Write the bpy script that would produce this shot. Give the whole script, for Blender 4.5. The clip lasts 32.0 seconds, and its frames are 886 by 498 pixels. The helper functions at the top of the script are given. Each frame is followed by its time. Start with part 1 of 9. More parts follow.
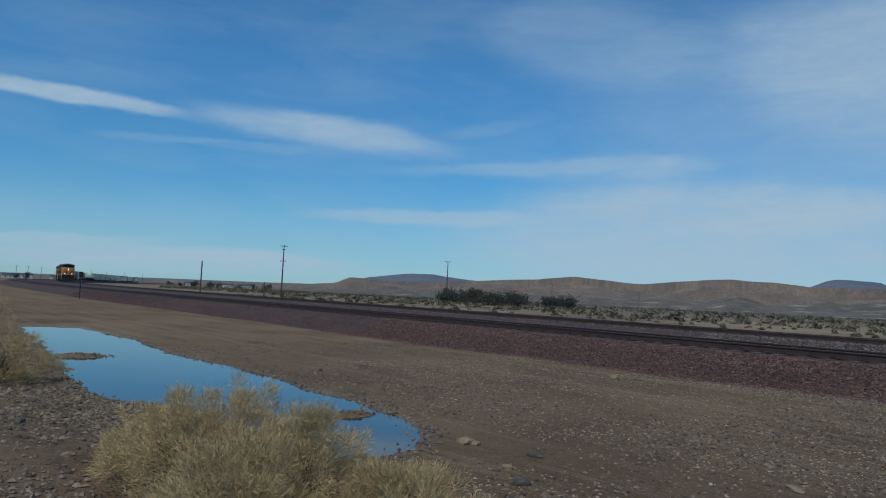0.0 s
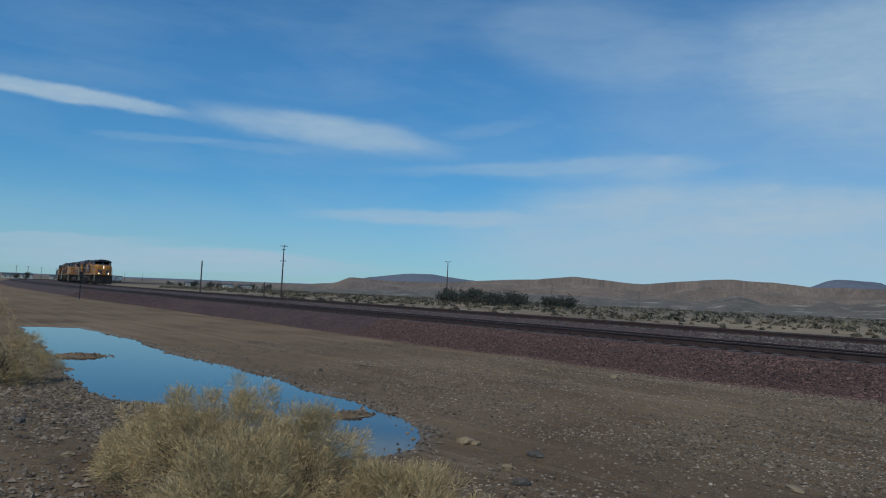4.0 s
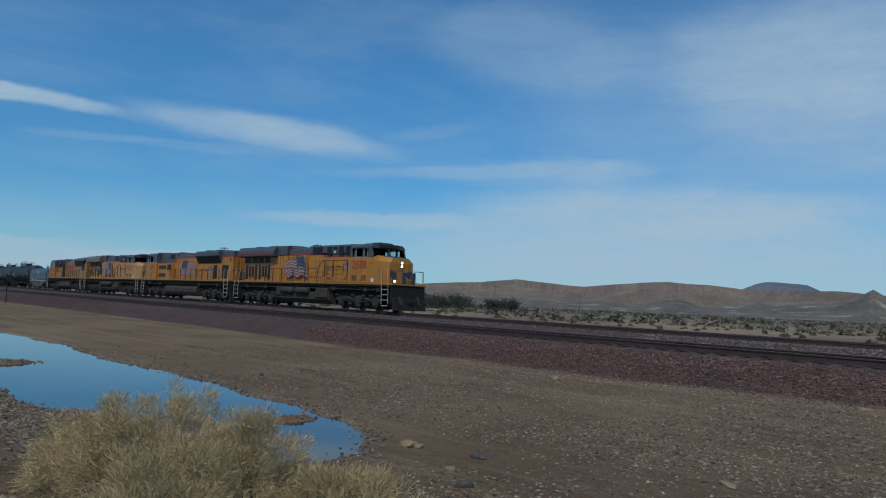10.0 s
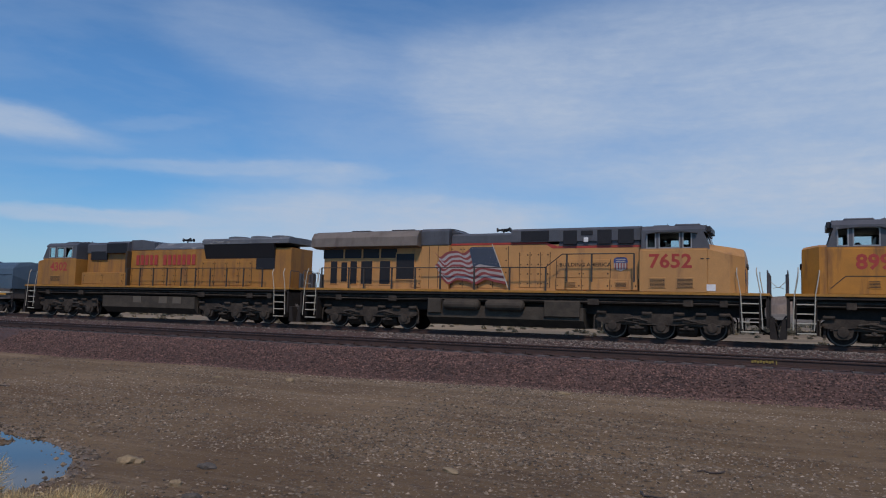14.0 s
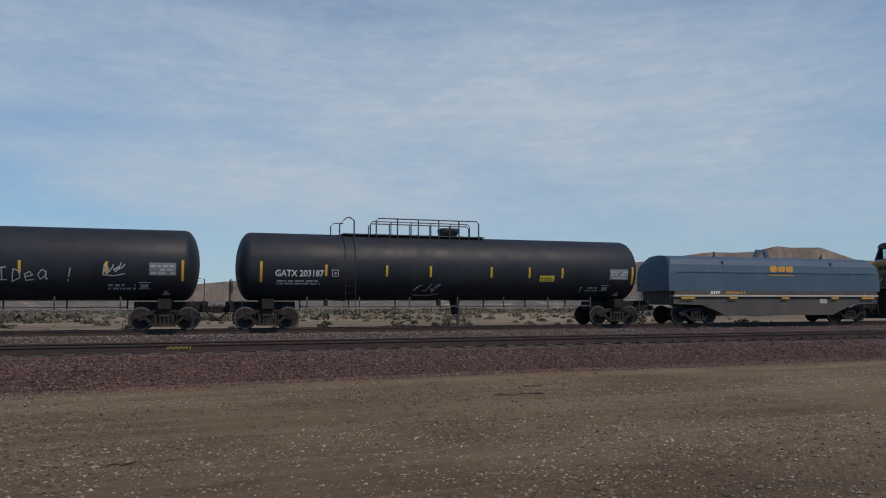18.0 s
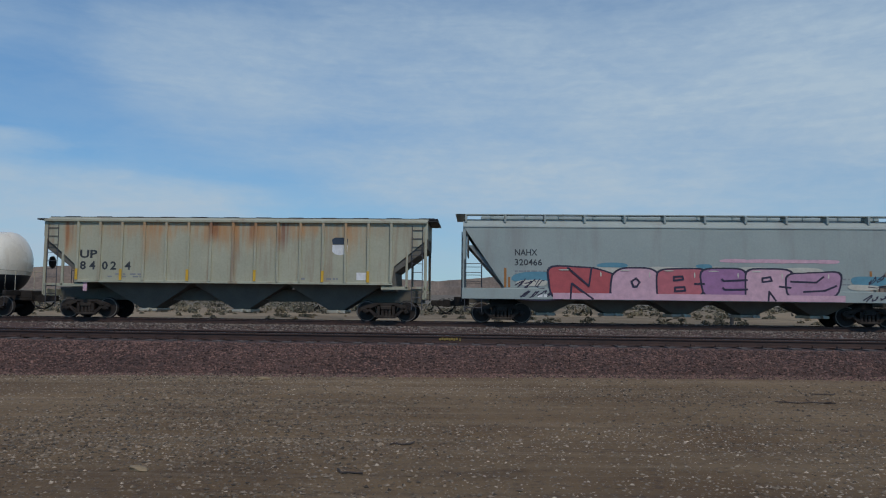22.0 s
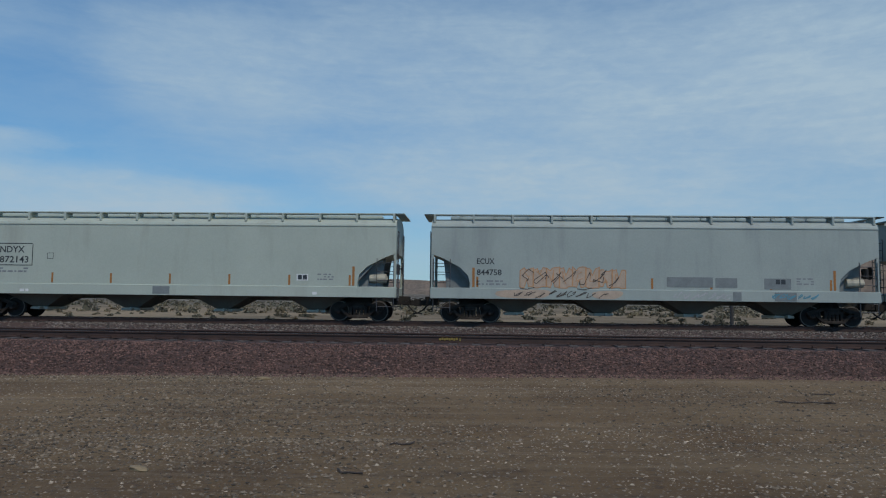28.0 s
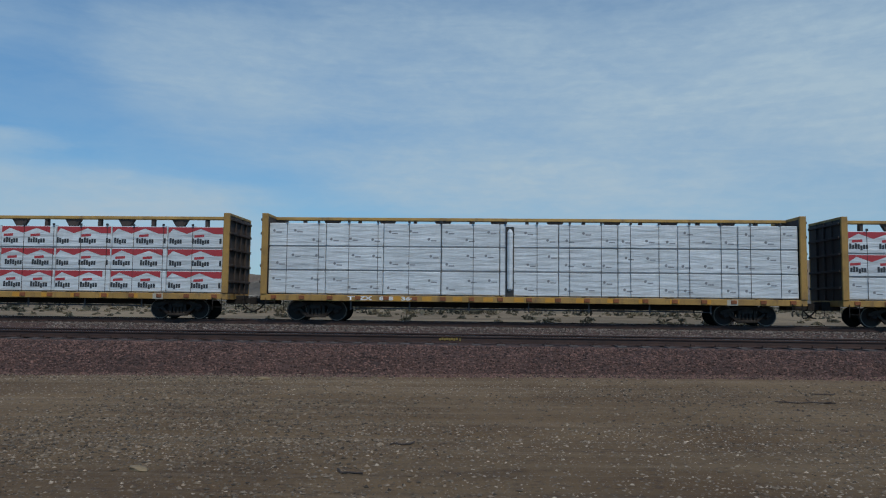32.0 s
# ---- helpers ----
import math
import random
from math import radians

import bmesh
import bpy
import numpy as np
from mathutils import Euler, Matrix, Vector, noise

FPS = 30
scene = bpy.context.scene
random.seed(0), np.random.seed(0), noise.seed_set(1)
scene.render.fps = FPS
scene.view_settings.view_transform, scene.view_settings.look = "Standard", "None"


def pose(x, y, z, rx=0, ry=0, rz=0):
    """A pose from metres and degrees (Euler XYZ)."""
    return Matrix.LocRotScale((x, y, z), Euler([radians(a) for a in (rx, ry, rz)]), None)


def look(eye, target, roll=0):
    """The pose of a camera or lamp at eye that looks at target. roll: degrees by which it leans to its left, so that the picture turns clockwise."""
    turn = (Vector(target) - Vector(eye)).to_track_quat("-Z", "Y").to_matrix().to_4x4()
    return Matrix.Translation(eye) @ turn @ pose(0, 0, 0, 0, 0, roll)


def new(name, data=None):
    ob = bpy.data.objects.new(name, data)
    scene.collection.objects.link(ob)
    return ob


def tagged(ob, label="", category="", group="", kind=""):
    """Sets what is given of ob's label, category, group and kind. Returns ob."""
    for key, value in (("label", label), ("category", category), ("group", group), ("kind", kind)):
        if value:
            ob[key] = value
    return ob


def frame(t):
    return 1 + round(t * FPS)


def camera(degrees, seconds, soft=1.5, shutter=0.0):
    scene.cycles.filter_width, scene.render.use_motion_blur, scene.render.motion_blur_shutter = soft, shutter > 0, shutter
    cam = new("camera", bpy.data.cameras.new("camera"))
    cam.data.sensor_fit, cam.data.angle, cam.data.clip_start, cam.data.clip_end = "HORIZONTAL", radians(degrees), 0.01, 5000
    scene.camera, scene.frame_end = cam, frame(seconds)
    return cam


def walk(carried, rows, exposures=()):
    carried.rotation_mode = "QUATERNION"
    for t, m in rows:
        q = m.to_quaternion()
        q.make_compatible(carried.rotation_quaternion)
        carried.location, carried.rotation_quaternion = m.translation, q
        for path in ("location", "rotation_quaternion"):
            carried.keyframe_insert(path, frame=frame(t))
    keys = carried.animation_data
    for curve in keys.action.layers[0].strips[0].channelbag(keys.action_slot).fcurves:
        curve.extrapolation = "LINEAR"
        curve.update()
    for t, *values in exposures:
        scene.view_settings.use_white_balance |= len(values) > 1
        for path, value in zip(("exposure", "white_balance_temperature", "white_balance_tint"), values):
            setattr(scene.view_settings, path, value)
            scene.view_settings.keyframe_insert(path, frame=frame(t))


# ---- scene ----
# Camera: held by hand on one spot beside the line, turning to follow the train.
# World: x along the tracks (the way the train runs), y across them, z = 0 at rail top.
EYE = (0.0, 0.0, 0.884)
TURNS = [  # seconds, yaw, pitch, roll
    (0.0, 51.20, 3.75, 2.76),
    (9.0, 51.20, 3.75, 2.76),
    (9.5, 50.76, 3.91, 2.85),
    (10.0, 46.76, 4.17, 2.60),
    (10.5, 42.80, 4.40, 2.50),
    (11.0, 36.85, 4.66, 2.12),
    (11.5, 25.16, 4.70, 1.70),
    (12.0, 10.44, 4.78, 1.32),
    (12.5, 2.07, 4.71, 0.52),
    (13.0, 2.66, 4.77, 0.53),
    (13.5, 11.60, 5.05, 1.03),
    (14.0, 26.03, 4.98, 1.57),
    (14.5, 31.69, 5.06, 1.74),
    (16.5, -5.09, 4.88, 0.09),
    (17.0, -12.85, 4.67, -0.19),
    (17.5, -18.40, 4.56, -0.46),
    (18.0, -17.86, 4.59, -0.19),
    (18.5, -8.87, 4.96, -0.01),
    (19.0, 0.83, 5.04, 0.48),
    (19.5, 2.90, 4.82, 0.58),
    (20.0, 2.85, 4.20, 0.67),
    (20.5, 2.71, 4.16, 0.67),
    (32.0, 2.71, 4.16, 0.67),
]


def aim(yaw, pitch, lean):
    y, p = radians(yaw), radians(pitch)
    way = Vector((-math.sin(y) * math.cos(p), math.cos(y) * math.cos(p), math.sin(p)))
    return look(EYE, Vector(EYE) + way, lean)


cam = camera(62.95, 32.0, soft=1.1)
walk(cam, [(t, aim(a, b, c)) for t, a, b, c in TURNS],
     exposures=[  # seconds, stops, kelvin, tint
         (0.0, -0.02, 6100, 9), (9.0, -0.02, 6100, 9), (11.0, 0.0, 6250, 11), (12.0, 0.05, 6600, 20), (13.0, 0.15, 6600, 23), (14.0, 0.12, 6650, 24),
         (17.0, 0.08, 6950, 23), (18.0, 0.08, 6950, 19), (20.0, 0.06, 6450, 19), (21.0, 0.06, 6450, 17), (22.0, 0.03, 6450, 14), (25.0, 0.0, 6350, 11), (32.0, 0.0, 6350, 10)])

# ---- world, sun ----
SUN_AZ, SUN_EL = radians(203), radians(52)   # yaw from +y towards -x; above the horizon

CLOUDS = [  # azimuth, elevation, half length, half width (radians), tilt, density
    (1.381, 0.223, 0.164, 0.012, 0.036, 0.80),
    (1.430, 0.226, 0.095, 0.008, -0.002, 0.35),
    (1.067, 0.214, 0.207, 0.026, 0.077, 0.55),
    (1.037, 0.219, 0.117, 0.023, 0.078, 0.38),
    (1.272, 0.187, 0.106, 0.007, -0.053, 0.16),
    (1.140, 0.187, 0.128, 0.009, 0.006, 0.15),
    (0.834, 0.233, 0.082, 0.012, -0.166, 0.14),
    (0.764, 0.183, 0.250, 0.012, -0.065, 0.30),
    (0.701, 0.182, 0.186, 0.023, -0.031, 0.25),
    (0.904, 0.108, 0.203, 0.014, -0.031, 0.62),
    (0.577, 0.095, 0.370, 0.080, -0.033, 0.68),
    (0.531, 0.133, 0.299, 0.037, 0.045, 0.42),
    (0.383, 0.140, 0.187, 0.020, 0.028, 0.25),
    (0.703, 0.347, 0.177, 0.068, 0.109, 0.25),
    (0.375, 0.293, 0.184, 0.107, 0.266, 0.34),
    (1.390, 0.047, 0.155, 0.009, -0.035, 0.62),
    (1.282, 0.037, 0.248, 0.012, -0.028, 0.68),
    (1.147, 0.040, 0.163, 0.010, 0.019, 0.58),
    (1.240, 0.025, 0.325, 0.014, -0.025, 0.52),
    (-0.081, 0.298, 0.577, 0.107, 0.074, 0.42),
    (-0.016, 0.183, 0.371, 0.049, 0.029, 0.52),
    (-0.192, 0.139, 0.443, 0.054, 0.033, 0.45),
    (-0.311, 0.229, 0.311, 0.073, 0.111, 0.38),
    (0.317, 0.275, 0.233, 0.044, 0.108, 0.26),
    (0.599, 0.182, 0.070, 0.018, -0.101, 0.30),
    (-0.569, 0.262, 0.277, 0.137, 0.335, 0.45),
    (0.462, 0.118, 0.198, 0.025, -0.105, 0.35),
    (-0.555, 0.290, 0.449, 0.127, 0.083, 0.40),
    (-0.080, 0.159, 0.371, 0.054, -0.007, 0.35),
    (-0.719, 0.156, 0.364, 0.083, 0.103, 0.35),
    (0.338, 0.351, 0.440, 0.059, -0.120, 0.20),
    (-0.400, 0.240, 0.950, 0.420, 0.000, 0.50),
    (0.480, 0.230, 0.300, 0.160, 0.080, 0.22),
    (0.420, 0.055, 0.480, 0.065, 0.000, 0.50),
]


def make_world():
    w = bpy.data.worlds.new("world")
    scene.world = w
    w.use_nodes = True
    nt = w.node_tree
    nd, ln = nt.nodes, nt.links
    nd.clear()
    out = nd.new("ShaderNodeOutputWorld")
    bg = nd.new("ShaderNodeBackground")
    bg.inputs["Strength"].default_value = 0.106
    ln.new(bg.outputs[0], out.inputs[0])
    sky = nd.new("ShaderNodeTexSky")
    sky.sky_type = "NISHITA"
    sky.sun_disc = False
    sky.sun_elevation = SUN_EL
    sky.sun_rotation = -SUN_AZ
    sky.altitude = 900
    sky.air_density, sky.dust_density, sky.ozone_density = 1.0, 0.3, 3.0
    tc = nd.new("ShaderNodeTexCoord")
    sep = nd.new("ShaderNodeSeparateXYZ")
    ln.new(tc.outputs["Generated"], sep.inputs[0])

    def m(op, a, b=None, clamp=False):
        n = nd.new("ShaderNodeMath")
        n.operation, n.use_clamp = op, clamp
        for i, v in enumerate((a, b)):
            if v is None:
                continue
            if isinstance(v, (int, float)):
                n.inputs[i].default_value = v
            else:
                ln.new(v, n.inputs[i])
        return n.outputs[0]

    neg = m("MULTIPLY", sep.outputs[0], -1.0)
    az = m("ARCTAN2", neg, sep.outputs[1])
    el = m("ARCSINE", sep.outputs[2])
    comb = nd.new("ShaderNodeCombineXYZ")
    ln.new(az, comb.inputs[0])
    ln.new(el, comb.inputs[1])

    # ragged edges: the sheet of cloud coordinates is bent by noise
    def noise_tex(scale, stretch, detail=6.0, dist=0.0):
        mp = nd.new("ShaderNodeMapping")
        mp.inputs["Scale"].default_value = (1.0, stretch, 1.0)
        mp.inputs["Rotation"].default_value = (0, 0, -0.08)
        ln.new(comb.outputs[0], mp.inputs[0])
        n = nd.new("ShaderNodeTexNoise")
        n.inputs["Scale"].default_value = scale
        n.inputs["Detail"].default_value = detail
        n.inputs["Roughness"].default_value = 0.6
        n.inputs["Distortion"].default_value = dist
        ln.new(mp.outputs[0], n.inputs["Vector"])
        return n
    bend = noise_tex(10.0, 3.0, 9.0)
    off = nd.new("ShaderNodeVectorMath")
    off.operation = "MULTIPLY_ADD"
    ln.new(bend.outputs["Color"], off.inputs[0])
    off.inputs[1].default_value = (0.09, 0.022, 0.0)
    off.inputs[2].default_value = (-0.045, -0.011, 0.0)
    pos = nd.new("ShaderNodeVectorMath")
    pos.operation = "ADD"
    ln.new(comb.outputs[0], pos.inputs[0])
    ln.new(off.outputs[0], pos.inputs[1])
    clear = None
    for a, e, L, W, tilt, den in CLOUDS:
        mp = nd.new("ShaderNodeMapping")
        mp.vector_type = "TEXTURE"
        mp.inputs["Location"].default_value = (a, e, 0)
        mp.inputs["Rotation"].default_value = (0, 0, tilt)
        mp.inputs["Scale"].default_value = (L, W, 1)
        ln.new(pos.outputs[0], mp.inputs[0])
        le = nd.new("ShaderNodeVectorMath")
        le.operation = "LENGTH"
        ln.new(mp.outputs[0], le.inputs[0])
        mr = nd.new("ShaderNodeMapRange")
        mr.interpolation_type = "SMOOTHERSTEP"
        mr.inputs["From Min"].default_value = 0.35
        mr.inputs["From Max"].default_value = 1.15
        mr.inputs["To Min"].default_value = 1.0 - den
        mr.inputs["To Max"].default_value = 1.0
        ln.new(le.outputs["Value"], mr.inputs[0])
        clear = mr.outputs[0] if clear is None else m("MULTIPLY", clear, mr.outputs[0])
    # thin veil everywhere, streaky, thicker towards the horizon
    st = noise_tex(3.2, 4.0, 8.0, 0.3)
    fine = noise_tex(14.0, 6.0, 8.0, 0.2)
    veil = m("MULTIPLY", m("SUBTRACT", st.outputs["Fac"], 0.43, True), 0.6, True)
    hz = nd.new("ShaderNodeMapRange")
    hz.interpolation_type = "SMOOTHSTEP"
    for k, v in (("From Min", 0.0), ("From Max", 0.16), ("To Min", 0.46), ("To Max", 0.0)):
        hz.inputs[k].default_value = v
    ln.new(el, hz.inputs[0])
    body = m("SUBTRACT", 1.0, clear)
    wisp = noise_tex(7.0, 3.2, 9.0, 0.9)
    def step(v, lo, hi, to0, to1):
        n = nd.new("ShaderNodeMapRange")
        n.interpolation_type = "SMOOTHSTEP"
        for k, w in (("From Min", lo), ("From Max", hi), ("To Min", to0), ("To Max", to1)):
            n.inputs[k].default_value = w
        ln.new(v, n.inputs[0])
        return n.outputs[0]
    # combed ice streaks, and a fleecy ripple inside the thicker sheets
    comb_streak = noise_tex(5.0, 9.0, 10.0, 0.6)
    ripple = noise_tex(42.0, 2.2, 7.0, 0.4)
    rag = m("MULTIPLY", step(wisp.outputs["Fac"], 0.34, 0.66, 0.90, 1.08), step(comb_streak.outputs["Fac"], 0.34, 0.66, 0.95, 1.05))
    rag = m("MULTIPLY", rag, step(fine.outputs["Fac"], 0.32, 0.68, 0.95, 1.05))
    rag = m("MULTIPLY", rag, step(ripple.outputs["Fac"], 0.35, 0.7, 0.95, 1.05))
    body = m("MULTIPLY", body, rag, True)
    keep = m("MULTIPLY", m("SUBTRACT", 1.0, body), m("SUBTRACT", 1.0, veil))
    keep = m("MULTIPLY", keep, m("SUBTRACT", 1.0, hz.outputs[0]))
    cover = m("SUBTRACT", 1.0, keep, True)
    mix = nd.new("ShaderNodeMix")
    mix.data_type = "RGBA"
    ln.new(cover, mix.inputs[0])
    deep = nd.new("ShaderNodeMix")
    deep.data_type, deep.blend_type = "RGBA", "MULTIPLY"
    deep.inputs[0].default_value = 1.0
    ln.new(sky.outputs[0], deep.inputs[6])
    deep.inputs[7].default_value = (0.43, 0.84, 1.0, 1)
    # the air is dimmer low down, through the dust of the valley
    dim = nd.new("ShaderNodeMapRange")
    for k, v in (("From Min", 0.0), ("From Max", 0.30), ("To Min", 0.70), ("To Max", 1.0)):
        dim.inputs[k].default_value = v
    ln.new(el, dim.inputs[0])
    low = nd.new("ShaderNodeVectorMath")
    low.operation = "SCALE"
    ln.new(deep.outputs[2], low.inputs[0])
    ln.new(dim.outputs[0], low.inputs["Scale"])
    ln.new(low.outputs[0], mix.inputs[6])
    mix.inputs[7].default_value = (3.5, 4.62, 5.48, 1)
    ln.new(mix.outputs[2], bg.inputs[0])


make_world()
sun_lamp = new("sun", bpy.data.lights.new("sun", "SUN"))
sun_lamp.data.energy, sun_lamp.data.angle, sun_lamp.data.color = 1.9, radians(4), (1.0, 0.90, 0.76)
_d = Vector((-math.sin(SUN_AZ) * math.cos(SUN_EL), math.cos(SUN_AZ) * math.cos(SUN_EL), math.sin(SUN_EL)))
sun_lamp.matrix_world = look(_d * 50, (0, 0, 0))

# ---- materials ----
def surface(name, base, rough=0.6, metal=0.0, vary=0.25, scale=3.0, fine=40.0, bump=0.0, bump_scale=60.0,
            stain=None, stain_amt=0.0, stain_scale=(1.5, 1.5, 0.4), stain_cut=0.52, random_tint=0.0, island=0.0, spec=0.5, coat=0.0):
    """A painted or raw surface: base colour with grain and blotches, optional streaks of another colour, fine relief."""
    mt = bpy.data.materials.new(name)
    mt.use_nodes = True
    nt = mt.node_tree
    nd, ln = nt.nodes, nt.links
    b = nd["Principled BSDF"]
    b.inputs["Metallic"].default_value = metal
    b.inputs["Specular IOR Level"].default_value = spec
    b.inputs["Coat Weight"].default_value = coat
    tc = nd.new("ShaderNodeTexCoord")
    n1 = nd.new("ShaderNodeTexNoise")
    n1.inputs["Scale"].default_value = scale
    n1.inputs["Detail"].default_value = 8
    n1.inputs["Roughness"].default_value = 0.62
    n2 = nd.new("ShaderNodeTexNoise")
    n2.inputs["Scale"].default_value = fine
    n2.inputs["Detail"].default_value = 4
    ln.new(tc.outputs["Object"], n1.inputs["Vector"])
    ln.new(tc.outputs["Object"], n2.inputs["Vector"])

    def mix(fac, a, c, mode="MIX"):
        n = nd.new("ShaderNodeMix")
        n.data_type, n.blend_type = "RGBA", mode
        for sock, v in ((n.inputs[0], fac), (n.inputs[6], a), (n.inputs[7], c)):
            if hasattr(v, "is_linked"):
                ln.new(v, sock)
            else:
                sock.default_value = v
        return n.outputs[2]

    def ramp(fac, lo, hi, a, c):
        n = nd.new("ShaderNodeMapRange")
        for k, v in (("From Min", lo), ("From Max", hi), ("To Min", a), ("To Max", c)):
            n.inputs[k].default_value = v
        ln.new(fac, n.inputs[0])
        return n.outputs[0]
    dark = tuple(c * (1 - vary) for c in base) + (1,)
    lite = tuple(min(1, c * (1 + vary)) for c in base) + (1,)
    col = mix(ramp(n1.outputs["Fac"], 0.3, 0.7, 0, 1), dark, lite)
    g = mix(ramp(n2.outputs["Fac"], 0.3, 0.7, 0, 1), (1 - vary * 0.6,) * 3 + (1,), (1 + vary * 0.6,) * 3 + (1,))
    col = mix(1.0, col, g, "MULTIPLY")
    if stain is not None:
        mp = nd.new("ShaderNodeMapping")
        mp.inputs["Scale"].default_value = stain_scale
        ln.new(tc.outputs["Object"], mp.inputs[0])
        n3 = nd.new("ShaderNodeTexNoise")
        n3.inputs["Scale"].default_value = 1.0
        n3.inputs["Detail"].default_value = 9
        n3.inputs["Roughness"].default_value = 0.65
        ln.new(mp.outputs[0], n3.inputs["Vector"])
        col = mix(ramp(n3.outputs["Fac"], stain_cut, stain_cut + 0.16, 0, stain_amt), col, tuple(stain) + (1,))
    if random_tint:
        oi = nd.new("ShaderNodeObjectInfo")
        k = ramp(oi.outputs["Random"], 0, 1, 1 - random_tint, 1 + random_tint)
        col = mix(1.0, col, k, "MULTIPLY")
    if island:
        ge = nd.new("ShaderNodeNewGeometry")
        k = ramp(ge.outputs["Random Per Island"], 0, 1, 1 - island, 1 + island)
        col = mix(1.0, col, k, "MULTIPLY")
    ln.new(col, b.inputs["Base Color"])
    ln.new(ramp(n1.outputs["Fac"], 0.3, 0.7, max(0.02, rough - 0.1), min(1, rough + 0.1)), b.inputs["Roughness"])
    if bump:
        n4 = nd.new("ShaderNodeTexNoise")
        n4.inputs["Scale"].default_value = bump_scale
        n4.inputs["Detail"].default_value = 5
        ln.new(tc.outputs["Object"], n4.inputs["Vector"])
        bp = nd.new("ShaderNodeBump")
        bp.inputs["Strength"].default_value = bump
        bp.inputs["Distance"].default_value = 0.02
        ln.new(n4.outputs["Fac"], bp.inputs["Height"])
        ln.new(bp.outputs[0], b.inputs["Normal"])
    return mt


def glowing(name, col, strength):
    mt = bpy.data.materials.new(name)
    mt.use_nodes = True
    b = mt.node_tree.nodes["Principled BSDF"]
    b.inputs["Base Color"].default_value = (*col, 1)
    b.inputs["Emission Color"].default_value = (*col, 1)
    b.inputs["Emission Strength"].default_value = strength
    return mt


def plain(name, col, rough=0.5, metal=0.0):
    return surface(name, col, rough, metal, vary=0.14, scale=4, fine=50)


M = {}
M["ground"] = None
M["ballast"] = surface("red_ballast", (0.074, 0.043, 0.034), 0.9, vary=0.4, scale=0.8, fine=16, bump=1.0, bump_scale=22)
M["ballast_stone"] = surface("ballast_stone", (0.124, 0.070, 0.055), 0.88, vary=0.3, scale=2, fine=30, island=0.75)
M["ballast_grey"] = surface("grey_ballast_stone", (0.145, 0.12, 0.10), 0.88, vary=0.3, scale=2, fine=30, island=0.75)
M["pebble"] = surface("pebble", (0.170, 0.132, 0.090), 0.88, vary=0.3, scale=2, fine=30, island=0.7)
M["pale_chip"] = surface("pale_chip", (0.34, 0.275, 0.20), 0.88, vary=0.25, scale=2, fine=30, island=0.45)
M["rock"] = surface("rock", (0.26, 0.195, 0.11), 0.85, vary=0.25, scale=6, fine=40, bump=0.4, bump_scale=25)
M["tie"] = surface("concrete_tie", (0.098, 0.083, 0.074), 0.9, vary=0.3, scale=5, fine=50, bump=0.3, random_tint=0.15, stain=(0.08, 0.055, 0.045), stain_amt=0.7, stain_scale=(2, 2, 2))
M["rail"] = surface("rusty_rail", (0.058, 0.033, 0.026), 0.7, 0.2, vary=0.35, scale=3, fine=60, bump=0.2)
M["railhead"] = surface("worn_rail_head", (0.16, 0.145, 0.135), 0.35, 0.9, vary=0.2, scale=3, fine=60)
M["wood_pole"] = surface("weathered_pole", (0.075, 0.058, 0.048), 0.9, vary=0.35, scale=3, fine=40, bump=0.4)
M["iron"] = surface("dark_iron", (0.035, 0.034, 0.034), 0.6, 0.4, vary=0.3, scale=4, fine=50)
M["white"] = plain("white_paint", (0.72, 0.72, 0.70), 0.5)
M["black"] = plain("black_paint", (0.02, 0.02, 0.022), 0.5)

# ---- mesh helpers ----
def part(name, bm, material, parent=None, label="", smooth=False):
    """Links a bmesh as one mesh object under a thing or under a part."""
    me = bpy.data.meshes.new(name)
    bm.to_mesh(me)
    bm.free()
    for mt in (material if isinstance(material, (list, tuple)) else [material]):
        me.materials.append(mt)
    if smooth:
        me.polygons.foreach_set("use_smooth", [True] * len(me.polygons))
    ob = new(name, me)
    if parent is not None:
        ob.parent = parent
    if label:
        tagged(ob, label)
    return ob


def mesh_of(name, verts, faces, material, parent=None, label="", smooth=False):
    me = bpy.data.meshes.new(name)
    me.from_pydata(verts, [], faces)
    me.materials.append(material)
    if smooth:
        me.polygons.foreach_set("use_smooth", [True] * len(me.polygons))
    ob = new(name, me)
    if parent is not None:
        ob.parent = parent
    if label:
        tagged(ob, label)
    return ob


def box(bm, x0, x1, y0, y1, z0, z1, bevel=0.0, mi=0):
    """A box, its long edges chamfered by bevel."""
    b = min(bevel, (x1 - x0) / 2.2, (y1 - y0) / 2.2, (z1 - z0) / 2.2)
    r = bmesh.ops.create_cube(bm, size=1.0)
    for v in r["verts"]:
        v.co = ((x0 + x1) / 2 + v.co.x * (x1 - x0), (y0 + y1) / 2 + v.co.y * (y1 - y0), (z0 + z1) / 2 + v.co.z * (z1 - z0))
    fs = {f for v in r["verts"] for f in v.link_faces}
    if mi:
        for f in fs:
            f.material_index = mi
    if b > 0:
        es = {e for v in r["verts"] for e in v.link_edges}
        bmesh.ops.bevel(bm, geom=list(es), offset=b, segments=1, affect="EDGES", material=-1)
    return bm


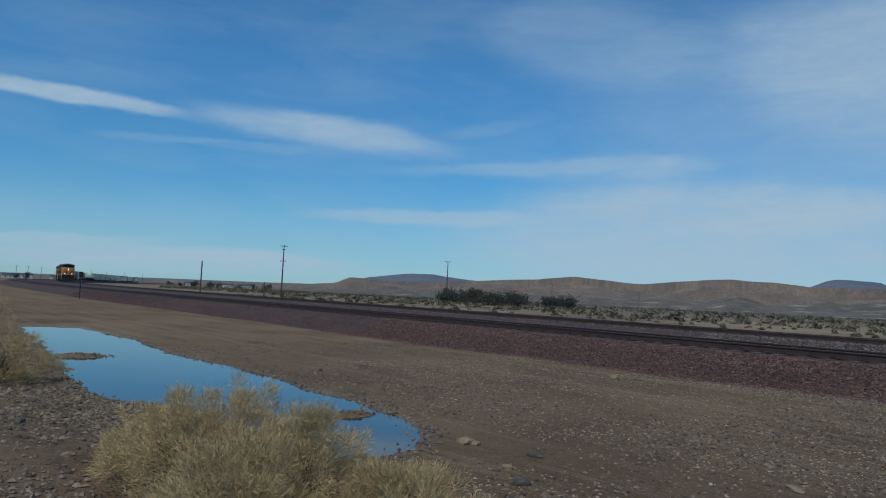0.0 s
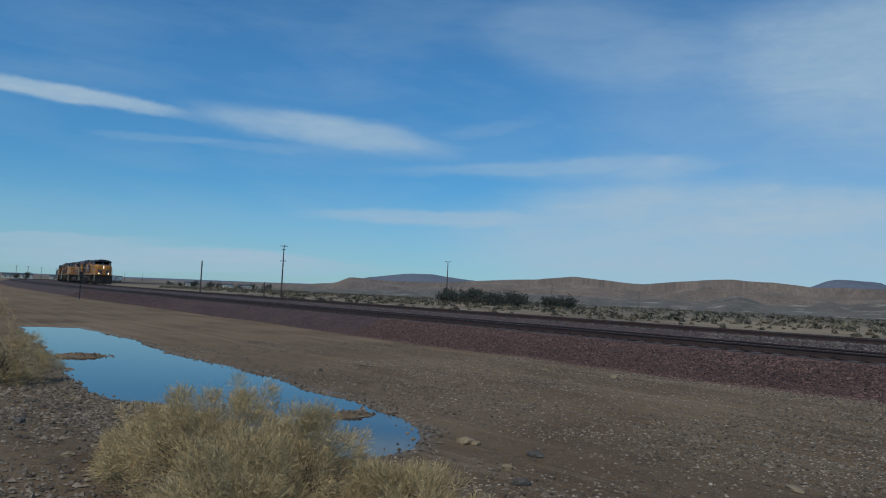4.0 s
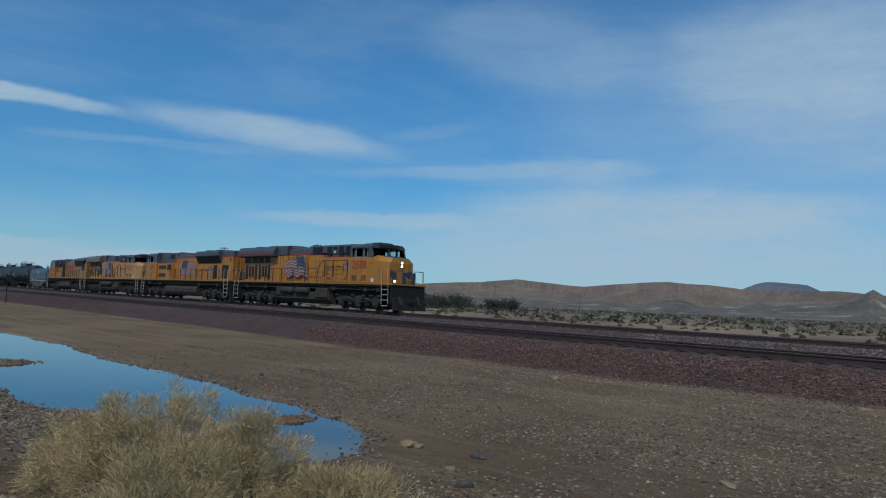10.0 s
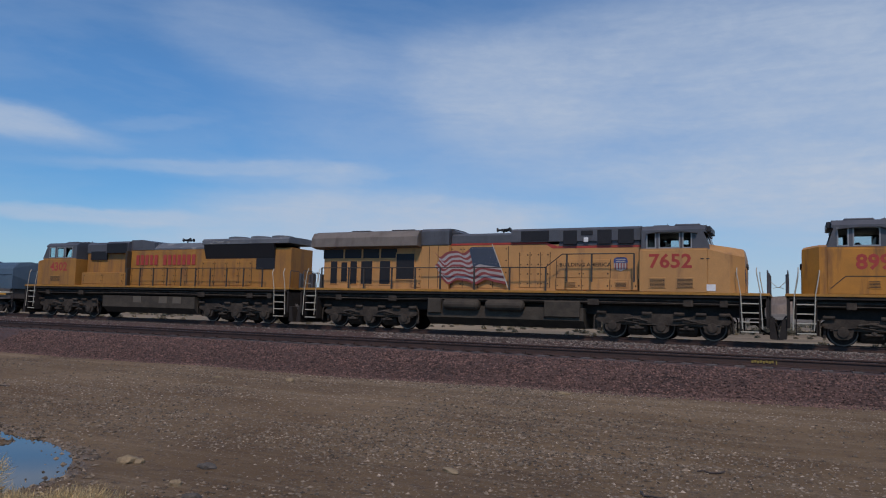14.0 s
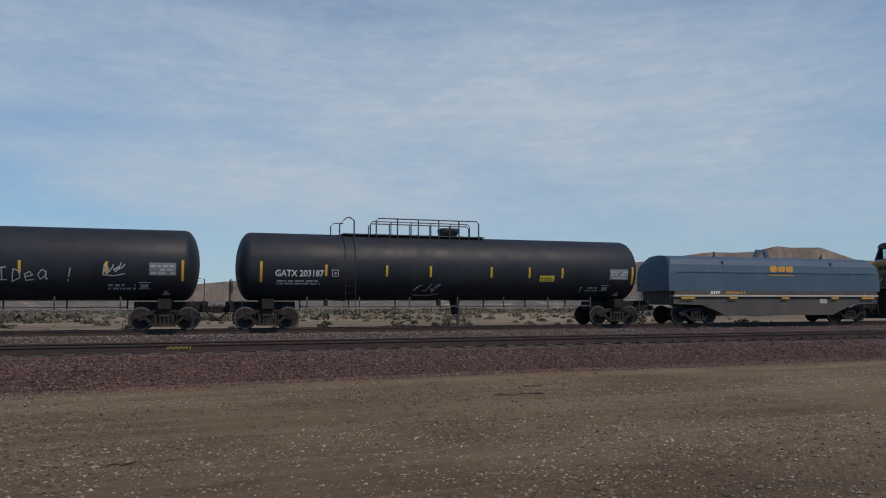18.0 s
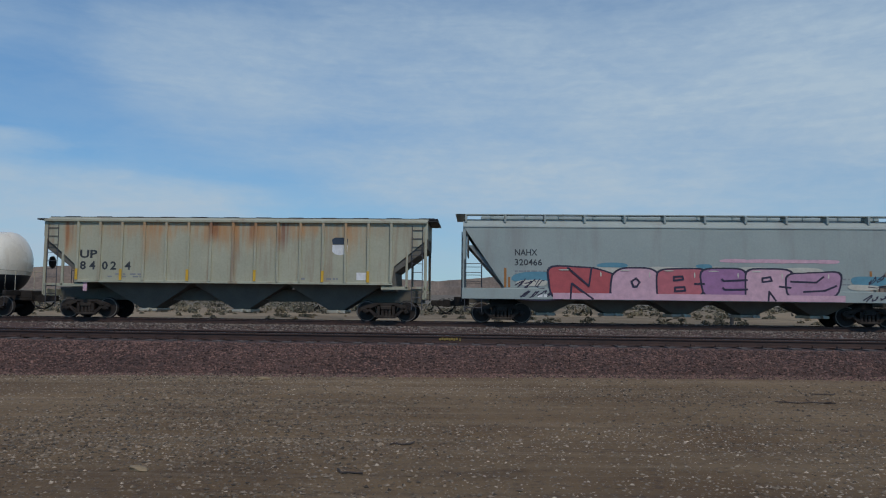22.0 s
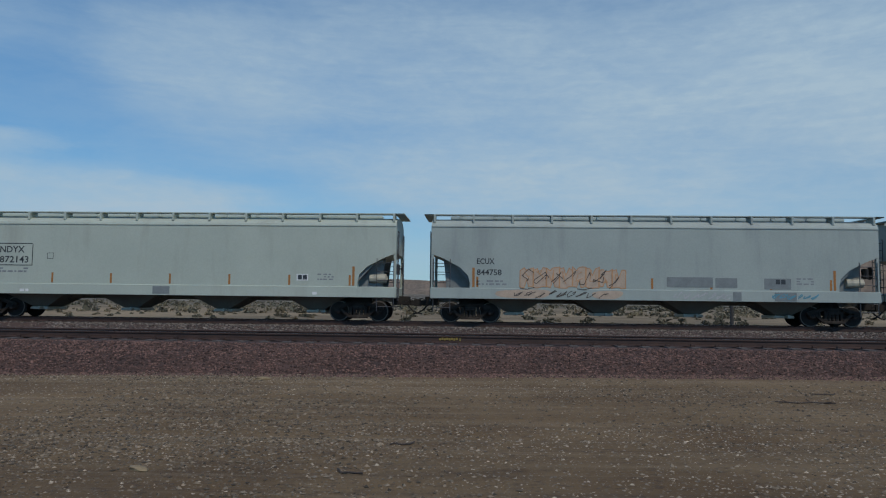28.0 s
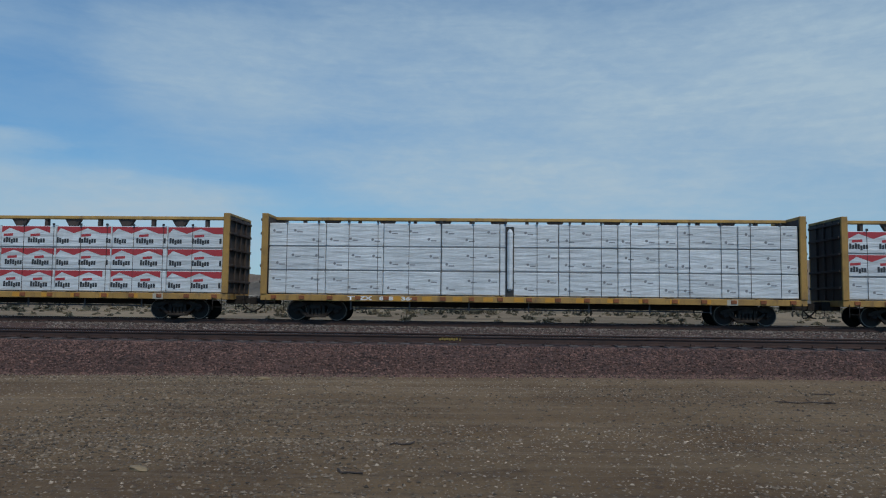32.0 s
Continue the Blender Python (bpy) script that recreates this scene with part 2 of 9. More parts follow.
def tube(bm, pts, r, n=6, mi=0, caps=True):
    """A round bar through the points."""
    pts = [Vector(p) for p in pts]
    rings = []
    for i, p in enumerate(pts):
        d = (pts[min(i + 1, len(pts) - 1)] - pts[max(i - 1, 0)]).normalized()
        a = d.orthogonal().normalized() if abs(d.z) > 0.9 else d.cross(Vector((0, 0, 1))).normalized()
        c = d.cross(a)
        rings.append([bm.verts.new(p + a * r * math.cos(2 * math.pi * k / n) + c * r * math.sin(2 * math.pi * k / n)) for k in range(n)])
    for u, w in zip(rings, rings[1:]):
        for k in range(n):
            f = bm.faces.new((u[k], u[(k + 1) % n], w[(k + 1) % n], w[k]))
            f.material_index = mi
    if caps:
        for ring in (rings[0][::-1], rings[-1]):
            f = bm.faces.new(ring)
            f.material_index = mi
    return bm


def prism(bm, outline, axis, lo, hi, mi=0):
    """Extrudes an outline of 2D points along axis 'x', 'y' or 'z' from lo to hi."""
    def at(p, t):
        return {"x": (t, p[0], p[1]), "y": (p[0], t, p[1]), "z": (p[0], p[1], t)}[axis]
    a = [bm.verts.new(at(p, lo)) for p in outline]
    b = [bm.verts.new(at(p, hi)) for p in outline]
    n = len(a)
    fs = [bm.faces.new((a[i], a[(i + 1) % n], b[(i + 1) % n], b[i])) for i in range(n)]
    fs += [bm.faces.new(a[::-1]), bm.faces.new(b)]
    for f in fs:
        f.material_index = mi
    bmesh.ops.recalc_face_normals(bm, faces=fs)
    return bm


def lathe(bm, prof, axis="x", n=24, mi=0, centre=(0, 0, 0), caps=True):
    """Turns a profile of (along, radius) about an axis through centre."""
    c = Vector(centre)
    rings = []
    for t, r in prof:
        ring = []
        for k in range(n):
            a = 2 * math.pi * k / n
            u, w = r * math.cos(a), r * math.sin(a)
            p = {"x": (t, u, w), "y": (u, t, w), "z": (u, w, t)}[axis]
            ring.append(bm.verts.new(c + Vector(p)))
        rings.append(ring)
    fs = []
    for u, w in zip(rings, rings[1:]):
        for k in range(n):
            fs.append(bm.faces.new((u[k], u[(k + 1) % n], w[(k + 1) % n], w[k])))
    if caps:
        fs.append(bm.faces.new(rings[0][::-1]))
        fs.append(bm.faces.new(rings[-1]))
    for f in fs:
        f.material_index = mi
    bmesh.ops.recalc_face_normals(bm, faces=fs)
    return bm


def pieces(name, boxes, material, parent, label="", bevel=0.01):
    """Each box (x0, x1, y0, y1, z0, z1) as a part of its own."""
    return [part(name, box(bmesh.new(), *b, bevel), material, parent, label) for b in boxes]


def B():
    return bmesh.new()


def thing(name, m=None, label="", category="", group="", kind=""):
    e = new(name)
    e.empty_display_size = 0.3
    if m is not None:
        e.matrix_world = m
    return tagged(e, label, category, group, kind)

# ---- plan ----
GROUND_Z = -0.77
NEAR_Y, FAR_Y = 19.75, 32.25     # centre lines of the two tracks
BEND_X, BEND_R, BEND_ARC = -45.0, 1230.0, 560.0


def on_track(s, y0):
    """The place and heading on a track's centre line at s metres along it (s = x on the straight)."""
    r = BEND_R + (FAR_Y - y0)
    if s >= BEND_X:
        return s, y0, 0.0
    u = BEND_X - s
    arc = BEND_ARC * r / BEND_R
    k = min(u, arc) / r
    x, y = BEND_X - r * math.sin(k), y0 + r * (1 - math.cos(k))
    if u > arc:
        x, y = x - (u - arc) * math.cos(k), y + (u - arc) * math.sin(k)
    return x, y, -k


PUDDLE = [(-29.0, 4.6), (-28.9, 6.4), (-25.4, 6.5), (-23.0, 6.7), (-18.6, 6.26), (-15.9, 6.39), (-14.4, 6.52), (-13.36, 6.65), (-11.56, 6.32),
          (-10.4, 6.54), (-8.76, 6.2), (-7.5, 5.9), (-6.71, 5.17), (-6.58, 4.76), (-6.5, 4.3), (-6.9, 3.9), (-7.9, 3.7),
          (-9.2, 3.7), (-10.3, 3.6), (-10.9, 3.4), (-11.24, 3.11), (-12.67, 2.97), (-14.87, 3.13), (-17.13, 3.31), (-21.1, 3.79)]
POOL = [(-54.0, 3.2), (-52.0, 4.9), (-47.0, 5.3), (-43.0, 5.1), (-40.5, 4.5), (-42.0, 3.6), (-48.0, 2.8)]


def inside_depth(px, py, poly):
    """Signed distance to a closed outline, positive inside (arrays)."""
    d = np.full(px.shape, 1e9)
    ins = np.zeros(px.shape, bool)
    n = len(poly)
    for i in range(n):
        (x0, y0), (x1, y1) = poly[i], poly[(i + 1) % n]
        ex, ey = x1 - x0, y1 - y0
        t = np.clip(((px - x0) * ex + (py - y0) * ey) / (ex * ex + ey * ey), 0, 1)
        d = np.minimum(d, np.hypot(px - x0 - t * ex, py - y0 - t * ey))
        cr = ((y0 > py) != (y1 > py)) & (px < ex * (py - y0) / (ey if ey else 1e-9) + x0)
        ins ^= cr
    return np.where(ins, d, -d)


def wave(x, y, seed, freq):
    r = np.random.RandomState(seed)
    z = np.zeros_like(x)
    for k in range(7):
        f = freq * 1.75 ** k
        a, p, q = r.uniform(0, 6.28, 3)
        z += (np.sin(f * (x * np.cos(a) + y * np.sin(a)) + p) + np.sin(f * 1.13 * (y * np.cos(a) - x * np.sin(a)) + q)) / 1.9 ** k
    return z


def ground_height(x, y):
    x, y = np.asarray(x, float), np.asarray(y, float)
    near = np.exp(-((np.maximum(0, np.hypot(x + 8, y - 6) - 22)) / 30) ** 2)
    z = GROUND_Z + 0.009 * np.clip(x, -12, 12) + 0.013 * wave(x, y, 3, 0.35) * near
    # vehicle ruts along the line
    for yr in (9.0, 10.7, 12.6, 14.1):
        z -= 0.025 * np.exp(-((y - yr - 0.25 * np.sin(x * 0.07 + yr)) / 0.16) ** 2) * near
    for poly in (PUDDLE, POOL):
        sill = GROUND_Z - 0.108
        d = inside_depth(x + 0.16 * wave(x, y, 9, 1.3) * 0.4, y + 0.10 * wave(x, y, 11, 1.7) * 0.4, poly)
        z = np.where((d > -1.3) & (d < -0.1), np.maximum(z, sill + 0.022), z)
        k = np.clip((d + 0.55) / 0.6, 0, 1)
        z = z * (1 - k) + k * (sill + 0.026 - 0.052 * np.clip((d + 0.12) / 0.24, 0, 1) - 0.05 * np.clip(d / 1.5, 0, 1) + 0.008 * wave(x, y, 13, 1.6) * np.clip(1 - abs(d) / 0.6, 0, 1))
    # gravel bars in the water
    for bx, by, lx, ly, h in ((-8.95, 5.62, 0.20, 0.36, 0.11), (-18.15, 4.15, 0.42, 0.66, 0.115), (-15.6, 3.3, 0.5, 0.3, 0.05)):
        z += h * np.exp(-(((x - bx) / lx) ** 2 + ((y - by) / ly) ** 2) ** 1.5)
    # low bank beside the water, where the bushes stand
    z += 0.08 * np.exp(-((x + 9.5) / 3.2) ** 2 - ((y - 0.7) / 1.1) ** 2)
    # the desert floor beyond the line
    far = np.clip((y - 45) / 60, 0, 1)
    z += far * (0.05 * wave(x, y, 5, 0.02) - 0.1)
    z += 0.0035 * np.maximum(0, np.hypot(x, y) - 700) * (y > 60)
    return z


def make_ground():
    def axis(knots):
        v = []
        for a, b, s in knots:
            v += list(np.arange(a, b, s))
        return np.array(v + [knots[-1][1]])
    xs = axis([(-4500, -1000, 250), (-1000, -200, 40), (-200, -60, 5), (-60, -30, 1), (-30, -14, 0.2), (-14, 8, 0.1), (8, 16, 0.3), (16, 60, 2), (60, 300, 12), (300, 1000, 50), (1000, 4500, 250)])
    ys = axis([(-600, -60, 60), (-60, -6, 3), (-6, 1, 0.35), (1, 7, 0.1), (7, 17, 0.14), (17, 45, 2), (45, 200, 6), (200, 900, 35), (900, 4500, 200)])
    X, Y = np.meshgrid(xs, ys)
    Z = ground_height(X, Y)
    nx, ny = len(xs), len(ys)
    verts = np.stack([X.ravel(), Y.ravel(), Z.ravel()], 1)
    i = np.arange(nx * ny).reshape(ny, nx)
    faces = np.stack([i[:-1, :-1].ravel(), i[:-1, 1:].ravel(), i[1:, 1:].ravel(), i[1:, :-1].ravel()], 1)
    me = bpy.data.meshes.new("ground")
    me.from_pydata(verts.tolist(), [], faces.tolist())
    me.polygons.foreach_set("use_smooth", [True] * len(me.polygons))
    damp = me.attributes.new("damp", "FLOAT", "POINT")
    damp.data.foreach_set("value", np.clip(1.1 - np.abs(inside_depth(X, Y, PUDDLE)) / 0.3, 0, 1).ravel())
    me.materials.append(M["ground"])
    return tagged(new("ground", me), "bare brown desert dirt with wheel ruts and gravel", "ground", kind="structure")


def ground_material():
    mt = bpy.data.materials.new("desert_dirt")
    mt.use_nodes = True
    nt = mt.node_tree
    nd, ln = nt.nodes, nt.links
    b = nd["Principled BSDF"]
    tc = nd.new("ShaderNodeTexCoord")

    def noi(scale, det=8, rough=0.6, stretch=(1, 1, 1)):
        mp = nd.new("ShaderNodeMapping")
        mp.inputs["Scale"].default_value = stretch
        ln.new(tc.outputs["Object"], mp.inputs[0])
        n = nd.new("ShaderNodeTexNoise")
        n.inputs["Scale"].default_value, n.inputs["Detail"].default_value, n.inputs["Roughness"].default_value = scale, det, rough
        ln.new(mp.outputs[0], n.inputs["Vector"])
        return n.outputs["Fac"]

    def ramp(f, lo, hi, a=0.0, c=1.0):
        n = nd.new("ShaderNodeMapRange")
        n.interpolation_type = "SMOOTHSTEP"
        for k, v in (("From Min", lo), ("From Max", hi), ("To Min", a), ("To Max", c)):
            n.inputs[k].default_value = v
        ln.new(f, n.inputs[0])
        return n.outputs[0]

    def mix(f, a, c, mode="MIX"):
        n = nd.new("ShaderNodeMix")
        n.data_type, n.blend_type = "RGBA", mode
        for s, v in ((n.inputs[0], f), (n.inputs[6], a), (n.inputs[7], c)):
            if hasattr(v, "is_linked"):
                ln.new(v, s)
            else:
                s.default_value = v
        return n.outputs[2]
    col = mix(ramp(noi(0.28), 0.35, 0.65), (0.168, 0.107, 0.056, 1), (0.245, 0.166, 0.090, 1))
    # packed wheel tracks run along the line
    col = mix(ramp(noi(1.0, 6, 0.6, (0.05, 0.9, 1)), 0.48, 0.66, 0, 0.55), col, (0.30, 0.218, 0.127, 1))
    col = mix(ramp(noi(1.0, 7, 0.7, (0.07, 5.0, 1)), 0.50, 0.64, 0, 0.40), col, (0.118, 0.080, 0.052, 1))
    col = mix(ramp(noi(1.0, 7, 0.7, (0.10, 3.2, 1)), 0.55, 0.68, 0, 0.45), col, (0.33, 0.245, 0.155, 1))
    col = mix(ramp(noi(1.0, 8, 0.65, (0.3, 0.5, 1)), 0.55, 0.7, 0, 0.6), col, (0.098, 0.064, 0.040, 1))
    col = mix(ramp(noi(7.0, 6, 0.7), 0.52, 0.66, 0, 0.5), col, (0.075, 0.058, 0.05, 1))
    sp = nd.new("ShaderNodeTexVoronoi")
    sp.inputs["Scale"].default_value = 20.0
    ln.new(tc.outputs["Object"], sp.inputs["Vector"])
    col = mix(ramp(sp.outputs["Distance"], 0.18, 0.30, 0.55, 0.0), col, mix(sp.outputs["Color"], (0.07, 0.055, 0.046, 1), (0.40, 0.35, 0.28, 1)))
    sp2 = nd.new("ShaderNodeTexVoronoi")
    sp2.inputs["Scale"].default_value = 9.0
    ln.new(tc.outputs["Object"], sp2.inputs["Vector"])
    near_mask = ramp(noi(0.5, 5), 0.42, 0.58, 0.0, 0.8)
    spots = mix(ramp(sp2.outputs["Distance"], 0.15, 0.24, 1.0, 0.0), (0, 0, 0, 1), near_mask)
    col = mix(spots, col, mix(sp2.outputs["Color"], (0.06, 0.045, 0.035, 1), (0.36, 0.29, 0.20, 1)))
    # far desert: pale sand, dry grass
    sep = nd.new("ShaderNodeSeparateXYZ")
    ln.new(tc.outputs["Object"], sep.inputs[0])
    far = ramp(sep.outputs["Y"], 36, 60)
    dcol = mix(ramp(noi(0.03, 8), 0.42, 0.6), (0.19, 0.145, 0.092, 1), (0.31, 0.235, 0.145, 1))
    dcol = mix(ramp(noi(0.35, 6, 0.7), 0.54, 0.66, 0, 0.7), dcol, (0.085, 0.082, 0.062, 1))
    scrub = mix(ramp(noi(0.05, 9, 0.7), 0.38, 0.62), (0.105, 0.095, 0.070, 1), (0.165, 0.135, 0.095, 1))
    dcol = mix(ramp(sep.outputs["Y"], 110, 260, 0, 0.75), dcol, scrub)
    col = mix(far, col, dcol)
    ln.new(col, b.inputs["Base Color"])
    # damp ground close to the pool has a slight sheen
    damp = nd.new("ShaderNodeAttribute")
    damp.attribute_name = "damp"
    wet = ramp(damp.outputs["Fac"], 0.0, 1.0, 0.95, 0.35)
    ln.new(wet, b.inputs["Roughness"])
    bp = nd.new("ShaderNodeBump")
    b.inputs["Specular IOR Level"].default_value = 0.2
    bp.inputs["Strength"].default_value, bp.inputs["Distance"].default_value = 1.0, 0.04
    ln.new(noi(11.0, 9, 0.8), bp.inputs["Height"])
    ln.new(bp.outputs[0], b.inputs["Normal"])
    return mt


M["ground"] = ground_material()
make_ground()


def water(name, poly, label):
    mt = M.get("water")
    if mt is None:
        mt = bpy.data.materials.new("still_water")
        mt.use_nodes = True
        nd, ln = mt.node_tree.nodes, mt.node_tree.links
        b = nd["Principled BSDF"]
        b.inputs["Base Color"].default_value = (0.035, 0.032, 0.027, 1)
        b.inputs["Roughness"].default_value = 0.03
        b.inputs["IOR"].default_value = 1.33
        b.inputs["Specular IOR Level"].default_value = 0.9
        n = nd.new("ShaderNodeTexNoise")
        n.inputs["Scale"].default_value = 2.5
        bp = nd.new("ShaderNodeBump")
        bp.inputs["Strength"].default_value, bp.inputs["Distance"].default_value = 0.03, 0.01
        ln.new(n.outputs["Fac"], bp.inputs["Height"])
        ln.new(bp.outputs[0], b.inputs["Normal"])
        M["water"] = mt
    z = GROUND_Z - 0.108
    # the sheet reaches a little under the shore all round
    xs = np.arange(min(p[0] for p in poly) - 0.6, max(p[0] for p in poly) + 0.6, 0.2)
    ys = np.arange(min(p[1] for p in poly) - 0.6, max(p[1] for p in poly) + 0.6, 0.2)
    X, Y = np.meshgrid(xs, ys)
    keep = inside_depth(X, Y, poly) > -0.4
    at, verts, faces = {}, [], []
    for j in range(len(ys) - 1):
        for i in range(len(xs) - 1):
            c = ((j, i), (j, i + 1), (j + 1, i + 1), (j + 1, i))
            if all(keep[q] for q in c):
                for q in c:
                    if q not in at:
                        at[q] = len(verts)
                        verts.append((xs[q[1]], ys[q[0]], z))
                faces.append(tuple(at[q] for q in c))
    return tagged(mesh_of(name, verts, faces, mt), label, "puddle", kind="structure")


water("water", PUDDLE, "still rain puddle that mirrors the sky")
water("water_pool", POOL, "small far puddle of rain water")

# ---- the two tracks ----
def samples(s0, s1):
    s, out = s0, []
    while s < s1:
        out.append(s)
        s += 2.0 if -140 < s < 90 else 12.0
    return out + [s1]


def sweep(outline, y0, s0, s1, smooth=False):
    """Sweeps an outline of (across, up) along a track."""
    verts, faces = [], []
    ss = samples(s0, s1)
    n = len(outline)
    for s in ss:
        x, y, a = on_track(s, y0)
        for u, w in outline:
            verts.append((x - u * math.sin(a), y + u * math.cos(a), w))
    for i in range(len(ss) - 1):
        for k in range(n):
            a, b = i * n + k, i * n + (k + 1) % n
            faces.append((a, a + n, b + n, b))
    return verts, faces


RAIL = [(-0.075, -0.185), (-0.075, -0.17), (-0.012, -0.15), (-0.010, -0.045), (-0.036, -0.038), (-0.036, -0.008), (-0.028, 0.0),
        (0.028, 0.0), (0.036, -0.008), (0.036, -0.038), (0.010, -0.045), (0.012, -0.15), (0.075, -0.17), (0.075, -0.185)]


def railway(y0, label):
    t = thing("railway_track", label=label, category="railway track", kind="structure")
    for side in (-0.755, 0.755):
        v, f = sweep([(u + side, w) for u, w in RAIL], y0, -1300, 1400)
        ob = mesh_of("rail", v, f, M["rail"], t, "rusty steel rail with a worn bright head")
        ob.data.materials.append(M["railhead"])
        n = len(RAIL)
        mi = [1 if (i % n) in (6,) else 0 for i in range(len(f))]
        ob.data.polygons.foreach_set("material_index", mi)
    return t


near_track = railway(NEAR_Y, "empty track with concrete ties on red ballast")
far_track = railway(FAR_Y, "track with concrete ties that carries the train")

# ballast bed of both tracks, grey between them
TOE_Z = -1.12
bed = [(-3.95, TOE_Z), (-2.55, -0.45), (-1.75, -0.235), (-1.3, -0.215), (1.3, -0.215), (1.75, -0.235), (2.6, -0.40), (4.8, -0.46), (7.2, -0.46), (9.4, -0.40), (10.25, -0.235), (10.7, -0.215), (13.3, -0.215), (13.75, -0.235),
       (14.6, -0.46), (16.4, TOE_Z)]
_v, _f = sweep(bed, NEAR_Y, -1300, 1400)
ballast = tagged(mesh_of("ballast_bed", _v, _f, M["ballast"]), "bed of dark red crushed stone under both tracks", "ballast", kind="structure")

# ---- ties and clips ----
def tie_mesh():
    bm = B()
    prism(bm, [(-0.125, -0.36), (-0.11, -0.19), (0.11, -0.19), (0.125, -0.36)], "y", -1.3, 1.3)
    me = bpy.data.meshes.new("tie")
    bm.to_mesh(me)
    bm.free()
    me.materials.append(M["tie"])
    return me


def lay_ties():
    r = random.Random(4)
    me = tie_mesh()
    base = [v.co.copy() for v in me.vertices]
    polys = [tuple(p.vertices) for p in me.polygons]
    for track, y0 in ((near_track, NEAR_Y), (far_track, FAR_Y)):
        v, f, cv, cf = [], [], [], []
        s = -330.0
        while s < 330:
            x, y, a = on_track(s, y0)
            m = pose(x + r.uniform(-0.02, 0.02), y + r.uniform(-0.03, 0.03), r.uniform(-0.006, 0.004), 0, 0, math.degrees(a) + r.uniform(-0.5, 0.5))
            if -54 < s < 36:
                t = new("tie", me)
                t.parent = track
                t.matrix_local = m
            else:
                k = len(v)
                v += [tuple(m @ c) for c in base]
                f += [tuple(i + k for i in p) for p in polys]
            if -60 < s < 40:
                for u in (-0.755, 0.755):
                    for q in (-0.11, 0.11):
                        k = len(cv)
                        for dx in (-0.05, 0.05):
                            for dy in (-0.035, 0.035):
                                for dz in (-0.19, -0.135):
                                    cv.append(tuple(m @ Vector((dx, u + q + dy, dz))))
                        cf += [tuple(k + i for i in q4) for q4 in ((0, 1, 3, 2), (4, 6, 7, 5), (0, 4, 5, 1), (2, 3, 7, 6), (1, 5, 7, 3))]
            s += 0.61
        tagged(mesh_of("far_ties", v, f, M["tie"], track), kind="stuff")
        tagged(mesh_of("rail_clips", cv, cf, M["rail"], track), kind="stuff")


lay_ties()

# ---- rolling stock: paints ----
M["yellow"] = surface("armour_yellow", (0.46, 0.192, 0.022), 0.5, vary=0.14, scale=1.2, fine=30, stain=(0.17, 0.075, 0.025), stain_amt=0.75, stain_scale=(2.2, 2.2, 0.35), stain_cut=0.52)
M["yellow_worn"] = surface("worn_armour_yellow", (0.36, 0.165, 0.03), 0.55, vary=0.16, scale=1.0, fine=24, stain=(0.17, 0.08, 0.035), stain_amt=0.75, stain_scale=(1.8, 1.8, 0.3), stain_cut=0.50)
M["yellow_pale"] = surface("faded_armour_yellow", (0.48, 0.245, 0.08), 0.55, vary=0.12, scale=1.0, fine=24, stain=(0.20, 0.10, 0.05), stain_amt=0.6, stain_scale=(1.8, 1.8, 0.3), stain_cut=0.54)
M["sill_yellow"] = surface("sill_yellow", (0.36, 0.17, 0.025), 0.5, vary=0.25, scale=2.5, fine=30)
M["roof_grey"] = surface("harbour_grey", (0.082, 0.086, 0.095), 0.5, vary=0.2, scale=1.2, fine=30, stain=(0.05, 0.048, 0.048), stain_amt=0.6, stain_scale=(1.5, 1.5, 0.6))
M["roof_grey_faded"] = surface("faded_brown_grey", (0.17, 0.145, 0.12), 0.6, vary=0.2, scale=1.2, fine=30, stain=(0.08, 0.06, 0.045), stain_amt=0.6, stain_scale=(1.5, 1.5, 0.6))
M["roof_grey_peel"] = surface("peeling_grey", (0.12, 0.13, 0.14), 0.6, vary=0.25, scale=1.2, fine=30, stain=(0.36, 0.35, 0.32), stain_amt=0.9, stain_scale=(1.2, 1.2, 2.5), stain_cut=0.55)
M["red"] = surface("signal_red", (0.38, 0.045, 0.03), 0.5, vary=0.15, scale=3, fine=30)
M["stripe_dark"] = plain("faded_dark_red", (0.18, 0.04, 0.03), 0.6)
M["grille"] = surface("black_grille", (0.018, 0.018, 0.02), 0.6, 0.3, vary=0.3, scale=8, fine=60)
M["louvre"] = surface("dark_seam_paint", (0.05, 0.032, 0.016), 0.7, vary=0.2)
M["truck"] = surface("dusty_truck_steel", (0.052, 0.043, 0.034), 0.85, 0.0, spec=0.2, vary=0.4, scale=3, fine=30, stain=(0.10, 0.082, 0.062), stain_amt=0.6, stain_scale=(3, 3, 3))
M["truck_dark"] = surface("greasy_truck_steel", (0.038, 0.031, 0.026), 0.85, 0.0, spec=0.2, vary=0.4, scale=3, fine=30, stain=(0.052, 0.044, 0.036), stain_amt=0.55, stain_scale=(3, 3, 3))
M["wheel"] = surface("wheel_steel", (0.032, 0.027, 0.024), 0.8, 0.0, spec=0.2, vary=0.3, scale=4, fine=40)
M["tread"] = surface("bright_wheel_rim", (0.15, 0.13, 0.11), 0.5, 0.5, vary=0.15)
M["under"] = surface("underframe_black", (0.030, 0.026, 0.023), 0.85, 0.0, spec=0.2, vary=0.35, scale=3, fine=30)
M["fuel"] = surface("dusty_fuel_tank", (0.058, 0.049, 0.037), 0.8, 0.0, spec=0.25, vary=0.3, scale=2, fine=30, stain=(0.10, 0.085, 0.062), stain_amt=0.5, stain_scale=(1, 1, 2))
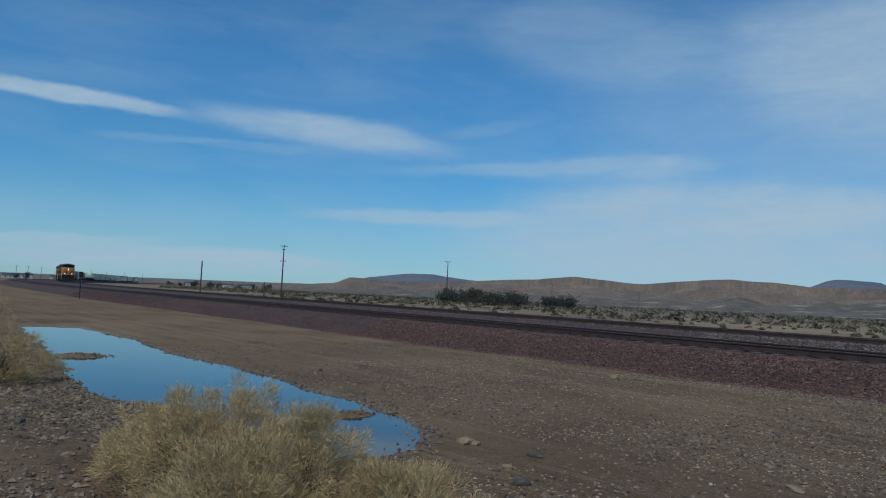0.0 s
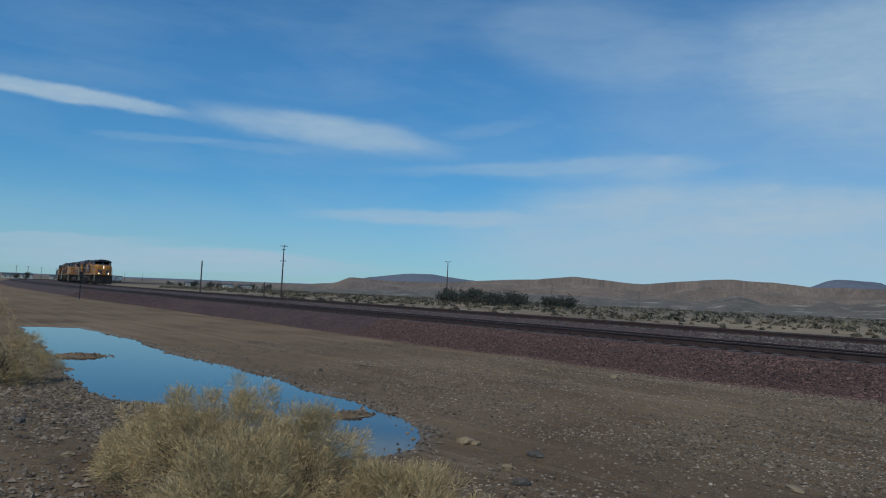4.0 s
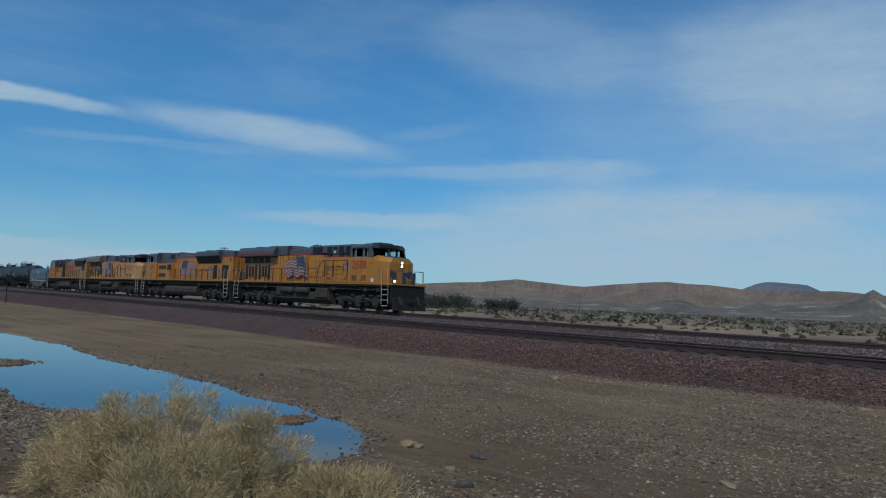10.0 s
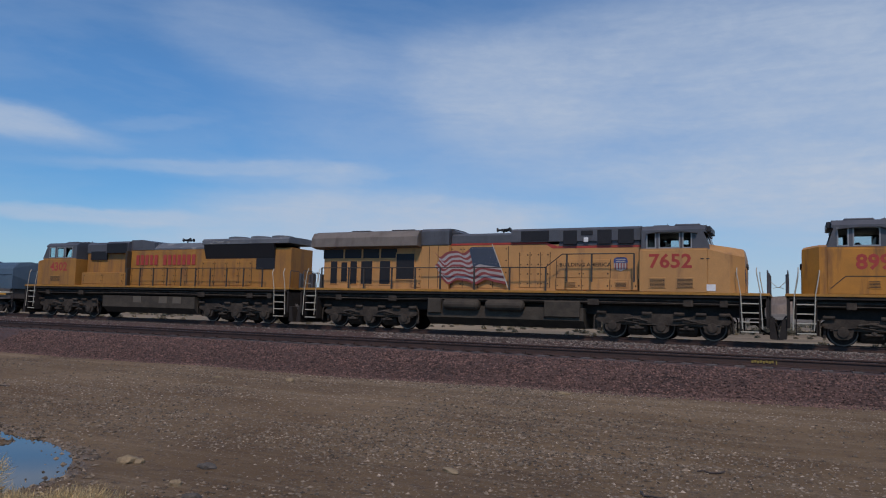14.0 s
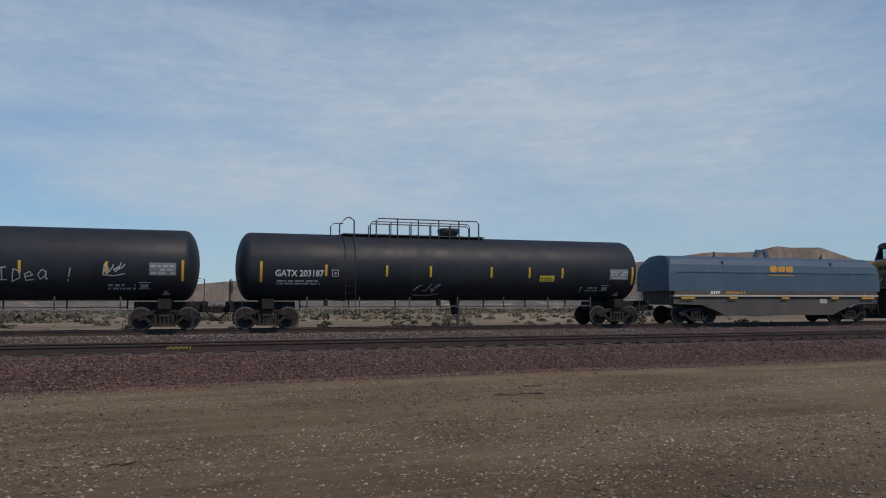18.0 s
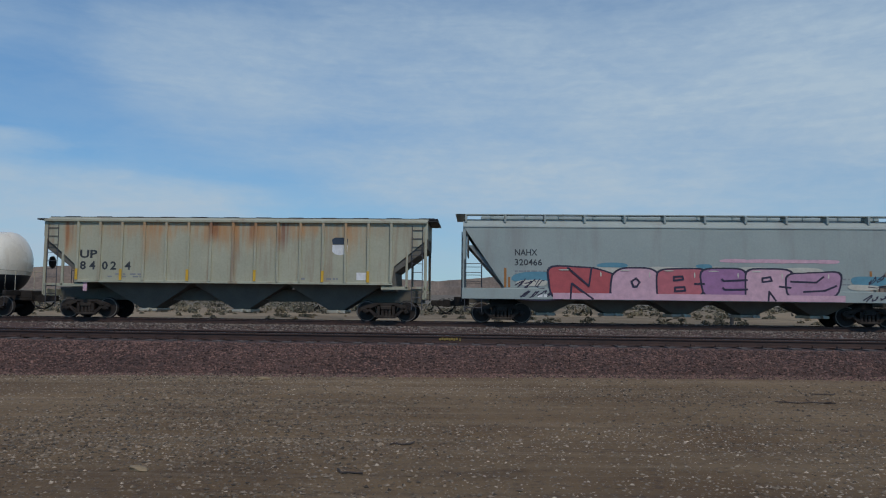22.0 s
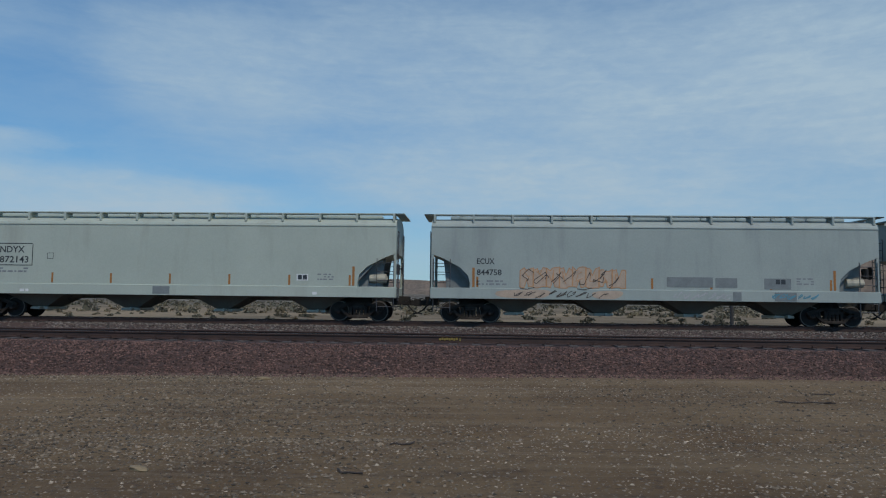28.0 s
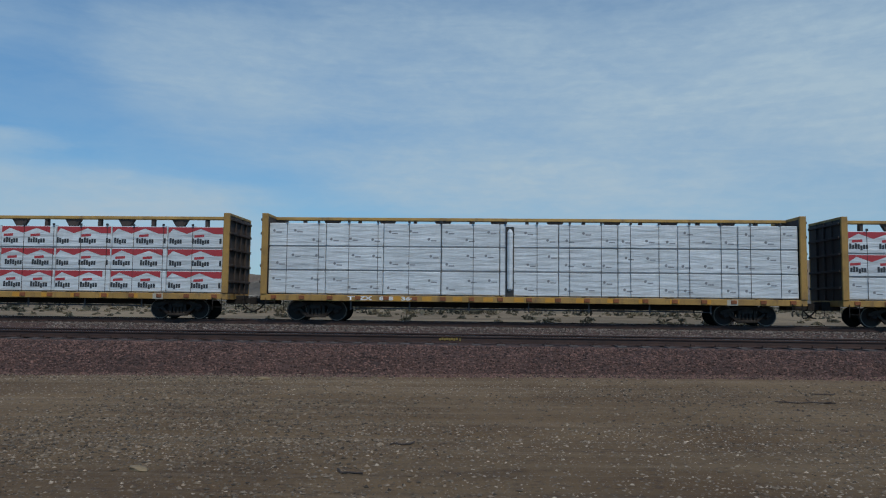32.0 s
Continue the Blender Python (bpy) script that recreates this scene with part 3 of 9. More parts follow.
M["fuel_patch"] = plain("dusty_tank_patch", (0.11, 0.095, 0.07), 0.8)
M["rail_grey"] = plain("handrail_grey", (0.06, 0.06, 0.065), 0.5)
M["rail_light"] = plain("handrail_light", (0.45, 0.42, 0.33), 0.5)
M["rail_dark"] = plain("handrail_dark", (0.045, 0.038, 0.03), 0.6)
M["cab_pane"] = bpy.data.materials.new("clear_cab_glass")
M["cab_pane"].use_nodes = True
_b = M["cab_pane"].node_tree.nodes["Principled BSDF"]
_b.inputs["Base Color"].default_value = (0.72, 0.80, 0.80, 1)
_b.inputs["Roughness"].default_value = 0.02
_b.inputs["Transmission Weight"].default_value = 1.0
_b.inputs["IOR"].default_value = 1.02
M["glass"] = surface("cab_glass", (0.015, 0.018, 0.02), 0.12, vary=0.1, spec=0.5)
M["gasket"] = plain("window_frame_silver", (0.30, 0.30, 0.29), 0.4, 0.3)
M["flag_white"] = plain("flag_white", (0.36, 0.33, 0.31), 0.5)
M["flag_red"] = plain("flag_red", (0.24, 0.05, 0.045), 0.5)
M["flag_blue"] = plain("flag_blue", (0.035, 0.05, 0.075), 0.5)
M["shield_blue"] = plain("shield_blue", (0.03, 0.065, 0.20), 0.5)
M["nose_blue"] = plain("nose_wing_blue", (0.03, 0.05, 0.12), 0.5)
M["lamp"] = glowing("lit_headlight", (1.0, 0.80, 0.60), 2.4)
M["tank_black"] = surface("tank_black", (0.019, 0.0225, 0.028), 0.55, spec=0.35, vary=0.3, scale=0.9, fine=18, stain=(0.04, 0.036, 0.033), stain_amt=0.5, stain_scale=(0.8, 0.8, 0.3), stain_cut=0.5)
M["tank_white"] = surface("tank_white", (0.77, 0.735, 0.62), 0.3, vary=0.06, scale=0.8, fine=20, stain=(0.50, 0.43, 0.31), stain_amt=0.5, stain_scale=(1.6, 1.6, 0.25), stain_cut=0.54, coat=0.2)
M["tank_cream"] = surface("tank_cream", (0.74, 0.65, 0.47), 0.4, vary=0.08, scale=0.8, fine=20, stain=(0.42, 0.27, 0.14), stain_amt=0.6, stain_scale=(1.8, 1.8, 0.25), stain_cut=0.54)
M["rust"] = surface("rust_run", (0.24, 0.085, 0.032), 0.85, vary=0.35, scale=3, fine=30)
M["rust_pale"] = surface("pale_rust_run", (0.42, 0.25, 0.11), 0.8, vary=0.25, scale=3, fine=30)
M["reflector"] = plain("yellow_reflector", (0.62, 0.36, 0.03), 0.5)
M["reflector_dull"] = plain("dull_orange_reflector", (0.34, 0.145, 0.035), 0.6)
# hopper grey with the shade of the end bays put into it
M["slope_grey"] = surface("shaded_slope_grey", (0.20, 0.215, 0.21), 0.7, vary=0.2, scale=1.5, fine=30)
M["placard"] = plain("yellow_placard", (0.55, 0.44, 0.03), 0.5)
M["hop_grey"] = surface("hopper_grey", (0.315, 0.362, 0.335), 0.5, vary=0.07, scale=0.5, fine=16, stain=(0.25, 0.25, 0.225), stain_amt=0.5, stain_scale=(1.2, 1.2, 0.2), stain_cut=0.52)
M["hop_blue"] = surface("hopper_blue_grey", (0.345, 0.385, 0.352), 0.5, vary=0.07, scale=0.5, fine=16, stain=(0.24, 0.26, 0.25), stain_amt=0.5, stain_scale=(1.2, 1.2, 0.2), stain_cut=0.52)
M["hop_pale"] = surface("hopper_pale_green_grey", (0.43, 0.47, 0.40), 0.5, vary=0.06, scale=0.5, fine=16, stain=(0.30, 0.29, 0.24), stain_amt=0.4, stain_scale=(1.2, 1.2, 0.2), stain_cut=0.54)
M["hop_light"] = surface("hopper_light_green_grey", (0.52, 0.56, 0.47), 0.5, vary=0.05, scale=0.5, fine=16, stain=(0.40, 0.40, 0.32), stain_amt=0.4, stain_scale=(1.2, 1.2, 0.2), stain_cut=0.54)
M["hop_old"] = surface("weathered_hopper_grey", (0.39, 0.385, 0.28), 0.65, vary=0.10, scale=0.7, fine=14, stain=(0.27, 0.17, 0.105), stain_amt=0.75, stain_scale=(2.2, 2.2, 0.16), stain_cut=0.53)
M["hop_dark"] = surface("dark_hopper_bottom", (0.125, 0.117, 0.095), 0.8, vary=0.2, scale=1.5, fine=30)
M["coil_blue"] = surface("coil_cover_blue", (0.060, 0.100, 0.138), 0.5, vary=0.08, scale=0.7, fine=20, stain=(0.11, 0.145, 0.175), stain_amt=0.4, stain_scale=(1, 1, 0.3))
M["coil_brown"] = surface("coil_car_brown", (0.085, 0.072, 0.062), 0.75, vary=0.25, scale=1.2, fine=24, stain=(0.12, 0.095, 0.07), stain_amt=0.6, stain_scale=(2, 2, 1))
M["mark_orange"] = plain("orange_mark", (0.55, 0.27, 0.03), 0.5)
M["beam_yellow"] = surface("flatcar_yellow", (0.38, 0.225, 0.06), 0.65, vary=0.2, scale=1.2, fine=24, stain=(0.13, 0.08, 0.045), stain_amt=0.7, stain_scale=(2, 2, 1), stain_cut=0.5)
M["beam_brown"] = surface("bulkhead_brown", (0.055, 0.042, 0.036), 0.8, vary=0.3, scale=1.5, fine=24)
M["wrap"] = surface("white_lumber_wrap", (0.62, 0.66, 0.67), 0.26, vary=0.07, scale=1.2, fine=12, bump=1.0, bump_scale=1.6, random_tint=0.06)
# the plastic is pulled into long slanting creases
_nd, _ln = M["wrap"].node_tree.nodes, M["wrap"].node_tree.links
_bump = [n for n in _nd if n.bl_idname == "ShaderNodeBump"][0]
_bump.inputs["Distance"].default_value = 0.07
_tex = _bump.inputs["Height"].links[0].from_node
_mp = _nd.new("ShaderNodeMapping")
_mp.inputs["Rotation"].default_value = (0, radians(-24), 0)
_mp.inputs["Scale"].default_value = (0.45, 1.0, 3.2)
_ln.new(_tex.inputs["Vector"].links[0].from_socket, _mp.inputs[0])
_ln.new(_mp.outputs[0], _tex.inputs["Vector"])
_tex.inputs["Detail"].default_value = 3
M["wrap_red"] = surface("red_print", (0.42, 0.045, 0.05), 0.35, vary=0.1)
M["wrap_dark"] = plain("dark_print", (0.035, 0.04, 0.045), 0.5)
M["wrap_grey"] = plain("grey_print", (0.22, 0.23, 0.24), 0.5)
M["strap"] = plain("black_strap", (0.03, 0.03, 0.03), 0.6)
M["tag_pink"] = plain("pink_spray", (0.50, 0.17, 0.23), 0.6)
M["tag_rose"] = plain("pale_pink_spray", (0.58, 0.36, 0.42), 0.6)
M["tag_coral"] = plain("coral_spray", (0.43, 0.085, 0.09), 0.6)
M["tag_violet"] = plain("violet_spray", (0.33, 0.16, 0.30), 0.6)
M["tag_red_pink"] = plain("red_pink_spray", (0.47, 0.13, 0.15), 0.6)
M["tag_mauve"] = plain("mauve_spray", (0.42, 0.24, 0.34), 0.6)
M["tag_dark"] = plain("dark_violet_spray", (0.03, 0.025, 0.05), 0.6)
M["tag_blue"] = plain("blue_spray", (0.05, 0.09, 0.24), 0.6)
M["tag_green"] = plain("green_spray", (0.06, 0.30, 0.19), 0.6)
M["tag_teal"] = plain("teal_spray", (0.10, 0.26, 0.33), 0.6)
M["tag_cream"] = plain("cream_spray", (0.52, 0.50, 0.42), 0.6)
M["tag_orange"] = plain("orange_spray", (0.50, 0.27, 0.13), 0.6)
M["tag_peach"] = plain("peach_spray", (0.46, 0.35, 0.26), 0.6)
M["tag_ice"] = plain("pale_blue_spray", (0.36, 0.52, 0.56), 0.6)
M["patch"] = plain("grey_paint_patch", (0.19, 0.21, 0.21), 0.6)
M["manway_grey"] = plain("grey_green_casting", (0.055, 0.062, 0.056), 0.7)
M["chalk_bright"] = plain("stencil_white", (0.6, 0.6, 0.6), 0.6)
M["chalk"] = plain("chalk_white", (0.42, 0.42, 0.42), 0.7)


# ---- markings ----
def flat_y(y):
    return lambda z: y


def round_y(radius, zc, off=0.006):
    return lambda z: -math.sqrt(max(0.0, (radius + off) ** 2 - (z - zc) ** 2))


def lettering(txt, x, z, height, surf, material, parent, name="lettering", width=None, slant=0.0, bold=0.0, spacing=1.0):
    """Words on the camera-side flank; x, z is the lower left corner."""
    cu = bpy.data.curves.new(name, "FONT")
    cu.body, cu.size = txt, height / 0.70
    cu.offset = bold
    cu.space_character = spacing
    cu.resolution_u = 2
    tmp = bpy.data.objects.new(name, cu)
    me = bpy.data.meshes.new_from_object(tmp)
    bpy.data.objects.remove(tmp)
    bpy.data.curves.remove(cu)
    if abs(surf(z + height * 0.5) - (surf(z) + surf(z + height)) / 2) > 0.002:
        # cut across, so that the letters bend with a round flank
        bm = B()
        bm.from_mesh(me)
        k = 0.05
        while k < height * 1.2:
            bmesh.ops.bisect_plane(bm, geom=bm.verts[:] + bm.edges[:] + bm.faces[:], plane_co=(0, k, 0), plane_no=(0, 1, 0))
            k += 0.06
        bm.to_mesh(me)
        bm.free()
    xs = [v.co.x for v in me.vertices]
    x0, w = min(xs), max(xs) - min(xs)
    k = (width / w) if width else 1.0
    for v in me.vertices:
        u, h = (v.co.x - x0) * k, v.co.y
        v.co = (x + u, surf(z + h + slant * u), z + h + slant * u)
    me.materials.clear()
    me.materials.append(material)
    ob = new(name, me)
    ob.parent = parent
    return ob


def quads(name, rects, surf, material, parent, label=""):
    """Flat painted patches (x, z, width, height) on a flank."""
    v, f = [], []
    for x, z, w, h in rects:
        n = max(1, math.ceil(h / 0.10))
        for i in range(n):
            za, zb = z + h * i / n, z + h * (i + 1) / n
            k = len(v)
            v += [(x, surf(za), za), (x + w, surf(za), za), (x + w, surf(zb), zb), (x, surf(zb), zb)]
            f.append((k, k + 1, k + 2, k + 3))
    return mesh_of(name, v, f, material, parent, label)


def small_print(x, z, w, h, rows, surf, material, parent, seed=0):
    r = random.Random(seed)
    rects = []
    for i in range(rows):
        u = 0.0
        zz = z + h * (rows - 1 - i) / rows
        while u < w - 0.05:
            l = min(r.uniform(0.07, 0.28), w - u)
            if r.random() > 0.12:
                rects.append((x + u, zz, l, h / rows * 0.55))
            u += l + r.uniform(0.03, 0.09)
    return quads("small_print", rects, surf, material, parent)


def polygon(name, polys, surf, material, parent, push=0.0):
    """Flat painted outlines [(x, z), ...] on a flank, push metres proud."""
    bm = B()
    for i, p in enumerate(polys):
        lift = push + (i % 5) * 0.0007     # coats of paint lie on one another
        try:
            bm.faces.new([bm.verts.new((x, surf(z) - lift, z)) for x, z in p])
        except ValueError:
            pass
    bmesh.ops.triangulate(bm, faces=bm.faces[:])
    return part(name, bm, material, parent)


def stroke(pts, w):
    """The outline of a drawn line of width w through 2D points, as quads."""
    out = []
    for (x0, z0), (x1, z1) in zip(pts, pts[1:]):
        d = math.hypot(x1 - x0, z1 - z0) or 1e-6
        nx, nz = -(z1 - z0) / d * w / 2, (x1 - x0) / d * w / 2
        ex, ez = (x1 - x0) / d * w * 0.3, (z1 - z0) / d * w * 0.3
        out.append([(x0 + nx - ex, z0 + nz - ez), (x1 + nx + ex, z1 + nz + ez), (x1 - nx + ex, z1 - nz + ez), (x0 - nx - ex, z0 - nz - ez)])
    return out


def scribble(x, z, w, h, letters, seed, surf, material, parent, thick=0.035):
    """A quick sprayed tag: looping strokes that spell nothing."""
    r = random.Random(seed)
    polys = []
    step = w / letters
    for i in range(letters):
        cx, cz = x + (i + 0.5) * step, z + h * r.uniform(0.35, 0.65)
        a0, n = r.uniform(0, 6.28), r.randint(5, 9)
        pts = []
        for k in range(n):
            a = a0 + k * r.uniform(0.6, 1.3)
            pts.append((cx + step * 0.62 * math.cos(a) * r.uniform(0.5, 1), cz + h * 0.5 * math.sin(a * 1.2) * r.uniform(0.5, 1)))
        polys += stroke(pts, thick)
    if r.random() < 0.6:
        polys += stroke([(x, z - 0.06), (x + w * 0.5, z - 0.1), (x + w, z - 0.02)], thick)
    return polygon("graffiti_tag", polys, surf, material, parent)


# hand-sprayed capitals and small letters, as strokes in a unit box
PEN = {
    "H": [[(0.1, 0), (0.15, 1)], [(0.85, 0), (0.8, 1)], [(0.12, 0.5), (0.85, 0.55)]],
    "u": [[(0.1, 0.6), (0.15, 0.1), (0.5, 0.0), (0.8, 0.15), (0.85, 0.6)], [(0.85, 0.6), (0.9, 0.0)]],
    "c": [[(0.85, 0.55), (0.45, 0.65), (0.1, 0.35), (0.4, 0.0), (0.9, 0.1)]],
    "k": [[(0.15, 0), (0.2, 0.95)], [(0.8, 0.65), (0.2, 0.3), (0.9, 0.0)]],
    "a": [[(0.8, 0.5), (0.4, 0.65), (0.1, 0.3), (0.35, 0.0), (0.75, 0.2), (0.8, 0.55), (0.85, 0.0), (1.0, 0.05)]],
    "I": [[(0.5, 0), (0.5, 0.8)], [(0.2, 0.8), (0.85, 0.85)], [(0.1, 0.0), (0.9, 0.02)]],
    "v": [[(0.05, 0.6), (0.45, 0.0), (0.9, 0.65)]],
    "e": [[(0.15, 0.3), (0.85, 0.4), (0.6, 0.65), (0.15, 0.45), (0.25, 0.05), (0.9, 0.1)]],
    "N": [[(0.1, 0), (0.15, 0.95), (0.8, 0.05), (0.9, 1.0)]],
    "o": [[(0.5, 0.65), (0.1, 0.35), (0.4, 0.0), (0.85, 0.25), (0.7, 0.6), (0.4, 0.65)]],
    "D": [[(0.2, 0), (0.2, 0.85), (0.75, 0.7), (0.85, 0.25), (0.2, 0.0)]],
    "!": [[(0.5, 0.3), (0.55, 0.9)], [(0.5, 0.0), (0.5, 0.1)]],
}


def pen_words(txt, x, z, w, h, surf, material, parent, thick=0.04, seed=1):
    """Words sprayed by hand with a thin can, w metres long."""
    r = random.Random(seed)
    step = w / len(txt)
    for i, ch in enumerate(txt):
        if ch == " ":
            continue
        dz, lean = r.uniform(-0.05, 0.05), r.uniform(-0.02, 0.14)
        polys = []
        for line in PEN[ch]:
            pts = []
            for (a, b), (c, d) in zip(line, line[1:]):
                for q in range(5):
                    u, v = a + (c - a) * q / 5, b + (d - b) * q / 5
                    pts.append((x + (i + u * 0.86) * step + lean * v * h, z + dz + v * h))
            u, v = line[-1]
            pts.append((x + (i + u * 0.86) * step + lean * v * h, z + dz + v * h))
            polys += stroke(pts, thick)
        polygon("graffiti_letter", polys, surf, material, parent)


# ---- running gear ----
def wheel_pair(r):
    """Axle with two wheels and bearing caps, turning about y."""
    bm = B()
    for s in (-1, 1):
        prof = [(0.64, r * 0.30), (0.66, r * 0.86), (0.68, r * 1.0 + 0.025), (0.71, r * 1.0 + 0.025), (0.725, r), (0.80, r - 0.004)]
        lathe(bm, [(s * a, b) for a, b in prof], "y", 20)
        lathe(bm, [(s * a, b) for a, b in ((0.801, r - 0.004), (0.803, r * 0.90))], "y", 20, mi=1, caps=False)
        lathe(bm, [(s * a, b) for a, b in ((0.802, r * 0.95), (0.78, r * 0.80), (0.77, r * 0.45), (0.80, r * 0.34), (0.86, r * 0.30), (0.87, 0.09), (1.0, 0.085))], "y", 20)
        lathe(bm, [(s * 1.0, 0.10), (s * 1.09, 0.10), (s * 1.10, 0.05)], "y", 8)
        for k in range(3):
            a = k * 2.094
            box(bm, 0.055 * math.cos(a) - 0.014, 0.055 * math.cos(a) + 0.014, min(s * 1.10, s * 1.125), max(s * 1.10, s * 1.125), 0.055 * math.sin(a) - 0.014, 0.055 * math.sin(a) + 0.014)
    lathe(bm, [(-0.66, 0.085), (0.66, 0.085)], "y", 8)
    me = bpy.data.meshes.new("wheelset")
    bm.to_mesh(me)
    bm.free()
    me.materials.append(M["wheel"])
    me.materials.append(M["tread"])
    return me


WHEELS = {r: wheel_pair(r) for r in (0.44, 0.46, 0.53)}
SPIN = []


def freight_truck_mesh():
    bm = B()
    for s in (-1, 1):
        y0, y1 = (0.93, 1.07) if s > 0 else (-1.07, -0.93)
        prism(bm, [(-1.10, 0.60), (-0.95, 0.66), (-0.50, 0.80), (0.50, 0.80), (0.95, 0.66), (1.10, 0.60), (1.10, 0.50), (0.80, 0.50), (0.45, 0.66), (-0.45, 0.66), (-0.80, 0.50), (-1.10, 0.50)], "y", y0, y1)
        for q in (-1, 1):
            prism(bm, [(q * 0.86, 0.56), (q * 0.74, 0.58), (q * 0.32, 0.26), (q * 0.42, 0.16)], "y", y0, y1)
            prism(bm, [(q * 0.40, 0.20), (q * 0.28, 0.20), (q * 0.26, 0.72), (q * 0.38, 0.72)], "y", y0, y1)
            box(bm, q * 0.88 - 0.13, q * 0.88 + 0.13, y0, y1 + 0.02 if s > 0 else y1, 0.37, 0.56, 0.03)
        box(bm, -0.43, 0.43, y0 - 0.02, y1 + 0.02, 0.14, 0.25, 0.02)
        for q in (-0.16, 0.0, 0.16):
            lathe(bm, [(0.24, 0.065), (0.30, 0.075), (0.36, 0.065), (0.42, 0.075), (0.50, 0.065)], "z", 8, centre=(q, (y0 + y1) / 2, 0))
        box(bm, -0.24, 0.24, y0 - 0.03, y1 + 0.03, 0.50, 0.66, 0.03)
    box(bm, -0.22, 0.22, -1.0, 1.0, 0.46, 0.72, 0.03)
    for q in (-0.45, 0.45):
        box(bm, q - 0.05, q + 0.05, -0.8, 0.8, 0.36, 0.46, 0.01)
    me = bpy.data.meshes.new("truck")
    bm.to_mesh(me)
    bm.free()
    me.materials.append(M["truck_dark"])
    return me


def span_pair(a, b):
    return (a, b) if a < b else (b, a)


def loco_truck_mesh():
    bm = B()
    for s in (-1, 1):
        y0, y1 = (1.0, 1.16) if s > 0 else (-1.16, -1.0)
        prism(bm, [(-2.75, 0.78), (-2.5, 1.02), (-1.35, 1.02), (-1.15, 0.94), (-0.85, 0.94), (-0.6, 1.06), (0.6, 1.06), (0.85, 0.94), (1.15, 0.94), (1.35, 1.02), (2.5, 1.02), (2.75, 0.78), (2.6, 0.66), (-2.6, 0.66)], "y", y0, y1)
        for q in (-2.0, 0.0, 2.0):
            prism(bm, [(q - 0.36, 0.68), (q - 0.30, 0.36), (q - 0.16, 0.26), (q + 0.16, 0.26), (q + 0.30, 0.36), (q + 0.36, 0.68)], "y", y0 + 0.02 * s, y1 + 0.03 * s)
            lathe(bm, [(s * 1.15, 0.20), (s * 1.23, 0.19), (s * 1.24, 0.10)], "y", 14, centre=(q, 0, 0.53))
        for q in (-1.0, 1.0):
            lathe(bm, [(0.45, 0.10), (0.52, 0.12), (0.60, 0.10), (0.68, 0.12)], "z", 8, centre=(q, (y0 + y1) / 2, 0))
            box(bm, q - 0.30, q + 0.30, y0, y1, 0.40, 0.50, 0.03)
            tube(bm, [(q - 0.5, s * 1.2, 0.80), (q - 0.1, s * 1.25, 0.86), (q + 0.45, s * 1.2, 0.74)], 0.05, 6)
        for q in (-2.45, -0.55, 0.75, 1.6, 2.5):
            lathe(bm, [(q - 0.22, 0.07), (q + 0.18, 0.07)], "x", 8, centre=(0, s * 1.22, 1.06))
        tube(bm, [(-2.8, s * 1.2, 0.35), (-2.78, s * 1.2, 0.9), (-2.6, s * 1.15, 1.15)], 0.035, 5)
        tube(bm, [(2.8, s * 1.2, 0.35), (2.78, s * 1.2, 0.9), (2.6, s * 1.15, 1.15)], 0.035, 5)
    box(bm, -2.5, 2.5, -1.0, 1.0, 0.72, 0.98, 0.03)
    for s in (-1, 1):
        # lower rail, motor cases between the wheels and brake rigging
        box(bm, -2.45, 2.45, *span_pair(s * 1.04, s * 1.14), 0.56, 0.70, 0.02)
        for q in (-1.0, 1.0):
            lathe(bm, [(q - 0.42, 0.30), (q - 0.36, 0.36), (q + 0.36, 0.36), (q + 0.42, 0.30)], "x", 12, centre=(0, s * 0.62, 0.50))
            box(bm, q - 0.16, q + 0.16, *span_pair(s * 1.14, s * 1.24), 0.70, 0.92, 0.03)
        for q in (-2.62, -0.72, 0.72, 2.62):
            box(bm, q - 0.06, q + 0.06, *span_pair(s * 0.86, s * 0.98), 0.28, 0.70, 0.02)
        tube(bm, [(-2.3, s * 1.20, 0.62), (-1.5, s * 1.22, 0.72), (-0.6, s * 1.20, 0.60), (0.6, s * 1.20, 0.60), (1.5, s * 1.22, 0.72), (2.3, s * 1.20, 0.62)], 0.022, 5)
    me = bpy.data.meshes.new("truck")
    bm.to_mesh(me)
    bm.free()
    me.materials.append(M["truck"])
    return me


TRUCK_FREIGHT, TRUCK_LOCO = freight_truck_mesh(), loco_truck_mesh()


def add_truck(parent, x, loco=False, r=0.44, base=1.76):
    t = new("truck", TRUCK_LOCO if loco else TRUCK_FREIGHT)
    t.parent = parent
    t.location = (x, 0, 0)
    for dx in ((-2.0, 0.0, 2.0) if loco else (-base / 2, base / 2)):
        w = new("wheelset", WHEELS[r])
        w.parent = t
        w.location = (dx, 0, r)
        SPIN.append((w, dx, r))
    return t


def coupler_mesh():
    bm = B()
    box(bm, -0.55, 0.0, -0.12, 0.12, 0.70, 0.94, 0.03)
    prism(bm, [(-0.02, -0.17), (0.16, -0.20), (0.24, -0.05), (0.16, 0.0), (0.22, 0.12), (0.06, 0.20), (-0.05, 0.16)], "z", 0.66, 0.98)
    tube(bm, [(-0.35, -0.25, 0.78), (-0.1, -0.28, 0.50), (0.15, -0.22, 0.36), (0.32, -0.15, 0.34)], 0.035, 6)
    tube(bm, [(-0.45, -0.95, 0.88), (-0.35, -0.5, 0.86), (-0.1, -0.1, 1.0), (0.05, 0.0, 1.02)], 0.015, 5)
    me = bpy.data.meshes.new("coupler")
    bm.to_mesh(me)
    bm.free()
    me.materials.append(M["under"])
    return me


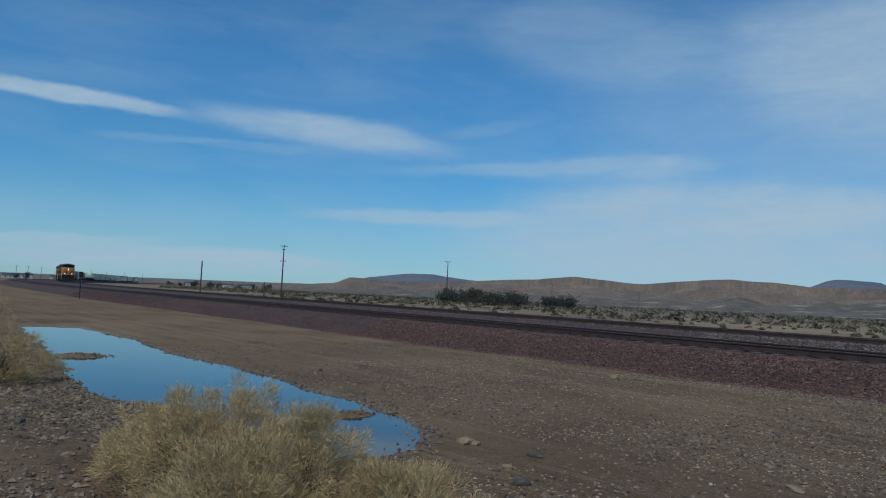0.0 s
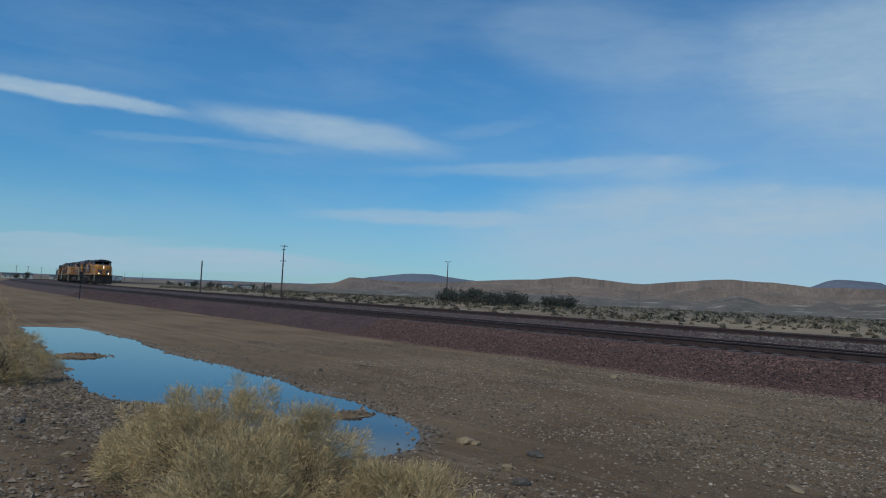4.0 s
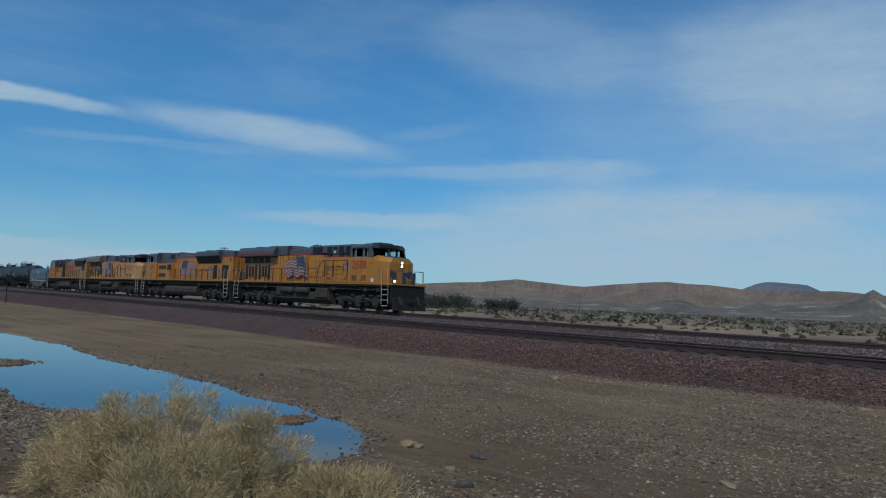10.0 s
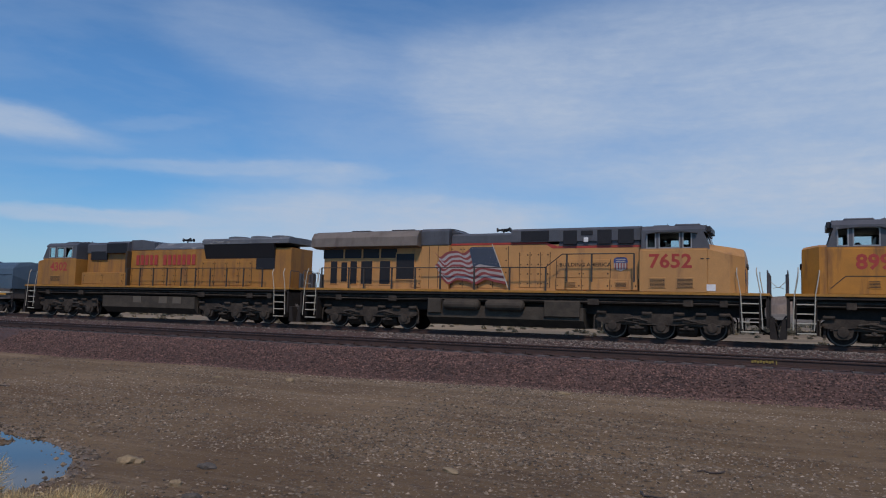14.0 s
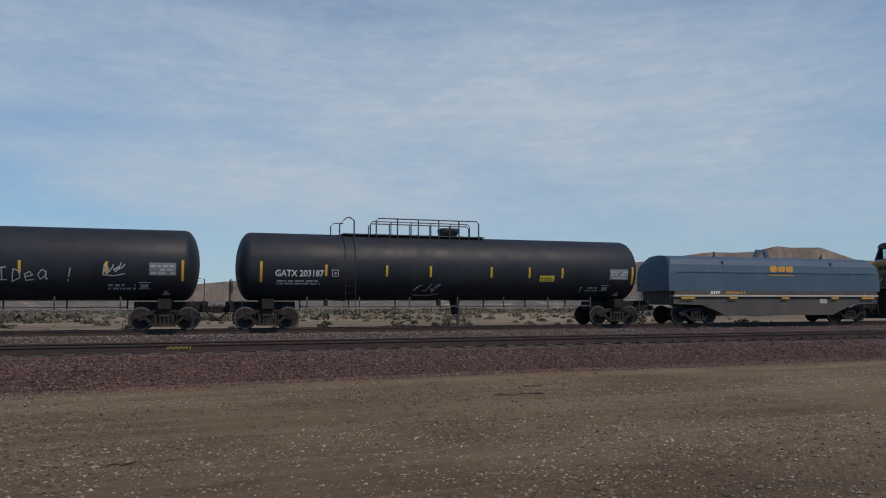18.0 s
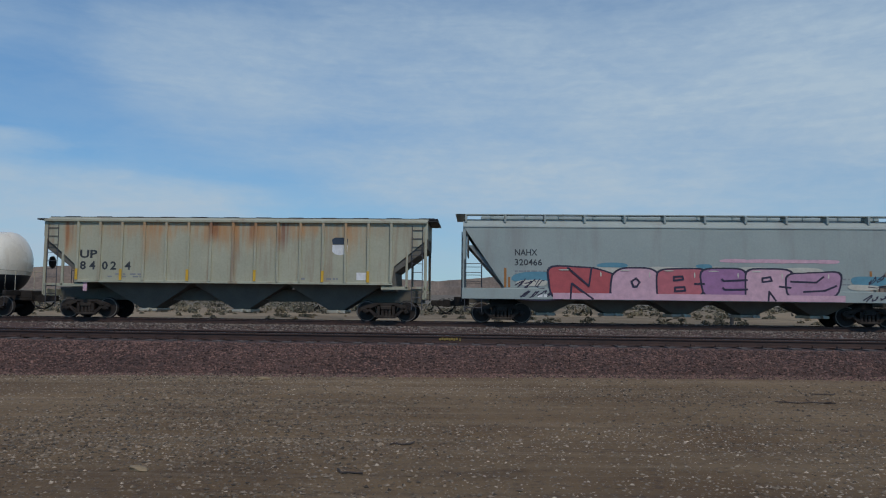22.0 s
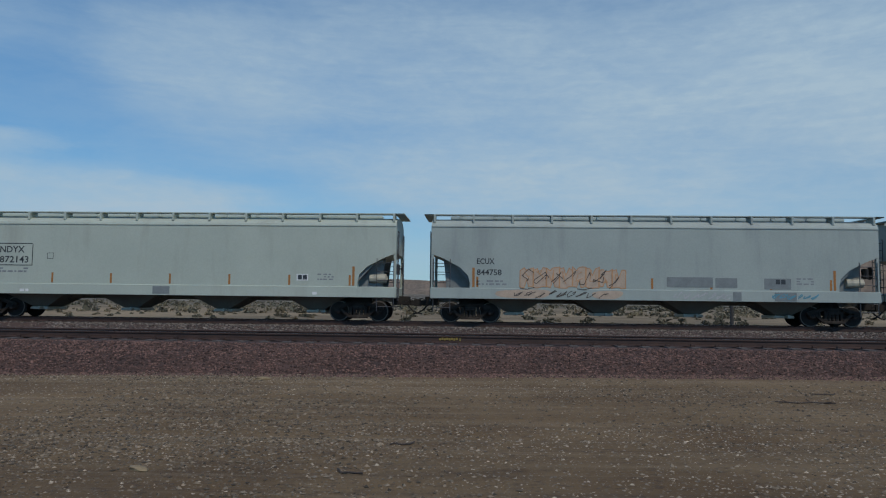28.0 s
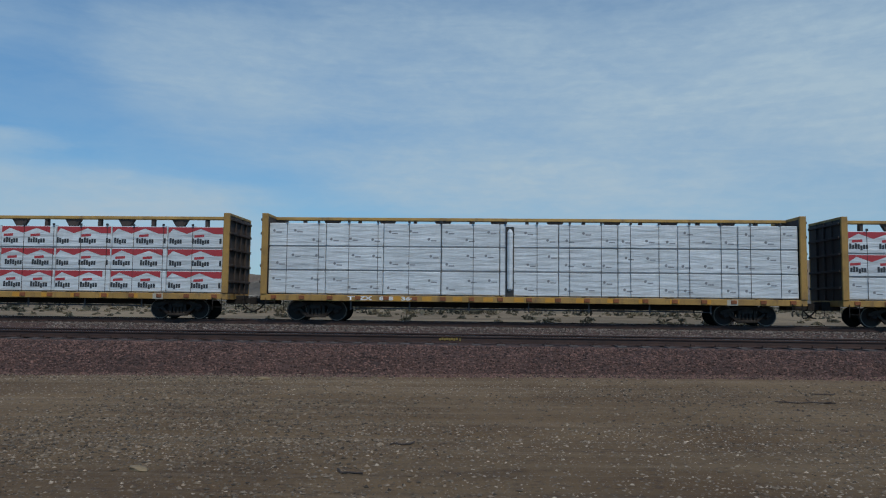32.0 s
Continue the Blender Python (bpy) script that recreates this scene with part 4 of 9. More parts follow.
COUPLER = coupler_mesh()


def add_couplers(parent, half):
    for s in (1, -1):
        c = new("coupler", COUPLER)
        c.parent = parent
        c.matrix_local = pose(s * (half - 0.12), 0, 0, 0, 0, 0 if s > 0 else 180)


def ladder(bm, x, y, z0, z1, w=0.42, rungs=None, r=0.018, along="x"):
    n = rungs or max(2, int((z1 - z0) / 0.33))
    for q in (-w / 2, w / 2):
        p = (x + q, y) if along == "x" else (x, y + q)
        tube(bm, [(*p, z0), (*p, z1)], r, 5)
    for i in range(n):
        z = z0 + (z1 - z0) * (i + 0.5) / n
        if along == "x":
            tube(bm, [(x - w / 2, y, z), (x + w / 2, y, z)], r * 0.8, 5)
        else:
            tube(bm, [(x, y - w / 2, z), (x, y + w / 2, z)], r * 0.8, 5)
    return bm


def section(w, z0, z1, ch):
    """Hood cross-section (y, z) with chamfered roof edges."""
    return [(-w, z0), (-w, z1 - ch), (-w + ch * 0.9, z1 - ch * 0.25), (-w * 0.4, z1), (w * 0.4, z1), (w - ch * 0.9, z1 - ch * 0.25), (w, z1 - ch), (w, z0)]


def span(a, b):
    return (a, b) if a < b else (b, a)


def waving_flag(parent, x0, x1, z0, z1, y, staff_right):
    """A painted waving flag: thirteen stripes, a blue field with pale dots, a staff."""
    def at(u, v):
        # u: 0 at the staff, 1 at the fly; v: 0 top, 1 bottom
        droop = (0.055 * math.sin(u * 17.0 + 1.2 * v - 0.9) + 0.022 * math.sin(u * 29.0 + 2.5 * v)) * (0.3 + 0.9 * u) - 0.05 * math.sin(min(u / 0.42, 1.0) * math.pi)
        uu = u + 0.19 * (1 - v) * (1 - u) - 0.07 * u * u * abs(math.sin(5.5 * v))
        x = x1 - uu * (x1 - x0) if staff_right else x0 + uu * (x1 - x0)
        return x, z1 - (0.04 + v * (0.90 - 0.24 * u) + 0.16 * u + droop) * (z1 - z0)
    n = 36
    surf = flat_y(y)

    def band(u1, a, b):
        us = [i * u1 / n for i in range(n + 1)]
        return [at(u, a) for u in us] + [at(u, b) for u in reversed(us)]
    for s in range(13):
        polygon("flag_stripe", [band(1.0, s / 13, (s + 1) / 13)], surf, M["flag_white"] if s % 2 else M["flag_red"], parent)
    field, dots = [band(0.40, 0, 7 / 13)], []
    for r in range(6):
        for c in range(7):
            cx, cz = at(0.03 + c * 0.054 + (r % 2) * 0.02, 0.045 + r * 0.083)
            dots.append([(cx + 0.02 * math.cos(k * 1.257), cz + 0.02 * math.sin(k * 1.257)) for k in range(5)])
    polygon("flag_field", field, surf, M["flag_blue"], parent, 0.004)
    tagged(polygon("flag_star", dots, surf, M["flag_white"], parent, 0.007), kind="stuff")
    a, b = at(0, -0.06), at(0, 1.08)
    polygon("flag_staff", stroke([a, b], 0.05), surf, M["rail_light"], parent, 0.006)


def shield(parent, x, z, w, h, surf):
    out = [(0, 0.74), (0.06, 0.92), (0.25, 1.0), (0.5, 0.95), (0.75, 1.0), (0.94, 0.92), (1, 0.74), (0.97, 0.25), (0.75, 0.08), (0.5, 0.0), (0.25, 0.08), (0.03, 0.25)]
    polygon("shield", [[(x + a * w, z + b * h) for a, b in out]], surf, M["flag_white"], parent)
    polygon("shield_band", [[(x + a * w, z + b * h) for a, b in ((0, 0.60), (0, 0.74), (0.06, 0.92), (0.25, 1.0), (0.5, 0.95), (0.75, 1.0), (0.94, 0.92), (1, 0.74), (1, 0.60))]], surf, M["shield_blue"], parent, 0.004)
    for q in (0.66, 0.80):
        quads("shield_bar", [(x + 0.16 * w, z + q * h, 0.68 * w, 0.07 * h)], lambda zz: surf(zz) - 0.008, M["flag_white"], parent)
    for i in range(5):
        quads("shield_stripe", [(x + (0.10 + 0.20 * i) * w, z + 0.13 * h, 0.08 * w, 0.45 * h)], lambda zz: surf(zz) - 0.004, M["flag_red"], parent)


def steps(parent, x, d, sides=(-1, 1)):
    """Stairwell with four treads and light grab irons at a corner of the frame."""
    for s in sides:
        bm = B()
        for q in (-0.35, 0.35):
            box(bm, x + q - 0.02, x + q + 0.02, *span(s * 1.02, s * 1.5), 0.38, 1.8, 0.005)
        well = part("stairwell", bm, M["under"], parent)
        for z in (0.42, 0.80, 1.16, 1.52):
            tread = part("tread", box(B(), x - 0.33, x + 0.33, *span(s * 1.05, s * 1.50), z, z + 0.045, 0.008), M["under"], well)
            part("tread_edge", box(B(), x - 0.33, x + 0.33, *span(s * 1.502, s * 1.52), z, z + 0.045), M["rail_light"], well, "worn pale tread edge")
        for q in (-0.36, 0.36):
            bm = B()
            tube(bm, [(x + q + 0.10 * d, s * 1.56, 0.55), (x + q + 0.04 * d, s * 1.56, 1.9), (x + q - 0.10 * d, s * 1.56, 2.75), (x + q - 0.10 * d, s * 1.45, 2.95)], 0.022, 5)
            part("grab_iron", bm, M["rail_light"], parent, "pale grab iron")


def handrail(parent, xs, z0, zt, y, mat):
    for s in (-1, 1):
        rail = part("handrail", tube(B(), [(xs[0], s * y, zt), (xs[-1], s * y, zt)], 0.02, 5), mat, parent)
        pieces("stanchion", [(x - 0.03, x + 0.03, *span(s * y, s * (y - 0.05)), z0, zt) for x in xs], mat, rail, bevel=0.0)


def loco_base(parent, half, d, tank, rr=0.53, tx=(-6.95, 6.95), reservoirs=True, tank_z=(0.32, 1.22), round_tank=False, ends=(-11.0, 11.0)):
    lo, hi = ends
    bm = B()
    box(bm, lo + 0.1, hi - 0.1, -1.30, 1.30, 1.42, 1.72, 0.02)
    part("underframe", bm, M["under"], parent)
    part("walkway", box(B(), lo - 0.1, hi + 0.1, -1.50, 1.50, 1.722, 1.84, 0.015), M["under"], parent)
    part("centre_sill", box(B(), lo + 0.15, hi - 0.15, -0.95, 0.95, 0.98, 1.418, 0.02), M["under"], parent)
    # pipes and cable runs under the walkway
    for s in (-1, 1):
        for yy, z, r in ((1.34, 1.60, 0.045), (1.38, 1.48, 0.03)):
            part("pipe", tube(B(), [(lo + 0.6, s * yy, z), (tx[0] + 1.5, s * yy, z - 0.03), (tank[0], s * yy, z + 0.04), (tx[1] - 2.0, s * yy, z + 0.02), (hi - 0.6, s * yy, z)], r, 5), M["truck"], parent)
    pieces("bracket_box", [(x, x + w, *span(s * 1.30, s * 1.42), 1.36, 1.66) for s in (-1, 1) for x, w in ((tx[0] - 1.9, 0.35), (tx[0] + 1.2, 0.45), (tank[1] + 0.15, 0.5), (tx[1] + 0.9, 0.4), (tx[1] + 2.3, 0.3))], M["truck"], parent, bevel=0.02)
    bm = B()
    box(bm, lo - 0.15, hi + 0.15, -1.54, 1.54, 1.845, 1.95, 0.01)
    part("walkway_edge", bm, M["sill_yellow"], parent, "scuffed yellow walkway edge")
    bm = B()
    a, b = tank
    z0, z1 = tank_z
    out = [(-1.45, z0 + 0.34), (-1.45, z1), (1.45, z1), (1.45, z0 + 0.34), (1.05, z0), (-1.05, z0)]
    if round_tank:
        out = [(-1.05, z0), (-1.32, z0 + 0.12), (-1.47, z0 + 0.38), (-1.47, z1 - 0.30), (-1.34, z1 - 0.06), (-1.1, z1)]
        out += [(-u, w) for u, w in out[::-1]]
    prism(bm, out, "x", a, b)
    part("fuel_tank", bm, M["fuel"], parent, "dusty grey fuel tank")
    if reservoirs:
        n = 2
        for i in range(n):
            for s in (-1, 1):
                bm = B()
                x0 = a + 0.85 + i * 2.15
                lathe(bm, [(x0, 0.05), (x0 + 0.05, 0.18), (x0 + 0.15, 0.25), (x0 + 1.75, 0.25), (x0 + 1.85, 0.18), (x0 + 1.9, 0.05)], "x", 14, centre=(0, s * 1.52, 1.26))
                part("air_reservoir", bm, M["fuel"], parent, smooth=False)
        pieces("equipment_box", [(a + 0.05, a + 0.75, -1.56, 1.56, 0.85, 1.52), (b - 1.75, b - 0.15, -1.56, 1.56, 0.80, 1.50)], M["fuel"], parent, bevel=0.03)
    for x in tx:
        add_truck(parent, x, True, rr)
    add_couplers(parent, half)
    for e in (-1, 1):
        bm = B()
        x = hi if e > 0 else lo
        box(bm, *span(x, x + e * 0.10), -1.50, 1.50, 0.62, 1.84, 0.02)
        pl = part("pilot", bm, M["under"], parent)
        part("plough", prism(B(), [(x + e * 0.12, 0.20), (x + e * 0.40, 0.16), (x + e * 0.26, 0.95), (x + e * 0.105, 0.98)], "y", -1.40, 1.40), M["under"], pl)
        for s in (-1, 1):
            part("end_rail", tube(B(), [(x + e * 0.05, s * 1.35, 1.84), (x + e * 0.05, s * 1.35, 2.80), (x + e * 0.05, s * 1.30, 2.85), (x + e * 0.05, s * 0.60, 2.85), (x + e * 0.05, s * 0.55, 2.80), (x + e * 0.05, s * 0.55, 1.84)], 0.022, 5), M["rail_grey"], parent)
            part("drop_step", box(B(), *span(x + e * 0.02, x + e * 0.14), s * 0.42 - 0.16, s * 0.42 + 0.16, 1.86, 2.75, 0.03), M["rail_grey"], parent)
        part("safety_chain", tube(B(), [(x + e * 0.1, -0.4, 2.5), (x + e * 0.35, -0.3, 2.25), (x + e * 0.6, -0.2, 2.2)], 0.012, 5), M["rail_light"], parent)
        for y in (-0.9, -0.75, 0.8):
            part("air_hose", tube(B(), [(x + e * 0.12, y, 1.1), (x + e * 0.35, y, 0.75), (x + e * 0.45, y, 0.55)], 0.03, 5), M["black"], parent)


def horn(parent, x, z):
    bm = B()
    tube(bm, [(x, 0, z), (x, 0, z + 0.18)], 0.04, 6)
    for y, s, l in ((-0.18, 1, 0.38), (0.0, -1, 0.34), (0.18, 1, 0.30)):
        lathe(bm, [(x - s * 0.05, 0.03), (x + s * l * 0.7, 0.05), (x + s * l, 0.11)], "x", 10, centre=(0, y, z + 0.24))
    box(bm, x - 0.1, x + 0.1, -0.25, 0.25, z + 0.17, z + 0.21)
    part("horn", bm, M["iron"], parent)


def rows_of_doors(parent, xs, z0, z1, y, mat, ribs=True):
    """Hood doors: shallow raised panels with dark seams and latches."""
    for s in (-1, 1):
        for a, b in zip(xs, xs[1:]):
            bm = B()
            box(bm, a + 0.015, b - 0.015, *span(s * y, s * (y + 0.022)), z0, z1, 0.01)
            part("hood_door", bm, mat, parent)
    bm = B()
    for s in (-1, 1):
        for a, b in zip(xs, xs[1:]):
            for z in np.arange(z0 + 0.15, z1, max(0.35, (z1 - z0 - 0.3) / 3)):
                box(bm, b - 0.13, b - 0.07, *span(s * (y + 0.02), s * (y + 0.035)), z, z + 0.06)
                box(bm, a + 0.05, a + 0.09, *span(s * (y + 0.02), s * (y + 0.03)), z, z + 0.05)
    tagged(part("latch", bm, M["louvre"], parent), kind="stuff")
    for s in (-1, 1):
        pieces("door_seam", [(x - 0.014, x + 0.014, *span(s * y, s * (y + 0.008)), z0, z1) for x in xs], M["louvre"], parent, bevel=0.0)


def hollow_cab(parent, d, xr, xf, xt, panes, y, zs, zw, zr, roof, inner):
    """Upper cab of pillars and a roof, open at the windows: xr rear wall, xf windscreen foot, xt windscreen head; panes are (from, to) along the side."""
    z0, z1 = zw
    body = part("upper_cab", prism(B(), [(d * xr, zs), (d * xf, zs), (d * (xf - 0.02), z0), (d * xr, z0)], "y", -y, y), roof, parent, "grey cab wall under the windows")
    cuts = [xr] + [v for p in panes for v in p] + [None]
    for s in (-1, 1):
        for a, b in zip(cuts[0::2], cuts[1::2]):
            f0 = xf if b is None else b
            f1 = xt if b is None else b
            part("window_post", prism(B(), [(d * a, z0), (d * f0, z0), (d * f1, z1), (d * a, z1)], "y", *span(s * (y - 0.09), s * y)), roof, body)
        for a, b in panes:
            win = part("window", prism(B(), [(d * a, z0), (d * b, z0), (d * b, z1), (d * a, z1)], "y", *span(s * (y - 0.055), s * (y - 0.04))), M["cab_pane"], parent, "cab side window")
            bm = B()
            for u0, u1, w0, w1 in ((a, a + 0.05, z0, z1), (b - 0.05, b, z0, z1), (a + 0.05, b - 0.05, z0, z0 + 0.05), (a + 0.05, b - 0.05, z1 - 0.04, z1)):
                box(bm, *span(d * u0, d * u1), *span(s * (y - 0.03), s * (y + 0.012)), w0, w1)
            part("window_frame", bm, M["gasket"], win, "pale window frame")
    part("cab_rear_wall", box(B(), *span(d * xr, d * (xr + 0.08)), -y + 0.09, y - 0.09, z0, z1), roof, parent)
    # roof: a shallow tray with rounded shoulders
    bm = B()
    prism(bm, [(-y, z1), (-y, z1 + 0.10), (-y * 0.86, zr - 0.05), (-y * 0.55, zr), (y * 0.55, zr), (y * 0.86, zr - 0.05), (y, z1 + 0.10), (y, z1)], "x", *span(d * xr, d * (xt + 0.06)))
    top = part("cab_roof", bm, roof, parent)
    for yy in (-0.72, 0.72):
        part("windscreen", prism(B(), [(d * (xf - 0.02), z0 + 0.03), (d * (xt + 0.01), z1), (d * (xt + 0.03), z1), (d * xf, z0 + 0.03)], "y", yy - 0.60, yy + 0.60), M["cab_pane"], parent)
    part("windscreen_post", prism(B(), [(d * (xf - 0.03), z0), (d * (xt - 0.03), z1), (d * (xt + 0.05), z1), (d * (xf + 0.03), z0)], "y", -0.10, 0.10), roof, parent)
    # seats and desk seen through the glass
    for a, b, h in inner:
        part("seat_back", box(B(), *span(d * a, d * b), -0.9, 0.9, z0, z0 + h, 0.05), M["black"], parent)
    return top


def bevelled_nose(parent, d, xf, xb, xn, z_side, z_mid, paint, roof):
    """Short hood: full width from the windscreen foot xf to xb, then corners cut back to the front xn. z_side, z_mid: heights at xf, xb and xn."""
    y = 1.525
    plan = [(xf, y), (xb, y), (xn, 0.98), (xn, -0.98), (xb, -y), (xf, -y)]
    inner = [(xf, y * 0.72), (xb, y * 0.70), (xn - 0.07, 0.72), (xn - 0.07, -0.72), (xb, -y * 0.70), (xf, -y * 0.72)]
    hs = lambda x: np.interp(x, (xf, xb, xn), z_side)
    hm = lambda x: np.interp(x, (xf, xb, xn), z_mid)
    bm = B()
    rings = [[bm.verts.new((d * x, v, 1.95)) for x, v in plan], [bm.verts.new((d * x, v, hs(x))) for x, v in plan], [bm.verts.new((d * x, v, hm(x))) for x, v in inner]]
    for lo, hi in zip(rings, rings[1:]):
        for k in range(6):
            bm.faces.new((lo[k], lo[(k + 1) % 6], hi[(k + 1) % 6], hi[k]))
    t = bm.faces.new(rings[2])
    t.material_index = 1
    bm.faces.new(rings[0][::-1])
    bmesh.ops.recalc_face_normals(bm, faces=bm.faces[:])
    return part("nose", bm, [paint, roof], parent, "short nose with cut corners and a grey top")


def cab_fittings(parent, d, xr, xf, xn, zr, paint, roof, marker, lit=False):
    pieces("roof_box", [(*span(d * (xr + 0.25), d * (xr + 0.95)), -0.5, 0.5, zr, zr + 0.09), (*span(d * (xr + 1.15), d * (xr + 2.2)), -0.6, 0.6, zr, zr + 0.11)], roof, parent, bevel=0.05)
    part("antenna", tube(B(), [(d * (xr + 0.75), 0.2, zr + 0.05), (d * (xr + 0.75), 0.2, zr + 0.22)], 0.012, 4), M["iron"], parent)
    part("number_board", box(B(), *span(d * (xf - 0.30), d * (xf - 0.02)), -0.85, 0.85, zr - 0.30, zr - 0.04, 0.03), M["black"], parent)
    for yy in () if lit else (-0.16, 0.16):
        part("headlight_housing", lathe(B(), [(d * (xn - 0.02), 0.12), (d * (xn + 0.07), 0.12), (d * (xn + 0.075), 0.05)], "x", 10, centre=(0, yy, 3.07)), M["iron"], parent)
    part("nose_door", box(B(), *span(d * (xn - 0.02), d * (xn + 0.03)), -0.30, 0.30, 2.0, 3.0, 0.02), paint, parent)
    if marker:
        for s in (-1, 1):
            bm = B()
            for i in range(4):
                prism(bm, [(s * 0.36, 2.72 - 0.13 * i), (s * 0.96, 2.92 - 0.13 * i), (s * 0.96, 2.83 - 0.13 * i), (s * 0.36, 2.63 - 0.13 * i)], "x", *span(d * (xn + 0.004), d * (xn + 0.012)))
            part("painted_wing", bm, M["nose_blue"], parent, "dark blue painted wing on the nose")


def vent_panel(parent, x0, x1, z0, z1, y, paint, rows=7):
    """A louvred panel on both flanks."""
    for s in (-1, 1):
        lv = part("louvre_panel", box(B(), x0, x1, *span(s * y, s * (y + 0.02)), z0, z1, 0.01), paint, parent)
        bm = B()
        h = (z1 - z0 - 0.08) / rows
        for i in range(rows):
            box(bm, x0 + 0.05, x1 - 0.05, *span(s * (y + 0.02), s * (y + 0.027)), z0 + 0.04 + i * h, z0 + 0.04 + (i + 0.5) * h)
        tagged(part("louvre", bm, M["louvre"], lv), kind="stuff")


def lit_lamps(parent, xn, d):
    for y, z, x in ((0.0, 3.42, xn - 0.02), (0.0, 3.18, xn - 0.02), (-0.84, 2.12, xn + 0.28), (0.84, 2.12, xn + 0.28)):
        h = part("lamp_housing", lathe(B(), [(d * (x - 0.12), 0.08), (d * (x - 0.1), 0.125), (d * (x + 0.05), 0.125), (d * (x + 0.05), 0.10)], "x", 12, centre=(0, y, z)), M["iron"], parent)
        part("headlight", lathe(B(), [(d * (x + 0.052), 0.10), (d * (x + 0.085), 0.08), (d * (x + 0.10), 0.03)], "x", 12, centre=(0, y, z)), M["lamp"], h, "lit headlight")
    for y in (-0.84, 0.84):
        part("lamp_post", tube(B(), [(d * (xn + 0.25), y, 1.95), (d * (xn + 0.25), y, 2.02)], 0.03, 6), M["iron"], parent)


def sloped_handrail(parent, low, high, y, mat):
    """A handrail on posts that climbs from the walkway's height to the cab's."""
    for s in (-1, 1):
        rail = part("handrail", tube(B(), [(low[0], s * y, 2.98), (low[-1], s * y, 2.98), (low[-1] + 0.75, s * y, 3.56), (high[-1], s * y, 3.56)], 0.024, 5), mat, parent)
        pieces("stanchion", [(x - 0.035, x + 0.035, *span(s * y, s * (y - 0.05)), 1.95, 2.98) for x in low] + [(x - 0.035, x + 0.035, *span(s * y, s * (y - 0.05)), 2.35, 3.56) for x in high], mat, rail, bevel=0.0)


def loco_ge(half, number, paint, label, roof, lamps=False, flag_at=0.0, stripe=True, rear_vents=True):
    """A six-axle freight engine with a winged radiator at the rear, facing +x."""
    e = thing("locomotive", label=label, category="locomotive", group="engines of the train")
    loco_base(e, half, 1, (-3.6, 3.95), tx=(-7.0, 7.15), ends=(-10.95, 11.15))
    steps(e, 10.56, 1)
    steps(e, -10.35, -1)
    hy = 1.04
    rear, front = -9.95, 6.3
    part("hood", box(B(), rear, front, -hy, hy, 1.95, 4.06, 0.02), paint, e)
    part("stripe", box(B(), -2.62, 2.05, -hy - 0.006, hy + 0.006, 4.065, 4.16, 0.005), M["red"], e, "red stripe")
    part("stripe", box(B(), 2.65, front, -hy - 0.008, hy + 0.008, 3.86, 3.96, 0.005), M["red"], e, "red stripe")
    part("slanted_stripe", prism(B(), [(2.06, 4.165), (2.06, 4.07), (2.40, 3.86), (2.64, 3.86), (2.64, 3.96)], "y", -hy - 0.007, hy + 0.007), M["red"], e, "red stripe")
    part("hood_roof", prism(B(), section(hy, 4.165, 4.66, 0.14), "x", -2.6, 0.45), M["roof_grey"], e)
    part("brake_housing", prism(B(), section(hy + 0.10, 4.165, 4.80, 0.12), "x", 0.46, front), M["roof_grey"], e, "grey raised roof with grilles")
    part("upper_hood", box(B(), 2.7, front, -hy - 0.012, hy + 0.012, 3.965, 4.16, 0.005), M["roof_grey"], e)
    bm = B()
    prism(bm, section(hy + 0.20, 4.10, 4.92, 0.16), "x", -4.16, -2.66)
    prism(bm, [(-2.655, 4.66), (-2.655, 4.88), (-2.2, 4.68), (-2.2, 4.66)], "y", -0.9, 0.9)
    part("exhaust_hood", bm, M["roof_grey"], e)
    bay = part("engine_bay", box(B(), -4.16, -2.66, -hy - 0.16, hy + 0.16, 1.95, 4.095, 0.03), paint, e)
    pieces("bay_seam", [(x, x + 0.025, *span(s * (hy + 0.16), s * (hy + 0.168)), 2.0, 4.05) for s in (-1, 1) for x in (-3.72, -3.25)], M["louvre"], bay, bevel=0.0)
    # winged radiator
    x0, x1 = -10.42, -4.2
    rad = part("radiator", prism(B(), [(-1.58, 4.06), (-1.56, 4.50), (-1.36, 4.78), (-0.9, 4.88), (0.9, 4.88), (1.36, 4.78), (1.56, 4.50), (1.58, 4.06), (1.12, 3.98), (-1.12, 3.98)], "x", x0, x1), roof, e, "winged radiator housing")
    for s in ((-1, 1) if stripe else ()):
        part("stripe", box(B(), x0 + 0.02, x1 - 0.02, *span(s * 1.585, s * 1.60), 4.10, 4.28, 0.005), M["stripe_dark"], rad, "faded dark red stripe")
    for x, w in ((-8.4, 1.1), (-6.0, 1.3)):
        part("radiator_hatch", box(B(), x, x + w, -0.95, 0.95, 4.885, 4.92, 0.02), M["roof_grey"], rad)
    part("radiator_screen", box(B(), -10.0, -5.6, -hy - 0.012, hy + 0.012, 3.50, 3.97, 0.01), M["grille"], e, "black radiator screen")
    pieces("screen_post", [(x, x + 0.09, *span(s * hy, s * (hy + 0.035)), 3.48, 4.0) for s in (-1, 1) for x in (-8.75, -7.65, -6.6)], paint, e, bevel=0.0)
    doors = ((-9.72, 0.44, 2.08, 1.28), (-9.18, 0.42, 2.32, 0.94), (-8.66, 0.42, 2.32, 0.94), (-8.12, 0.42, 2.08, 1.28), (-7.45, 0.42, 2.08, 1.28), (-6.92, 0.42, 2.32, 0.94), (-6.42, 0.42, 2.32, 0.94), (-5.92, 0.42, 2.08, 1.28))
